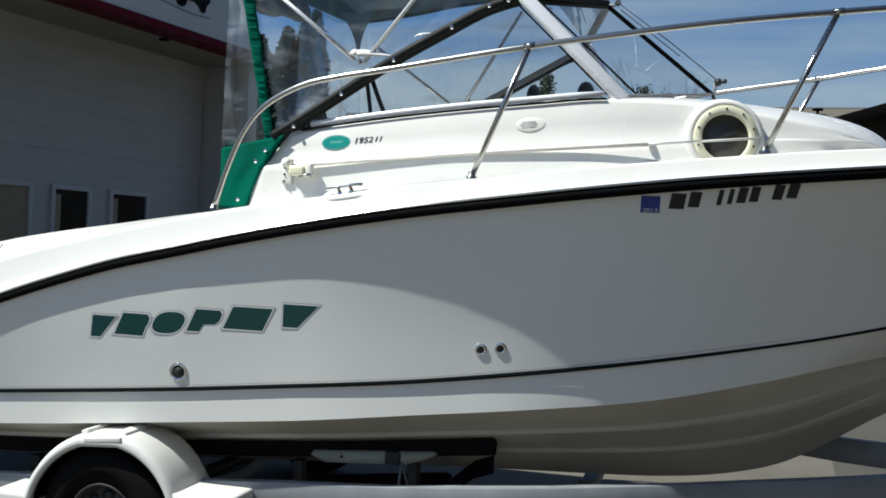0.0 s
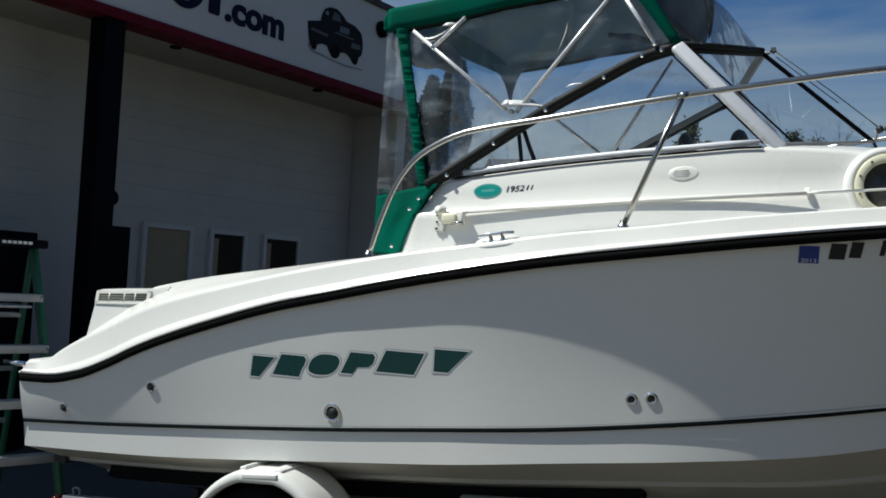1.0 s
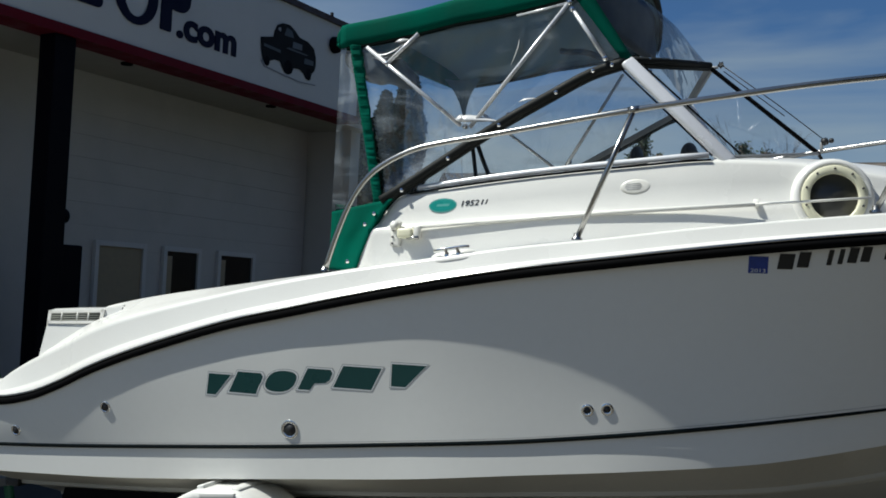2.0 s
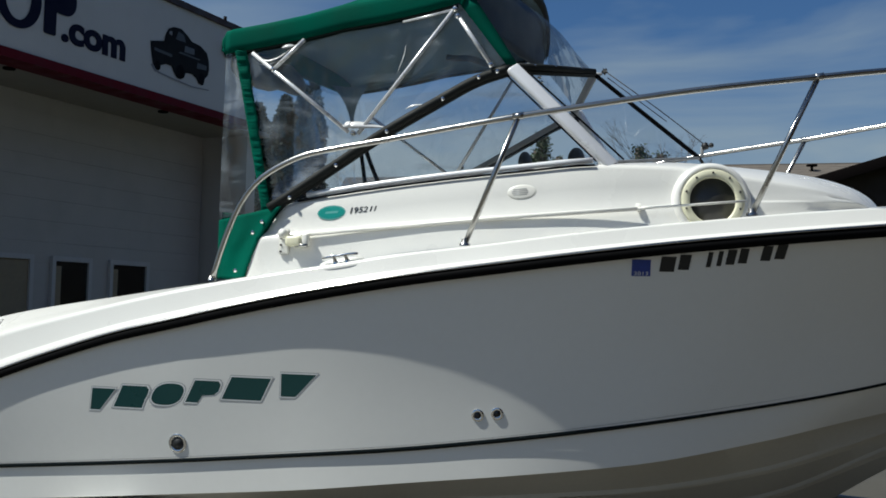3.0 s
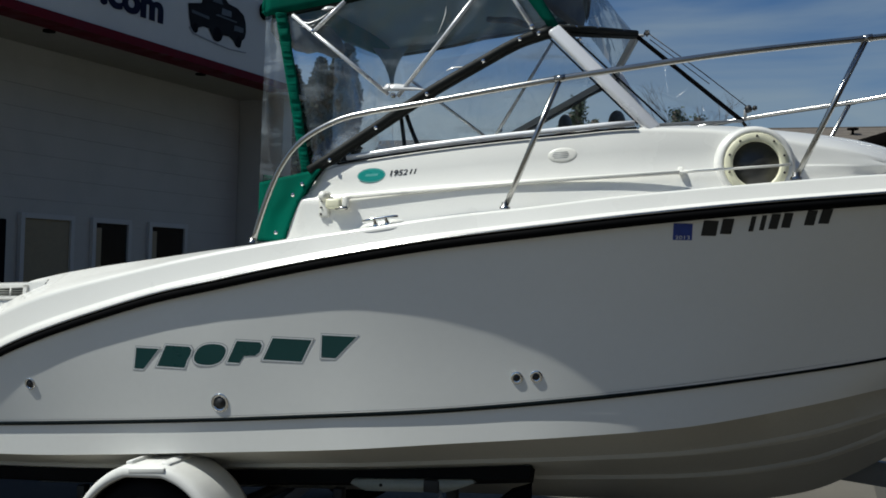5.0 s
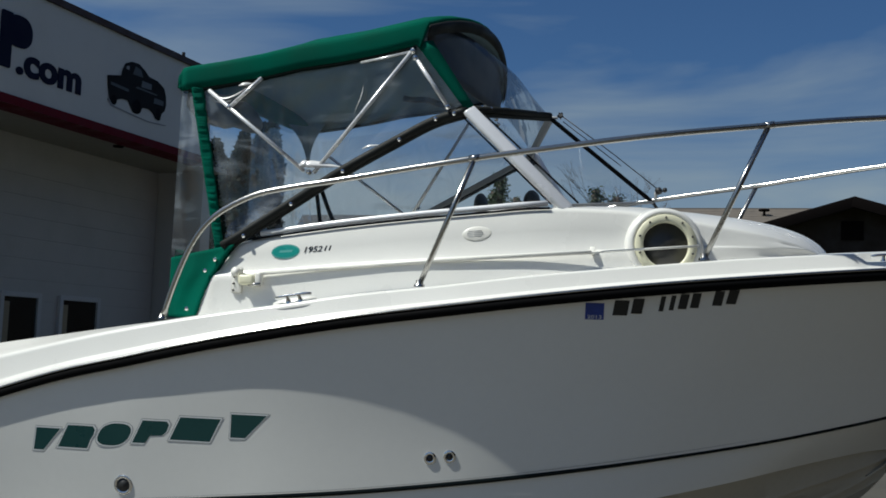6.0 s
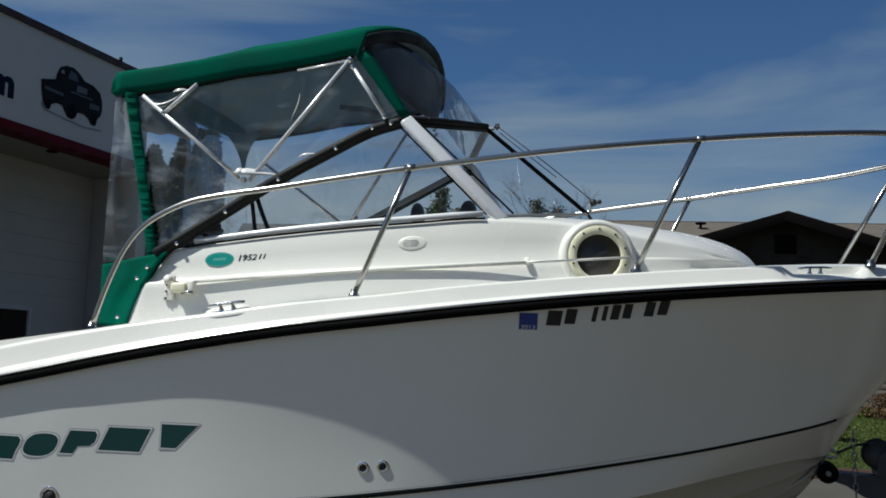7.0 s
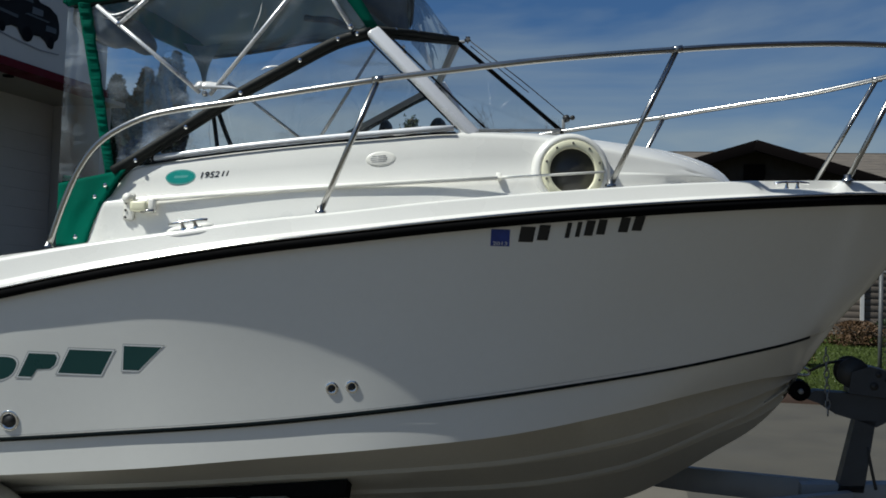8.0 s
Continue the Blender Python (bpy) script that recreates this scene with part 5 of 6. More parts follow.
# Awning pole along the coaming with its end bracket.
pole = part("pole", tube("pole", [Vector((-2.05, 0.27, 1.802)), Vector((-1.2, 0.283, 1.874)), Vector((-0.575, 0.30, 1.916))], 0.0085, WHITEPLASTIC, 10), WHITEPLASTIC, boat, "thin white pole along the cabin side")
part("pole_tip", tube("pole_tip", [Vector((-0.575, 0.30, 1.916)), Vector((-0.15, 0.313, 1.947))], 0.0052, WHITEPLASTIC, 10), WHITEPLASTIC, pole)
m = coam_frame(-2.135, 1.77, 0.004)
part("bracket_plate", box_bm((0.05, 0.115, 0.012), (0, 0, 0.004), 0.01, m=m), WHITEPLASTIC, pole)
part("bracket_hub", cyl_bm(0.022, 0.03, m @ Matrix.Translation((0.0, 0.035, 0.02)), 16, bevel=0.005), WHITEPLASTIC, pole)
part("bracket_arm", box_bm((0.075, 0.045, 0.04), (0.06, 0.0, 0.03), 0.012, m=m), CREAM, pole)
part("bracket_clip", box_bm((0.03, 0.055, 0.03), (0.115, 0.006, 0.028), 0.008, m=m), WHITEPLASTIC, pole)
part("bracket_pin", cyl_bm(0.008, 0.06, m @ Matrix.Translation((0.10, -0.02, 0.04)) @ Matrix.Rotation(1.4, 4, "Y"), 10), STEEL, pole)
for k in range(3):
    part("bolt", cyl_bm(0.005, 0.008, m @ Matrix.Translation((-0.012, -0.045 + 0.03 * k, 0.012)), 8), DARK, pole)
m = coam_frame(-0.575, 1.918, 0.004)
part("pole_clip", box_bm((0.022, 0.032, 0.018), (0, -0.004, 0.008), 0.004, m=m), WHITEPLASTIC, pole)


def cleat(p, along_dir, up, name_label):
    """A two-post cleat standing at p, its bar along along_dir."""
    r, u = Vector(along_dir).normalized(), Vector(up).normalized()
    m = face_mat(p, r, u.cross(r))
    bar = [m @ Vector(v) for v in ((-0.08, 0, 0.027), (-0.05, 0, 0.031), (-0.025, 0, 0.032), (0, 0, 0.031), (0.025, 0, 0.032), (0.05, 0, 0.031), (0.08, 0, 0.027))]
    c = part("cleat", tube("cleat", bar, 0.0065, CHROME, 10), CHROME, boat, name_label)
    for dx in (-0.026, 0.026):
        part("cleat_leg", turned([(0.016, 0.0), (0.012, 0.006), (0.008, 0.016), (0.0085, 0.03)], m @ Matrix.Translation((dx, 0, 0)), 14), CHROME, c)
    part("cleat_foot", box_bm((0.1, 0.022, 0.006), (0, 0, 0.003), 0.002, m=m), CHROME, c)
    return m, c


for port in (False, True):
    s = -1 if port else 1
    # Midship cleat on a raised white pad at the gunwale's shoulder.
    x = -1.775
    run = Vector((1, s * (rub_b(x - 0.1) - rub_b(x + 0.1)) * 5, (gun_z(x + 0.1) - gun_z(x - 0.1)) * 5)).normalized()
    at = Vector((x, MID - s * (rub_b(x) - 0.066), gun_z(x) - 0.010))
    tilt = Vector((0, -s * 0.9, 1)).normalized()
    pm = face_mat(at, run, tilt.cross(run))
    oval = [(0.1 * math.copysign(abs(math.cos(a)) ** 0.6, math.cos(a)), 0.03 * math.copysign(abs(math.sin(a)) ** 0.6, math.sin(a))) for a in (math.tau * k / 32 for k in range(32))]
    pad = plate_bm(oval, 0.02, pm @ Matrix.Translation((0, 0, -0.010)))
    rim = [e for e in pad.edges if len(e.link_faces) == 2 and e.calc_face_angle(0) > 1.0]
    bmesh.ops.bevel(pad, geom=rim, offset=0.006, segments=2, affect="EDGES")
    part("cleat_pad", pad, DECKGEL, boat)
    cleat(pm @ Vector((0, 0.004, 0.009)), run, (0, -s * 0.35, 1), "polished two-post mooring cleat")
    # Bow cleat in its notch.
    x = 0.592
    run = Vector((1, s * (rub_b(x - 0.1) - rub_b(x + 0.1)) * 5, (gun_z(x + 0.1) - gun_z(x - 0.1)) * 5))
    cleat(Vector((x, MID - s * (rub_b(x) - 0.085), gun_z(x) - 0.040)), run, (0, 0, 1), "polished two-post mooring cleat")
part("bow_light", turned([(0.0, 0.034), (0.014, 0.031), (0.024, 0.018), (0.028, 0.0)], Matrix.Translation((1.2, MID - 0.07, 1.955)), 18), CHROME, boat, "chrome bow light")
part("bow_chock", box_bm((0.1, 0.06, 0.03), (1.16, MID + 0.05, 1.965), 0.01), CHROME, boat)
part("stern_tube", cyl_bm(0.014, 0.16, Matrix.Translation((-4.53, 0.1, 0.925)) @ Matrix.Rotation(math.pi / 2, 4, "Y"), 12, bevel=0.003), CHROME, boat, "short chrome tube at the stern corner")
part("bow_eye", tube("bow_eye", smooth_path([(0.725, MID, 1.13), (0.772, MID, 1.112), (0.772, MID, 1.09), (0.715, MID, 1.088)], 4), 0.007, STEEL, 8), STEEL, boat)
for port in (False, True):
    part("trim_tab", box_bm((0.09, 0.22, 0.05), (STERN - 0.02, my((0, 0.5, 0), port).y, 0.37), 0.008), DARK, boat)

# Helm seats with dark headrests.
for x, y, top in ((-1.225, 1.08, 2.215), (-0.995, 1.22, 2.245)):
    st = part("helm_seat", box_bm((0.08, 0.40, 0.48), (x - 0.02, y, top - 0.36), 0.035, 3), SEATVINYL, boat, "dark helm seat with rounded headrest")
    bm = bmesh.new()
    bmesh.ops.create_uvsphere(bm, u_segments=20, v_segments=12, radius=1.0, matrix=Matrix.Translation((x, y, top - 0.035)) @ Matrix.Diagonal((0.042 if top > 2.22 else 0.032, 0.075, 0.062, 1)))
    part("headrest", bm, DARK, st)
    part("seat_base", box_bm((0.42, 0.44, 0.12), (x + 0.12, y, 1.62), 0.04, 3), SEATVINYL, st)
    part("pedestal", cyl_bm(0.06, 0.8, Matrix.Translation((x + 0.1, y, 1.18)), 16), ALU, st)

# ---- boat trailer ----
trailer = thing("boat_trailer", "galvanised boat trailer with white plastic fenders and black bunks", "trailer", m=SITE)
rail_z = spline([(-4.25, 0.236), (-3.57, 0.285), (-2.36, 0.383), (-2.14, 0.404), (-1.61, 0.443), (-0.9, 0.512), (-0.4, 0.53), (0.3, 0.55), (2.4, 0.70)])


def beam(name, pts, w, h, material, parent, label=""):
    rings = []
    for i, p in enumerate(pts):
        p = Vector(p)
        d = (Vector(pts[min(i + 1, len(pts) - 1)]) - Vector(pts[max(i - 1, 0)])).normalized()
        s = d.cross(Vector((0, 0, 1))).normalized() * w / 2
        u = Vector((0, 0, h / 2))
        c = 0.006
        rings.append([p + s * (1 - c / w) - u, p + s - u * 0.9, p + s + u * 0.9, p + s * (1 - c / w) + u, p - s * (1 - c / w) + u, p - s + u * 0.9, p - s - u * 0.9, p - s * (1 - c / w) - u])
    return sharp(part(name, loft(name, rings, material, closed=True, caps=True), material, parent, label), 40)


for port in (False, True):
    pts = [my((x, 0.215, rail_z(x) - 0.06), port) for x in (-4.25, -3.57, -2.36, -2.14, -1.61, -1.2)] + [my((x, y, rail_z(x) - 0.06), port) for x, y in ((-0.9, 0.25), (-0.4, 0.46), (0.3, 0.82), (0.95, 1.12))]
    beam("side_rail", pts, 0.05, 0.12, GALV, trailer, "galvanised side rail")
beam("tongue", [(0.75, MID, 0.53), (2.9, MID, 0.68)], 0.09, 0.12, GALV, trailer)
for x in (-3.95, -2.87, -1.55, -0.9):
    beam("crossmember", [(x, 0.24, rail_z(x) - 0.14), (x, MID, rail_z(x) - 0.24), (x, 2 * MID - 0.24, rail_z(x) - 0.14)], 0.07, 0.07, GALV, trailer)
part("axle", cyl_bm(0.035, 2.2, Matrix.Translation((-2.87, MID, 0.19)) @ Matrix.Rotation(math.pi / 2, 4, "X"), 14), DARK, trailer)
for port in (False, True):
    s = 1 if port else -1
    part("tail_light", box_bm((0.035, 0.11, 0.11), my((-4.285, 0.215, 0.175), port), 0.01), RED, trailer, "red tail light")
    part("tie_down", tube("tie_down", smooth_path([my((-4.19, 0.215, 0.236), port), my((-4.20, 0.215, 0.275), port), my((-4.16, 0.215, 0.28), port), my((-4.15, 0.215, 0.240), port)], 4), 0.006, GALV, 8), GALV, trailer)
    # Bunk boards wrapped in carpet, with their brackets.
    bunk = []
    for i in range(25):
        x = -4.25 + i / 24 * 3.02
        zc = keel_z(x) + (chine_z(x) - keel_z(x)) * 0.60 / chine_b(x)
        y = MID - 0.64
        t = (chine_z(x) - keel_z(x)) / chine_b(x)
        c = Vector((x, y, zc - 0.022 - 0.004 * max(0, x + 1.6)))
        d, n = Vector((0, -1, t)).normalized() * 0.045, Vector((0, t, 1)).normalized() * 0.030
        bunk.append([my(c + a * d + b * n, port) for a, b in ((-1, -1), (1, -1), (1, 1), (-1, 1))])
    b = sharp(part("bunk", loft("bunk", bunk, CARPET, closed=True, caps=True), CARPET, trailer, "black carpeted bunk board"), 40)
    for x in (-3.7, -2.2, -1.62):
        zc = keel_z(x) + (chine_z(x) - keel_z(x)) * 0.60 / chine_b(x)
        part("bunk_bracket", box_bm((0.05, 0.05, zc - 0.08 - rail_z(x) + 0.12), my((x, 0.62, (zc - 0.08 + rail_z(x) - 0.12) / 2), port), 0.006), DARK, trailer)
    zc = keel_z(-1.75) + (chine_z(-1.75) - keel_z(-1.75)) * 0.6 / chine_b(-1.75)
    bm = plate_bm([(-0.325, 0.012), (-0.25, -0.022), (0.14, -0.026), (0.20, -0.012), (0.29, 0.018), (0.27, 0.03), (-0.31, 0.03)], 0.03, face_mat(my((-1.757, 0.515, 0.484), port), (1, 0, 0.09), (0, 0, 1)))
    shoe = part("bunk_shoe", bm, SHADED_SHOE, trailer, "pale plastic bunk shoe, greyed for shade")
    part("shoe_block", box_bm((0.075, 0.05, 0.06), my((-1.677, 0.50, 0.494), port), 0.008), DARK, shoe)
    for dx in (-0.17, 0.11):
        part("bolt", cyl_bm(0.008, 0.04, Matrix.Translation(my((-1.757 + dx, 0.50, 0.490 + 0.09 * dx), port)) @ Matrix.Rotation(math.pi / 2, 4, "X"), 10), DARK, shoe)
    for x1, r in ((-1.63, 0.009), (-1.565, 0.006)):
        part("shoe_strut", tube("shoe_strut", [my((-1.635, 0.49, 0.48), port), my((x1, 0.42, 0.34), port)], r * 0.7, GALV, 8), GALV, trailer)
    # Diagonal brace to the axle.
    beam("brace", [my((-2.05, 0.42, 0.36), port), my((-1.55, 0.95, 0.30), port)], 0.06, 0.05, BLACKMETAL, trailer)
    beam("roller_arm", [my((-1.50, 0.70, 0.30), port), my((-1.36, 0.72, 0.42), port), my((-1.27, 0.74, 0.45), port)], 0.07, 0.07, BLACKMETAL, trailer, "black roller arm")
    # Wheel.
    wc = my((-2.87, 0.10, 0.19), port)
    wm = Matrix.Translation(wc) @ Matrix.Rotation(math.pi / 2 * (-s), 4, "X")
    wheel = part("wheel", turned([(0.165, -0.07), (0.25, -0.082), (0.305, -0.075), (0.325, -0.055), (0.333, -0.03), (0.334, 0.03), (0.325, 0.07), (0.305, 0.095), (0.25, 0.105), (0.165, 0.09), (0.165, -0.07)], wm, 56), TYRE, trailer, "black trailer tyre on a grey spoked rim")
    for k in range(3):
        part("tread_groove", turned([(0.3365, -0.04 + k * 0.04), (0.3365, -0.034 + k * 0.04)], wm, 48), DARK, wheel)
    part("rim", turned([(0.172, 0.08), (0.168, 0.096), (0.155, 0.088), (0.146, 0.055), (0.135, 0.04), (0.07, 0.055), (0.055, 0.075), (0.0, 0.08)], wm, 40), RIM, wheel, "grey steel rim")
    for k in range(8):
        a = k * math.pi / 4
        part("rim_slot", cyl_bm(0.03, 0.012, wm @ Matrix.Rotation(a, 4, "Z") @ Matrix.Translation((0.103, 0, 0.046)), 12), DARK, wheel)
    for k in range(5):
        a = k * math.tau / 5
        part("wheel_nut", cyl_bm(0.011, 0.03, wm @ Matrix.Rotation(a, 4, "Z") @ Matrix.Translation((0.055, 0, 0.08)), 6), RIM, wheel)
    # Fender: arch with a rolled lip and flat steps fore and aft.
    rings = []
    for i in range(33):
        a = radians(12 + 156 * i / 32)
        r = 0.396 + 0.012 * math.sin(a) ** 6
        cx, cz = -2.87, 0.185
        ca, sa = math.cos(a), math.sin(a)
        ring = []
        for rr, y in ((0.355, -0.015), (0.36, -0.03), (0.372, -0.036), (r - 0.004, -0.03), (r + 0.004, -0.012), (r + 0.006, 0.03), (r + 0.006, 0.25), (r - 0.004, 0.285), (0.362, 0.29)):
            ring.append(my((cx + rr * ca * 1.035, y, min(cz + rr * sa, cz + rr - 0.012) + 0.075 * rr * ca), port))
        rings.append(ring)
    fender = part("fender", loft("fender", rings, FENDERWHITE), FENDERWHITE, trailer, "white moulded plastic fender")
    fender.modifiers.new("thick", "SOLIDIFY").thickness = 0.006
    # Black arc added to paint the shade inside the wheel arch.
    shade_rings = []
    for i in range(25):
        a = radians(14 + 152 * i / 24)
        shade_rings.append([my((-2.87 + 0.358 * math.cos(a) * 1.035, y, 0.185 + 0.352 * math.sin(a) + 0.027 * math.cos(a)), port) for y in (0.0, 0.1, 0.26)])
    part("arch_shade", loft("arch_shade", shade_rings, RUBBER), RUBBER, fender)
    # Sunk tread on the crown between two cross ridges, and a tab on the outer shoulder.
    part("tread_ridge", box_bm((0.04, 0.25, 0.026), (0, 0, 0), 0.007, m=Matrix.Translation(my((-2.962, 0.13, 0.580), port)) @ Matrix.Rotation(-0.25, 4, "Y")), FENDERWHITE, fender)
    part("tread_ridge", box_bm((0.05, 0.25, 0.03), (0, 0, 0), 0.012, m=Matrix.Translation(my((-2.775, 0.13, 0.587), port)) @ Matrix.Rotation(0.2, 4, "Y")), FENDERWHITE, fender)
    part("shoulder_tab", box_bm((0.19, 0.014, 0.022), (0, 0, 0), 0.004, m=Matrix.Translation(my((-2.845, -0.030, 0.566), port)) @ Matrix.Rotation(-0.1, 4, "Y")), FENDERWHITE, fender)
    for x, z, w in ((-3.335, 0.235, 0.2), (-2.37, 0.325, 0.3)):
        part("fender_step", box_bm((w, 0.25, 0.085), my((x, 0.095, z), port), 0.02, 3), FENDERWHITE, fender)
    part("side_marker", box_bm((0.06, 0.012, 0.025), my((-2.33, -0.033, 0.32), port), 0.004), RED, fender, "amber side marker")
# Winch post with bow roller.
post = part("winch_post", plate_bm([(0.0, 0.0), (0.115, 0.0), (0.158, 0.33), (0.07, 0.33)], 0.09, face_mat((0.905, MID + 0.045, 0.57), (1, 0, 0), (0, 0, 1))), WINCHGREY, trailer, "dark grey winch post", smooth=False)
part("winch_arm", plate_bm([(0.755, 1.0), (0.80, 1.025), (0.947, 1.018), (1.115, 1.0), (1.118, 0.90), (1.065, 0.87), (1.0, 0.892), (0.888, 0.922), (0.812, 0.968), (0.755, 0.985)], 0.09, face_mat((0, MID + 0.045, 0), (1, 0, 0), (0, 0, 1))), WINCHGREY, trailer, smooth=False)
part("winch_body", plate_bm([(0.94, 1.022), (0.95, 1.118), (1.03, 1.146), (1.10, 1.13), (1.135, 1.10), (1.135, 1.002)], 0.13, face_mat((0, MID + 0.065, 0), (1, 0, 0), (0, 0, 1))), WINCHGREY, trailer, "grey hand winch", smooth=False)
part("winch_drum", turned([(0.0, -0.055), (0.07, -0.055), (0.07, -0.045), (0.05, -0.042), (0.05, 0.042), (0.07, 0.045), (0.07, 0.055), (0.0, 0.055)], Matrix.Translation((0.96, MID, 1.112)) @ Matrix.Rotation(math.pi / 2, 4, "X"), 28), DARK, trailer)
for x, z, r in ((1.065, 1.113, 0.014), (1.047, 1.058, 0.018), (1.10, 1.09, 0.010)):
    part("winch_bolt", cyl_bm(r, 0.15, Matrix.Translation((x, MID, z)) @ Matrix.Rotation(math.pi / 2, 4, "X"), 12, bevel=0.003), DARK, trailer)
roller = part("bow_roller", turned([(0.012, -0.06), (0.042, -0.06), (0.048, -0.045), (0.038, 0.0), (0.048, 0.045), (0.042, 0.06), (0.012, 0.06)], Matrix.Translation((0.732, MID, 1.02)) @ Matrix.Rotation(math.pi / 2, 4, "X"), 26), RUBBER, trailer, "black rubber bow roller")
part("roller_pin", cyl_bm(0.012, 0.15, Matrix.Translation((0.732, MID, 1.02)) @ Matrix.Rotation(math.pi / 2, 4, "X"), 12), GALV, roller)
for k in range(9):
    a = k * 0.7
    part("chain_link", tube("chain_link", [Vector((0.838 + 0.002 * k, MID - 0.055, 1.205 - 0.034 * k)) + Vector((0.011 * math.cos(t) * (1 if k % 2 else 0.3), 0.011 * math.cos(t) * (0.3 if k % 2 else 1), 0.021 * math.sin(t))) for t in (math.tau * i / 10 for i in range(11))], 0.0035, GALV, 6), GALV, trailer)
part("winch_strap", tube("winch_strap", [(0.95, MID + 0.02, 1.165), (0.86, MID, 1.15), (0.77, MID, 1.105)], 0.007, DARK, 6), DARK, trailer)
part("tongue_jack", cyl_bm(0.03, 0.75, Matrix.Translation((2.45, MID - 0.09, 0.45)), 16), GALV, trailer)
part("jack_foot", cyl_bm(0.07, 0.03, Matrix.Translation((2.45, MID - 0.09, -0.122)), 16), GALV, trailer)
part("wire", tube("wire", smooth_path([(1.03, MID - 0.04, 0.78), (1.045, MID - 0.05, 0.70), (1.07, MID - 0.05, 0.59)], 5), 0.007, DARK, 6), DARK, trailer)

# ---- shop building ----
TH = radians(5.3)
shop_m = Matrix.Translation((-6.391 / math.cos(TH), 0, 0)) @ Matrix.Rotation(-TH, 4, "Z")
shop = thing("shop_building", "pale shop building with deep eave, sign fascia and recessed doors", "building", m=shop_m)
# Local axes: x out of the wall, y along the wall.
# The sign fascia ends a little before the recessed wall.
Y0, Y1, YW = -0.9, 6.7, 7.5


def wall_box(name, x0, x1, y0, y1, z0, z1, material, parent, label="", bevel=0.0):
    return part(name, box_bm((x1 - x0, y1 - y0, z1 - z0), ((x0 + x1) / 2, (y0 + y1) / 2, (z0 + z1) / 2), bevel), material, parent, label, smooth=False)


fascia = wall_box("fascia", -0.25, 0.0, Y0, Y1, 3.55, 4.51, FASCIA, shop, "pale sign fascia with red lower edge")
wall_box("red_trim", -0.26, 0.02, Y0, Y1 + 0.02, 3.47, 3.55, REDTRIM, shop, "dark red trim")
wall_box("roof_edge", -0.3, 0.03, Y0, Y1 + 0.05, 4.51, 4.575, ROOFEDGE, shop, "dark roof edge")
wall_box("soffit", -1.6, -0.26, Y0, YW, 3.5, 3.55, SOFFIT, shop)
wall_box("roof", -9.0, -0.3, Y0, Y1, 4.44, 4.53, ROOFING, shop)
back = wall_box("back_wall", -1.3, -1.1, Y0, YW, -0.6, 3.5, SIDING, shop, "grey painted sectional door wall")
wall_box("side_wall", -9.0, -0.45, YW - 0.2, YW, -0.6, 3.5, SIDING, shop)
wall_box("body", -9.0, -1.32, Y0, YW - 0.22, -0.6, 4.4, SIDING, shop)
wall_box("column", -0.2, -0.02, 2.32, 2.535, -0.4, 3.47, BLACKMETAL, shop, "black steel column", 0.01)
part("column_bell", cyl_bm(0.06, 0.07, Matrix.Translation((-0.08, 2.555, 2.02)) @ Matrix.Rotation(math.pi / 2, 4, "Y"), 16, bevel=0.015), BLACKMETAL, shop)
wall_box("meter_box", -0.22, -0.05, 2.54, 2.76, -0.1, 1.79, BLACKMETAL, shop, "black box beside the column", 0.012)
# Sectional door boards: long shallow laps across the recess.
for i in range(16):
    z = 0.1 + i * 0.215
    if z + 0.2 < 3.5:
        wall_box("lap_board", -1.1, -1.082, 3.35, 7.28, z, z + 0.2138, SIDING, shop, bevel=0.002)
        wall_box("lap_board", -1.1, -1.082, -0.85, 2.7, z, z + 0.2138, SIDING, shop, bevel=0.002)
for y0, y1, blind in ((3.89, 4.48, True), (4.83, 5.31, False), (5.69, 6.25, False), (1.5, 2.1, False)):
    win = wall_box("window", -1.09, -1.066, y0, y1, 0.75, 1.85, BLIND if blind else DARKGLASS, shop, "window with a tan blind" if blind else "dark window")
    for a in ((y0 - 0.05, y0, 0.7, 1.9), (y1, y1 + 0.05, 0.7, 1.9), (y0, y1, 1.85, 1.9), (y0, y1, 0.7, 0.75)):
        wall_box("window_frame", -1.085, -1.04, *a, WINFRAME, win, bevel=0.004)
    if not blind:
        wall_box("curtain_edge", -1.066, -1.055, y0, y0 + 0.09, 0.75, 1.8, BLIND, win)
for y in (3.47, 5.61):
    part("soffit_light", cyl_bm(0.055, 0.02, Matrix.Translation((-0.4, y, 3.493)), 20), BROWNTRIM, shop)
# Sign on the fascia.
sm = Matrix.Translation((0.004, 0, 0)) @ face_mat((0, 0, 0), (0, 1, 0), (0, 0, 1))
lettering("sign_letters", ".com", 0.26, NAVY, sm @ Matrix.Translation((3.655, 3.77, 0)), fascia, depth=0.006, width=0.84, bold=0.014)


def rounded(y0, y1, z0, z1, r, n=6):
    out = []
    for cy, cz, a0 in ((y1 - r, z1 - r, 0), (y0 + r, z1 - r, 1), (y0 + r, z0 + r, 2), (y1 - r, z0 + r, 3)):
        out += [(cy + r * math.cos((a0 + k / n) * math.pi / 2), cz + r * math.sin((a0 + k / n) * math.pi / 2)) for k in range(n + 1)]
    return out


for y0, y1, z1, r in ((3.44, 3.58, 4.27, 0.02), (3.50, 3.82, 4.27, 0.13), (2.38, 2.76, 4.27, 0.05), (1.90, 2.30, 4.27, 0.05)):
    part("sign_block", plate_bm(rounded(y0, y1, 3.775 if y0 != 3.50 else 3.985, z1, r), 0.008 if y0 != 3.50 else 0.0075, sm), NAVY, fascia, "navy block of the shop name", smooth=False)
ring = bmesh.new()
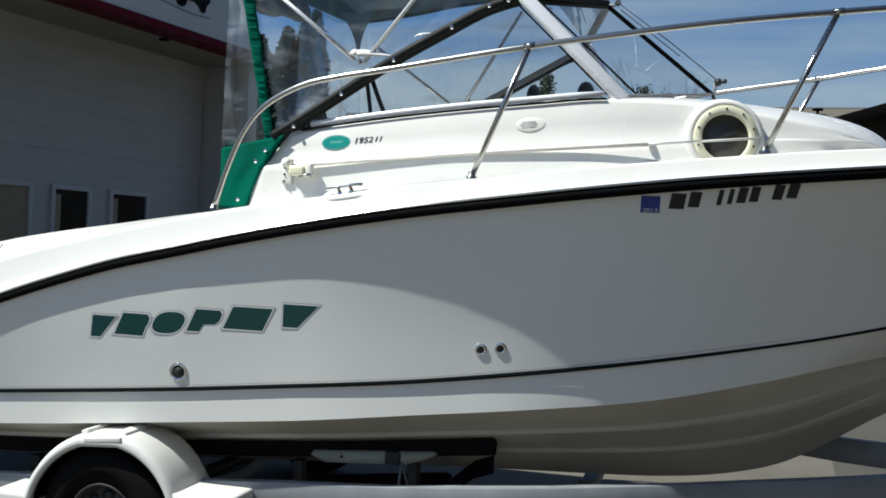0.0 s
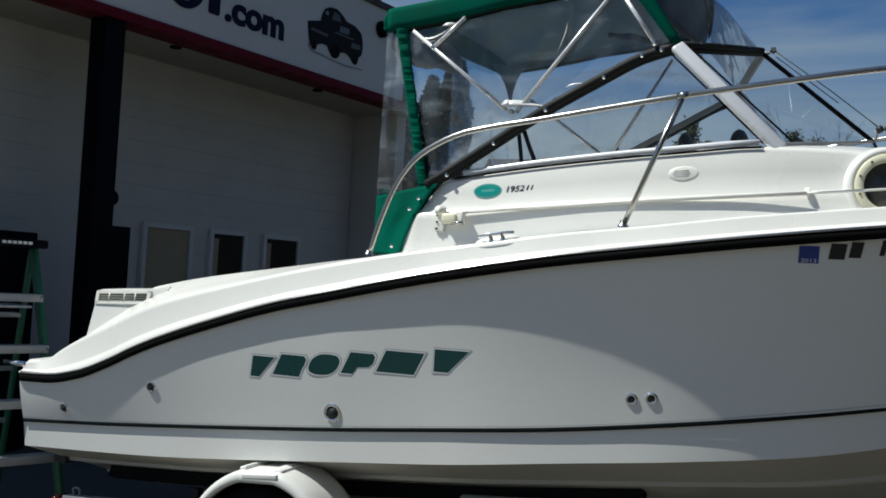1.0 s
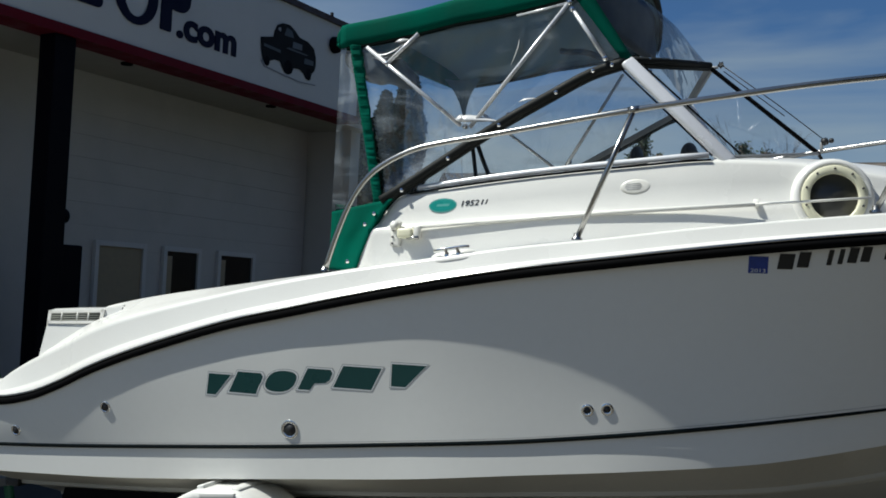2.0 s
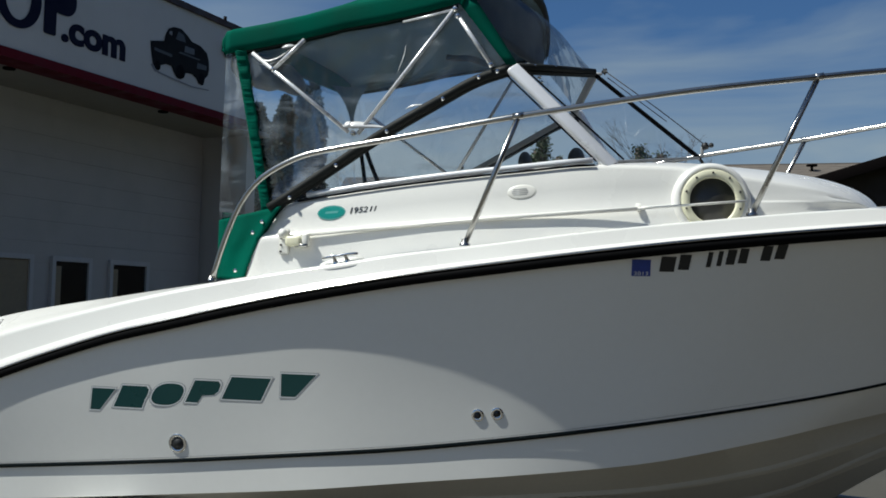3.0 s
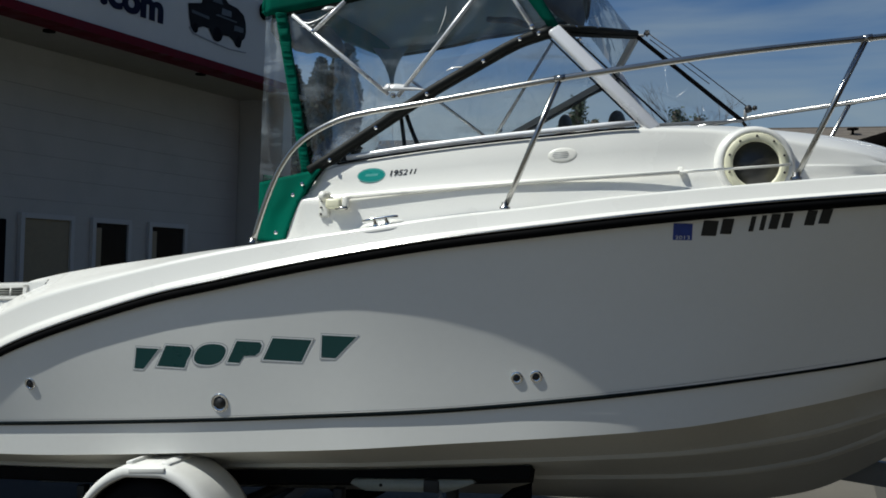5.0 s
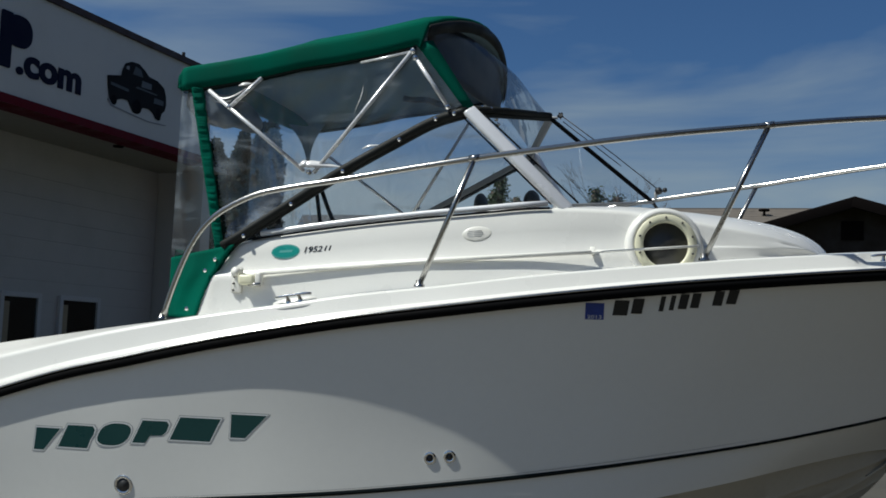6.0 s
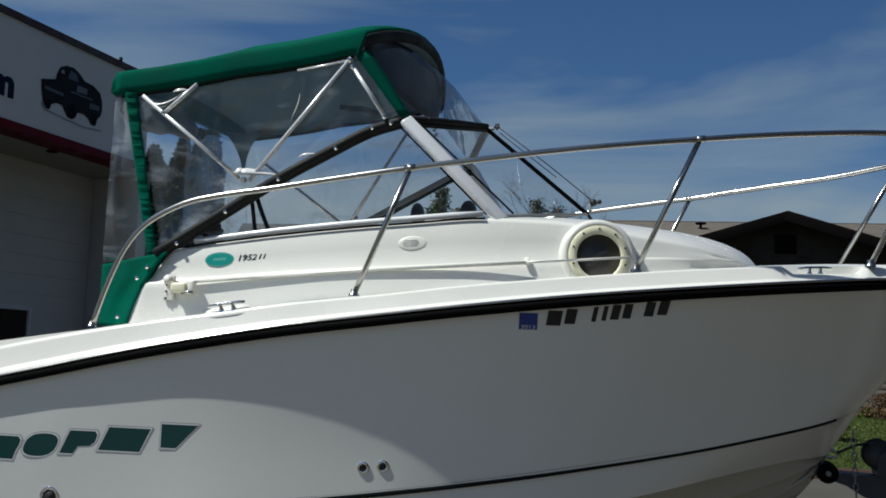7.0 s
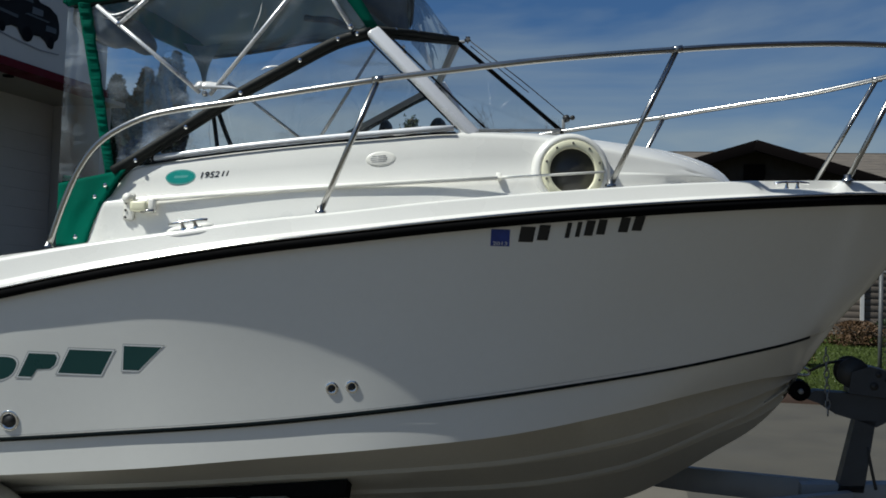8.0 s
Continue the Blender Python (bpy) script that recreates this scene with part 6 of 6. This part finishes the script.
for a0, a1 in ((math.tau * k / 40, math.tau * (k + 1) / 40) for k in range(40)):
    ring.faces.new([ring.verts.new(sm @ Vector((3.14 + ry * math.cos(a), 4.01 + rz * math.sin(a), 0.008))) for ry, rz, a in ((0.26, 0.27, a0), (0.26, 0.27, a1), (0.145, 0.2, a1), (0.145, 0.2, a0))])
bmesh.ops.remove_doubles(ring, verts=ring.verts[:], dist=0.0005)
bmesh.ops.solidify(ring, geom=ring.faces[:], thickness=0.007)
part("sign_ring", ring, NAVY, fascia, "navy ring of the shop name", smooth=False)
# Printed pickup truck, its shadow line and lighter panes.
TRUCK = [(4.86, 4.05), (5.07, 4.1), (5.09, 4.17), (5.13, 4.24), (5.22, 4.28), (5.34, 4.29), (5.44, 4.25), (5.52, 4.2), (5.67, 4.19), (5.79, 4.14), (5.83, 4.06), (5.84, 3.97), (5.82, 3.9), (5.77, 3.86), (5.75, 3.79), (5.67, 3.78), (5.62, 3.83), (5.54, 3.86), (5.44, 3.85), (5.41, 3.79), (5.35, 3.765), (5.29, 3.77), (5.23, 3.83), (5.2, 3.87), (5.11, 3.87), (5.03, 3.84), (5.01, 3.785), (4.96, 3.785), (4.91, 3.83), (4.88, 3.93)]
pick = part("sign_picture", plate_bm(TRUCK, 0.003, sm), SIGNDARK, fascia, "dark print of a pickup truck", smooth=False)
for nm, outline, h, material in (("printed_glass", [(5.40, 4.06), (5.57, 4.07), (5.57, 4.13), (5.41, 4.13)], 0.0045, SIGNMID), ("printed_glass", [(5.14, 4.19), (5.19, 4.185), (5.19, 4.225), (5.15, 4.22)], 0.0045, SIGNGREY), ("printed_glass", [(5.25, 4.16), (5.42, 4.165), (5.38, 4.235), (5.29, 4.25)], 0.0042, SIGNSOFT), ("printed_hood", [(5.3, 4.03), (5.66, 4.03), (5.68, 4.045), (5.34, 4.05)], 0.0045, SIGNSOFT), ("printed_grille", [(5.62, 3.94), (5.79, 3.95), (5.79, 4.0), (5.63, 4.0)], 0.0045, SIGNSOFT), ("printed_panel", [(4.92, 3.97), (5.2, 3.96), (5.2, 3.99), (4.92, 4.0)], 0.0045, SIGNSOFT), ("printed_shadow", [(4.88, 3.815), (4.94, 3.76), (5.26, 3.735), (5.55, 3.72), (5.84, 3.74), (5.86, 3.755), (5.55, 3.735), (5.28, 3.75), (4.97, 3.775), (4.9, 3.83)], 0.002, SIGNGREY)):
    part(nm, plate_bm(outline, h, sm), material, pick, smooth=False)
for cy, cz, ry, rz in ((4.985, 3.83, 0.042, 0.05), (5.345, 3.84, 0.07, 0.075), (5.715, 3.84, 0.045, 0.065)):
    part("printed_wheel", plate_bm([(cy + ry * math.cos(a), cz + rz * math.sin(a)) for a in (math.tau * k / 24 for k in range(24))], 0.004, sm), BLACKMETAL, pick, smooth=False)
part("fascia_lamp", turned([(0.0, 0.1), (0.06, 0.09), (0.09, 0.05), (0.095, 0.0)], sm @ Matrix.Translation((6.17, 4.27, 0)), 20), BLACKMETAL, fascia, "black round fascia lamp")
part("roof_pipe", cyl_bm(0.02, 0.1, Matrix.Translation((-0.1, 6.25, 4.62)), 10), BLACKMETAL, shop)

# ---- stepladder ----
def stepladder(m):
    lad = thing("stepladder", "green fibreglass stepladder with aluminium treads behind the boat", "ladder", m=m)
    wide = lambda z: 0.325 - 0.095 * z
    back = lambda z: 0.2 * z
    for s in (-1, 1):
        part("rail", beam_mesh([(s * wide(0), 0, 0), (s * wide(1.68), back(1.68), 1.68)], 0.028, 0.075, GREEN_FG), GREEN_FG, lad)
        part("rear_rail", beam_mesh([(s * 0.29, 0.95, 0), (s * 0.17, 0.37, 1.66)], 0.025, 0.045, GREEN_FG), GREEN_FG, lad)
    for z in (0.21, 0.51, 0.815, 1.12, 1.41):
        tread = part("tread", box_bm((2 * wide(z) + 0.02, 0.085, 0.012), (0, back(z), z), 0.003), TREAD, lad)
        part("tread_lip", box_bm((2 * wide(z) + 0.02, 0.008, 0.045), (0, back(z) - 0.046, z - 0.018), 0.002), TREAD, tread)
        for s in (-1, 1):
            part("rivet", cyl_bm(0.008, 0.006, Matrix.Translation((s * wide(z), back(z) - 0.052, z - 0.015)) @ Matrix.Rotation(math.pi / 2, 4, "X"), 8), STEEL, tread)
    for z in (0.35, 0.62, 0.95, 1.28):
        part("rear_bar", box_bm((0.56 - 0.14 * z, 0.02, 0.03), (0, 0.95 - 0.35 * z, z), 0.004), TREAD, lad)
    part("paint_shelf", box_bm((0.32, 0.26, 0.015), (-0.05, 0.30, 1.345), 0.004), TREAD, lad)
    cap = part("top_cap", box_bm((0.42, 0.20, 0.05), (0.0, 0.33, 1.705), 0.015), BLACKMETAL, lad)
    for k in range(6):
        part("cap_print", box_bm((0.022, 0.003, 0.016), (-0.05 + k * 0.03, 0.229, 1.708), m=None), PALEDECAL, cap, smooth=False)
    return lad


GREEN_FG = mat("green_fibreglass", (0.01, 0.10, 0.05), rough=0.5, vary=0.12, bump=0.05)


def beam_mesh(pts, w, h, material):
    bm = bmesh.new()
    a, b = Vector(pts[0]), Vector(pts[1])
    d = b - a
    m = face_mat((a + b) / 2, d, (0, 1, 0))
    bmesh.ops.create_cube(bm, size=1, matrix=m @ Matrix.Diagonal((d.length, h, w, 1)))
    bmesh.ops.bevel(bm, geom=bm.edges[:], offset=0.004, segments=1, affect="EDGES")
    return bm


stepladder(Matrix.Translation((-4.63, 0.2, rise(0.2))) @ Matrix.Rotation(radians(70), 4, "Z"))
crate = thing("tool_cabinet", "black tool cabinet standing against the wall", "cabinet", m=Matrix.Translation((-6.9, 1.9, rise(1.9))))
part("body", box_bm((0.5, 0.55, 1.75), (0, 0, 0.875), 0.015), BLACKMETAL, crate)
for k in range(4):
    part("drawer", box_bm((0.02, 0.5, 0.36), (0.255, 0, 0.3 + k * 0.4), 0.006), BLACKMETAL, crate)

# ---- kerb, lawn, path ----
def on_land(x, y, dz=0.0):
    return Vector((x, y, land(y) + dz))


edging = part("edging", loft("edging", [[on_land(x, 9.32, a) + Vector((0, b, 0)) for a, b in ((-0.02, 0), (0.13, 0.005), (0.14, 0.02), (0.14, 0.12), (0.13, 0.14), (-0.02, 0.14))] for x in [-6 + k for k in range(30)]], RUST), RUST, None)
tagged(edging, "low dark timber edging along the lawn", "edging", kind="structure")
lawn = part("lawn", loft("lawn", [[on_land(-6 + k * 0.7, y, 0.1 + 0.02 * noise.noise((k * 0.4, y * 0.5, 0))) for y in [9.44 + 0.62 * j for j in range(18)]] for k in range(42)], EARTH), EARTH, None)
tagged(lawn, "green mown lawn", "lawn", kind="structure")
gv, gf = [], []
rnd = random.Random(5)
for i in range(26000):
    y = 9.5 + 10.0 * rnd.random() ** 1.5
    x = 0.5 + (5.5 + 0.35 * (y - 9.4)) * rnd.random()
    h, a = 0.014 + 0.022 * rnd.random(), rnd.random() * math.tau
    w = 0.008 + 0.0008 * (y - 9)
    p = on_land(x, y, 0.10)
    d = Vector((math.cos(a), math.sin(a), 0))
    lean = Vector((rnd.uniform(-0.5, 0.5), rnd.uniform(-0.5, 0.5), 1)) * h
    k = len(gv)
    gv += [p - d * w, p + d * w, p + lean]
    gf.append((k, k + 1, k + 2))
turf = part("grass", obj("grass", gv, gf, GRASS, False), GRASS, None)
tagged(turf, "short green grass blades on the lawn", "grass", kind="stuff")
pathway = part("pavement", loft("pavement", [[on_land(x, y, 0.125) for y in (19.9, 21.6)] for x in (-6, 0, 8, 24)], CONCRETE), CONCRETE, None)
tagged(pathway, "pale concrete path before the house", "pavement", kind="structure")
# Unseen viewer's side is added dark to dim bounce light on the bow.
apron = part("pavement", loft("pavement", [[on_land(x, y, 0.006) for y in (-16.0, -8.0, -3.0, 2.0, 9.3)] for x in (0.4, 3.0, 8.4)], CONCRETE), CONCRETE, None)
tagged(apron, "dark concrete slab, its unseen side added to dim light on the bow", "pavement", kind="structure")

# Dark strip laid over the yard to paint the shop's shade.
shade_strip = part("pavement", loft("pavement", [[on_land(x, y, 0.005) for y in (-6.0, 0.0, 4.0, 9.2)] for x in (-14.0, -8.0, -4.35)], SHADED_ASPHALT), SHADED_ASPHALT, None)
tagged(shade_strip, "dark strip painting the shop's shade on the asphalt", "pavement", kind="structure")

# ---- house behind the lawn ----
HY = 21.9
house = thing("house", "single-storey house with brown gable, grey roof and tan siding", "house", m=Matrix.Translation((0, HY, land(HY))))
hz = lambda z: z - land(HY)


def hbox(name, x0, x1, y0, y1, z0, z1, material, parent, label="", bevel=0.0):
    return part(name, box_bm((x1 - x0, y1 - y0, hz(z1) - hz(z0)), ((x0 + x1) / 2, (y0 + y1) / 2, (hz(z0) + hz(z1)) / 2), bevel), material, parent, label, smooth=False)


hbox("wall", -7.0, 16.0, 0.6, 8.0, 0.4, 4.0, BROWNWALL, house, "brown house wall")
for i in range(13):
    z = 0.85 + i * 0.15
    for x0, x1 in ((4.6, 5.86), (5.92, 6.5)):
        part("siding_board", box_bm((x1 - x0, 0.05, 0.146), ((x0 + x1) / 2, -0.004, hz(z + 0.075)), 0.003, 1), TANSIDING, house)
hbox("porch_wall", 4.6, 6.5, 0.03, 0.6, 0.7, 2.85, BROWNWALL, house)
for x in (5.25, 5.89, 6.52):
    hbox("corner_board", x - 0.045, x + 0.045, -0.05, 0.02, 0.75, 2.9, TANSIDING, house, bevel=0.008)
hbox("downpipe", 5.2, 5.28, -0.12, -0.05, 0.75, 2.4, WINFRAME, house, "pale downpipe")
hbox("doorway", 6.6, 7.6, 0.5, 0.62, 0.75, 2.9, DARKGLASS, house, "dark doorway")
hbox("window", 2.2, 3.6, 0.54, 0.62, 1.8, 3.0, DARKGLASS, house, "dark window")
# Front gable.
gx0, gx1, px, pz, ez = -0.4, 6.1, 2.8, 5.2, 4.22
part("gable_wall", plate_bm([(gx0 + 0.2, hz(1.0)), (gx1 - 0.2, hz(1.0)), (gx1 - 0.2, hz(ez)), (px, hz(pz - 0.1)), (gx0 + 0.2, hz(ez))], 0.1, face_mat((0, 0.46, 0), (1, 0, 0), (0, 0, 1))), BROWNWALL, house, "brown gable wall", smooth=False)
part("gable_vent", box_bm((0.5, 0.06, 0.45), (px, 0.35, hz(4.55)), 0.01), BROWNTRIM, house)
for x0, x1, z0, z1 in ((gx0 - 0.3, px, ez - 0.1, pz), (px, gx1 + 0.4, pz, ez - 0.13)):
    a, b = Vector((x0, 0, hz(z0))), Vector((x1, 0, hz(z1)))
    d = b - a
    part("barge_board", box_bm((d.length + 0.09, 0.06, 0.26), (0, 0, 0), 0.01, m=face_mat((a + b) / 2 + Vector((0, -0.13 - (0.004 if x0 == px else 0), -0.03)), d, (0, 1, 0))), BROWNTRIM, house)
    part("gable_roof", box_bm((d.length + 0.05, 5.0, 0.07), (0, 0, 0), 0.01, m=face_mat((a + b) / 2 + Vector((0, 2.4, 0.04)), d, (0, 1, 0))), ROOFING, house, "dark gable roof")
# Main roof slope with courses.
for i in range(12):
    m = Matrix.Translation((4.5, 0.72 + i * 0.33, hz(4.335 + i * 0.111))) @ Matrix.Rotation(math.atan(1 / 3) - 0.008, 4, "X")
    part("roof_course", box_bm((23.6, 0.40, 0.03), m=m), ROOFING, house, smooth=False)
part("ridge_cap", box_bm((23.7, 0.22, 0.05), (4.5, 4.62, hz(5.63)), 0.01), ROOFING, house, smooth=False)
part("back_roof", box_bm((23.6, 4.4, 0.05), m=Matrix.Translation((4.5, 6.75, hz(4.95))) @ Matrix.Rotation(-math.atan(1 / 3), 4, "X")), ROOFING, house, smooth=False)
hbox("eave_board", 5.9, 16.3, 0.45, 0.55, 4.06, 4.26, BROWNTRIM, house, "brown eave board")
hbox("eave_board", -7.3, -0.4, 0.45, 0.55, 4.06, 4.26, BROWNTRIM, house, "brown eave board")
stack = part("roof_pipe", cyl_bm(0.035, 0.34, Matrix.Translation((0.9, 3.6, hz(5.30))), 12), BROWNTRIM, house, "thin vent pipe with a flat cap")
part("pipe_cap", cyl_bm(0.15, 0.05, Matrix.Translation((0.9, 3.6, hz(5.47))), 16, bevel=0.015), BROWNTRIM, stack)

# ---- chain-link fence ----
fence = thing("chain_link_fence", "galvanised chain-link fence with a top rail", "fence", m=Matrix.Translation((0, 10.6, land(10.6))))
for x in (3.17, 5.7, 8.2):
    part("fence_post", cyl_bm(0.028, 1.62, Matrix.Translation((x, 0, 0.81)), 12), FENCEWIRE, fence)
part("top_rail", cyl_bm(0.021, 5.4, Matrix.Translation((5.85, 0, 1.6)) @ Matrix.Rotation(math.pi / 2, 4, "Y"), 12), FENCEWIRE, fence)
wv, wf = [], []
for k in range(150):
    for sgn in (1, -1):
        x0 = 1.8 + k * 0.055
        p, q = Vector((x0, 0.0, 0.05)), Vector((x0 + sgn * 1.5, 0.0, 1.58))
        ta, tb = 0.0, 1.0
        if sgn > 0:
            ta = max(0, (3.17 - x0) / 1.5)
        else:
            tb = min(1, (x0 - 3.17) / 1.5)
        if ta < tb and x0 < 8.2 and tb > 0:
            a, b = p.lerp(q, ta), p.lerp(q, tb)
            n = Vector((0.0016, 0, 0.0016 * -sgn))
            i0 = len(wv)
            wv += [a - n, a + n, b + n, b - n]
            wf.append((i0, i0 + 1, i0 + 2, i0 + 3))
part("mesh", obj("mesh", wv, wf, FENCEWIRE, False), FENCEWIRE, fence, "woven wire mesh")

# Unseen walls behind and beside the viewer, added to block sky light on the bow.
for nm, size, at in (("wall_south", (6.2, 0.3, 8.5), (5.5, -9.5, 3.8)), ("wall_east", (0.3, 22.0, 9.0), (8.6, -3.0, 4.0))):
    w = part(nm, box_bm(size, at, 0.02), TANSIDING if nm == "wall_south" else BROWNWALL, None, smooth=False)
    tagged(w, "unseen plain wall added to block sky light", "wall", kind="structure")

# ---- bushes and trees ----
def leaves(name, spots, size, material, parent, rnd, label="", aspect=0.5):
    v, f = [], []
    for p in spots:
        a, b = rnd.random() * math.tau, rnd.uniform(-1.0, 1.0)
        d = Vector((math.cos(a) * math.cos(b), math.sin(a) * math.cos(b), math.sin(b)))
        w = d.orthogonal().normalized()
        w = (Matrix.Rotation(rnd.random() * math.tau, 3, d) @ w) * size * aspect
        s = size * rnd.uniform(0.6, 1.3)
        i = len(v)
        v += [p - d * s, p + w, p + d * s, p - w]
        f.append((i, i + 1, i + 2, i + 3))
    return part(name, obj(name, v, f, material, False), material, parent, label)


def bush(m, r, h, material, label, seed, n=2600, size=0.035):
    rnd = random.Random(seed)
    b = thing("bush", label, "bush", m=m)
    spots = []
    for _ in range(n):
        a, q = rnd.random() * math.tau, rnd.random() ** 0.5
        z = rnd.random()
        lump = 0.8 + 0.35 * noise.noise((math.cos(a) * 1.5 + seed, math.sin(a) * 1.5, z * 2))
        rr = r * q * lump * math.sin(math.pi * min(0.98, 0.25 + 0.72 * z)) ** 0.6
        spots.append(Vector((rr * math.cos(a), rr * math.sin(a), h * z)))
    leaves("foliage", spots, size, material, b, rnd)
    for k in range(9):
        a = k * 0.7
        part("branch", tube("branch", [Vector((0, 0, 0)), Vector((0.3 * r * math.cos(a), 0.3 * r * math.sin(a), h * 0.5)), Vector((0.7 * r * math.cos(a), 0.7 * r * math.sin(a), h * 0.85))], 0.012, BARK, 6), BARK, b)
    return b


DRYLEAF = mat("dry_brown_leaf", (0.085, 0.045, 0.018), rough=0.8, vary=0.35, scale=4, bump=0.0)
YELLOWLEAF = mat("yellow_green_leaf", (0.16, 0.12, 0.025), rough=0.7, vary=0.35, scale=4, bump=0.0)
bush(Matrix.Translation(on_land(3.98, 11.2, 0.08)), 0.58, 0.58, REDLEAF, "rounded dark red-brown shrub", 3, 3400, 0.03)
bush(Matrix.Translation(on_land(4.25, 17.4, 0.06)), 0.75, 0.5, DRYLEAF, "low dry brown shrub on the lawn", 7, 2600, 0.035)
bush(Matrix.Translation(on_land(2.4, 12.9, 0.08)), 0.42, 0.72, YELLOWLEAF, "low yellow-green shrub beside the lawn", 8, 900, 0.035)
bush(Matrix.Translation(on_land(5.6, 21.2, 0.1)), 0.35, 0.3, LEAF, "small green plant at the house wall", 9, 700, 0.04)
bush(Matrix.Translation(on_land(6.5, 21.2, 0.1)), 0.4, 0.22, LEAF, "small green plant at the house wall", 10, 700, 0.04)


def conifer(m, h, r, seed, label="dark green conifer behind the yard"):
    rnd = random.Random(seed)
    t = thing("conifer", label, "tree", "far trees", m)
    part("trunk", tube("trunk", [Vector((0, 0, h * k / 8)) for k in range(9)], 0.16, BARK, 8), BARK, t)
    spots = []
    for k in range(int(h * 9)):
        z = h * (0.12 + 0.88 * (k + rnd.random()) / (h * 9))
        reach = r * (1 - z / h) ** 0.8 * rnd.uniform(0.5, 1.15) + 0.1
        a = rnd.random() * math.tau
        tip = Vector((reach * math.cos(a), reach * math.sin(a), z - reach * 0.25))
        for s in range(60):
            q = rnd.random()
            spots.append(Vector((0, 0, z)).lerp(tip, q) + Vector((rnd.gauss(0, 0.14), rnd.gauss(0, 0.14), rnd.gauss(0, 0.12))))
    leaves("crown", spots, 0.09, LEAF, t, rnd, aspect=0.4)
    return t


def bare_tree(m, h, seed, leafy=0.0):
    rnd = random.Random(seed)
    t = thing("bare_tree", "leafless grey-brown tree behind the houses", "tree", "far trees", m)
    segs = []

    def grow(p, d, ln, r, depth):
        q = p + d * ln
        segs.append((p, q, r))
        if depth == 0:
            return
        for _ in range(rnd.choice((2, 3, 3, 4))):
            nd = (d + Vector((rnd.gauss(0, 0.42), rnd.gauss(0, 0.42), rnd.gauss(0.12, 0.2)))).normalized()
            grow(q, nd, ln * rnd.uniform(0.6, 0.85), r * 0.55, depth - 1)

    grow(Vector((0, 0, 0)), Vector((0, 0, 1)), h * 0.24, h * 0.016, 6)
    v, f = [], []
    for p, q, r in segs:
        d = (q - p).normalized()
        a = d.orthogonal().normalized()
        b = d.cross(a)
        i = len(v)
        for c, rr in ((p, r), (q, r * 0.7)):
            v += [c + a * rr, c + (b * 0.87 - a * 0.5) * rr, c + (-b * 0.87 - a * 0.5) * rr]
        f += [(i, i + 1, i + 4, i + 3), (i + 1, i + 2, i + 5, i + 4), (i + 2, i, i + 3, i + 5)]
    part("limbs", obj("limbs", v, f, BARK, False), BARK, t)
    if leafy:
        spots = [q + Vector((rnd.gauss(0, 0.2), rnd.gauss(0, 0.2), rnd.gauss(0, 0.2))) for p, q, r in segs for _ in range(int(6 * leafy)) if r < h * 0.006]
        leaves("twigs", spots, 0.1, LEAF, t, rnd)
    return t


DARKLEAF = mat("dark_evergreen", (0.010, 0.017, 0.012), rough=0.8, vary=0.35, scale=2, bump=0.0, spec=0.15)
SLATE = mat("slate_roof", (0.055, 0.06, 0.07), rough=0.85, vary=0.2, scale=4, fine=40, bump=0.3)


def arborvitae(m, h, r, seed, spire=False):
    rnd = random.Random(seed)
    t = thing("arborvitae", "dense dark columnar evergreen beyond the shop", "tree", "evergreen row", m)
    part("trunk", tube("trunk", [Vector((0, 0, 0)), Vector((0, 0, h * 0.6))], 0.12, BARK, 8), BARK, t)
    spots = []
    for _ in range(11000):
        z = rnd.random()
        a = rnd.random() * math.tau
        shape = 1.25 * (1 - z) ** 0.75 + 0.03 if spire else 1 - max(0, (z - 0.78) / 0.22) ** 1.8
        rr = r * (0.35 + 0.65 * rnd.random() ** 0.6) * shape * (0.85 + 0.4 * noise.noise((math.cos(a) * 2 + seed, math.sin(a) * 2, z * 11)))
        spots.append(Vector((rr * math.cos(a), rr * math.sin(a), 0.1 + h * z)))
    leaves("crown", spots, 0.16, DARKLEAF, t, rnd, aspect=0.55)
    return t


for x, h, r, sd, spire in ((-15.98, 6.8, 1.3, 1, True), (-15.45, 6.15, 1.3, 2, True), (-14.97, 7.0, 1.25, 3, True), (-14.38, 7.3, 0.40, 4, False), (-14.02, 7.5, 0.42, 5, False)):
    arborvitae(Matrix.Translation(on_land(x, 26.0)), h, r, sd, spire)

conifer(Matrix.Translation(on_land(-9.6, 40, 0)), 7.95, 0.95, 21)
conifer(Matrix.Translation(on_land(-10.0, 40.5, 0)), 7.4, 2.4, 22)
conifer(Matrix.Translation(on_land(-9.1, 41, 0)), 7.2, 2.2, 25)
conifer(Matrix.Translation(on_land(-5.5, 40, 0)), 7.35, 1.5, 23)
conifer(Matrix.Translation(on_land(-4.65, 40.5, 0)), 7.15, 1.3, 24)
bare_tree(Matrix.Translation(on_land(-3.65, 40, 0)), 9.7, 31)
bare_tree(Matrix.Translation(on_land(-3.1, 41, 0)), 8.3, 32)
# A low roof seen past the cockpit.
far = thing("far_house", "low grey house roof far behind the yard", "house", m=Matrix.Translation((-15.5, 40, land(40))))
part("wall", box_bm((7.0, 6, 5.2), (0, 3, 2.6)), BROWNWALL, far)
part("roof", plate_bm([(-3.8, 5.1), (3.8, 5.1), (3.2, 6.25), (-3.2, 6.25)], 6.5, face_mat((0, 6.2, 0), (1, 0, 0), (0, 0, 1))), SLATE, far)
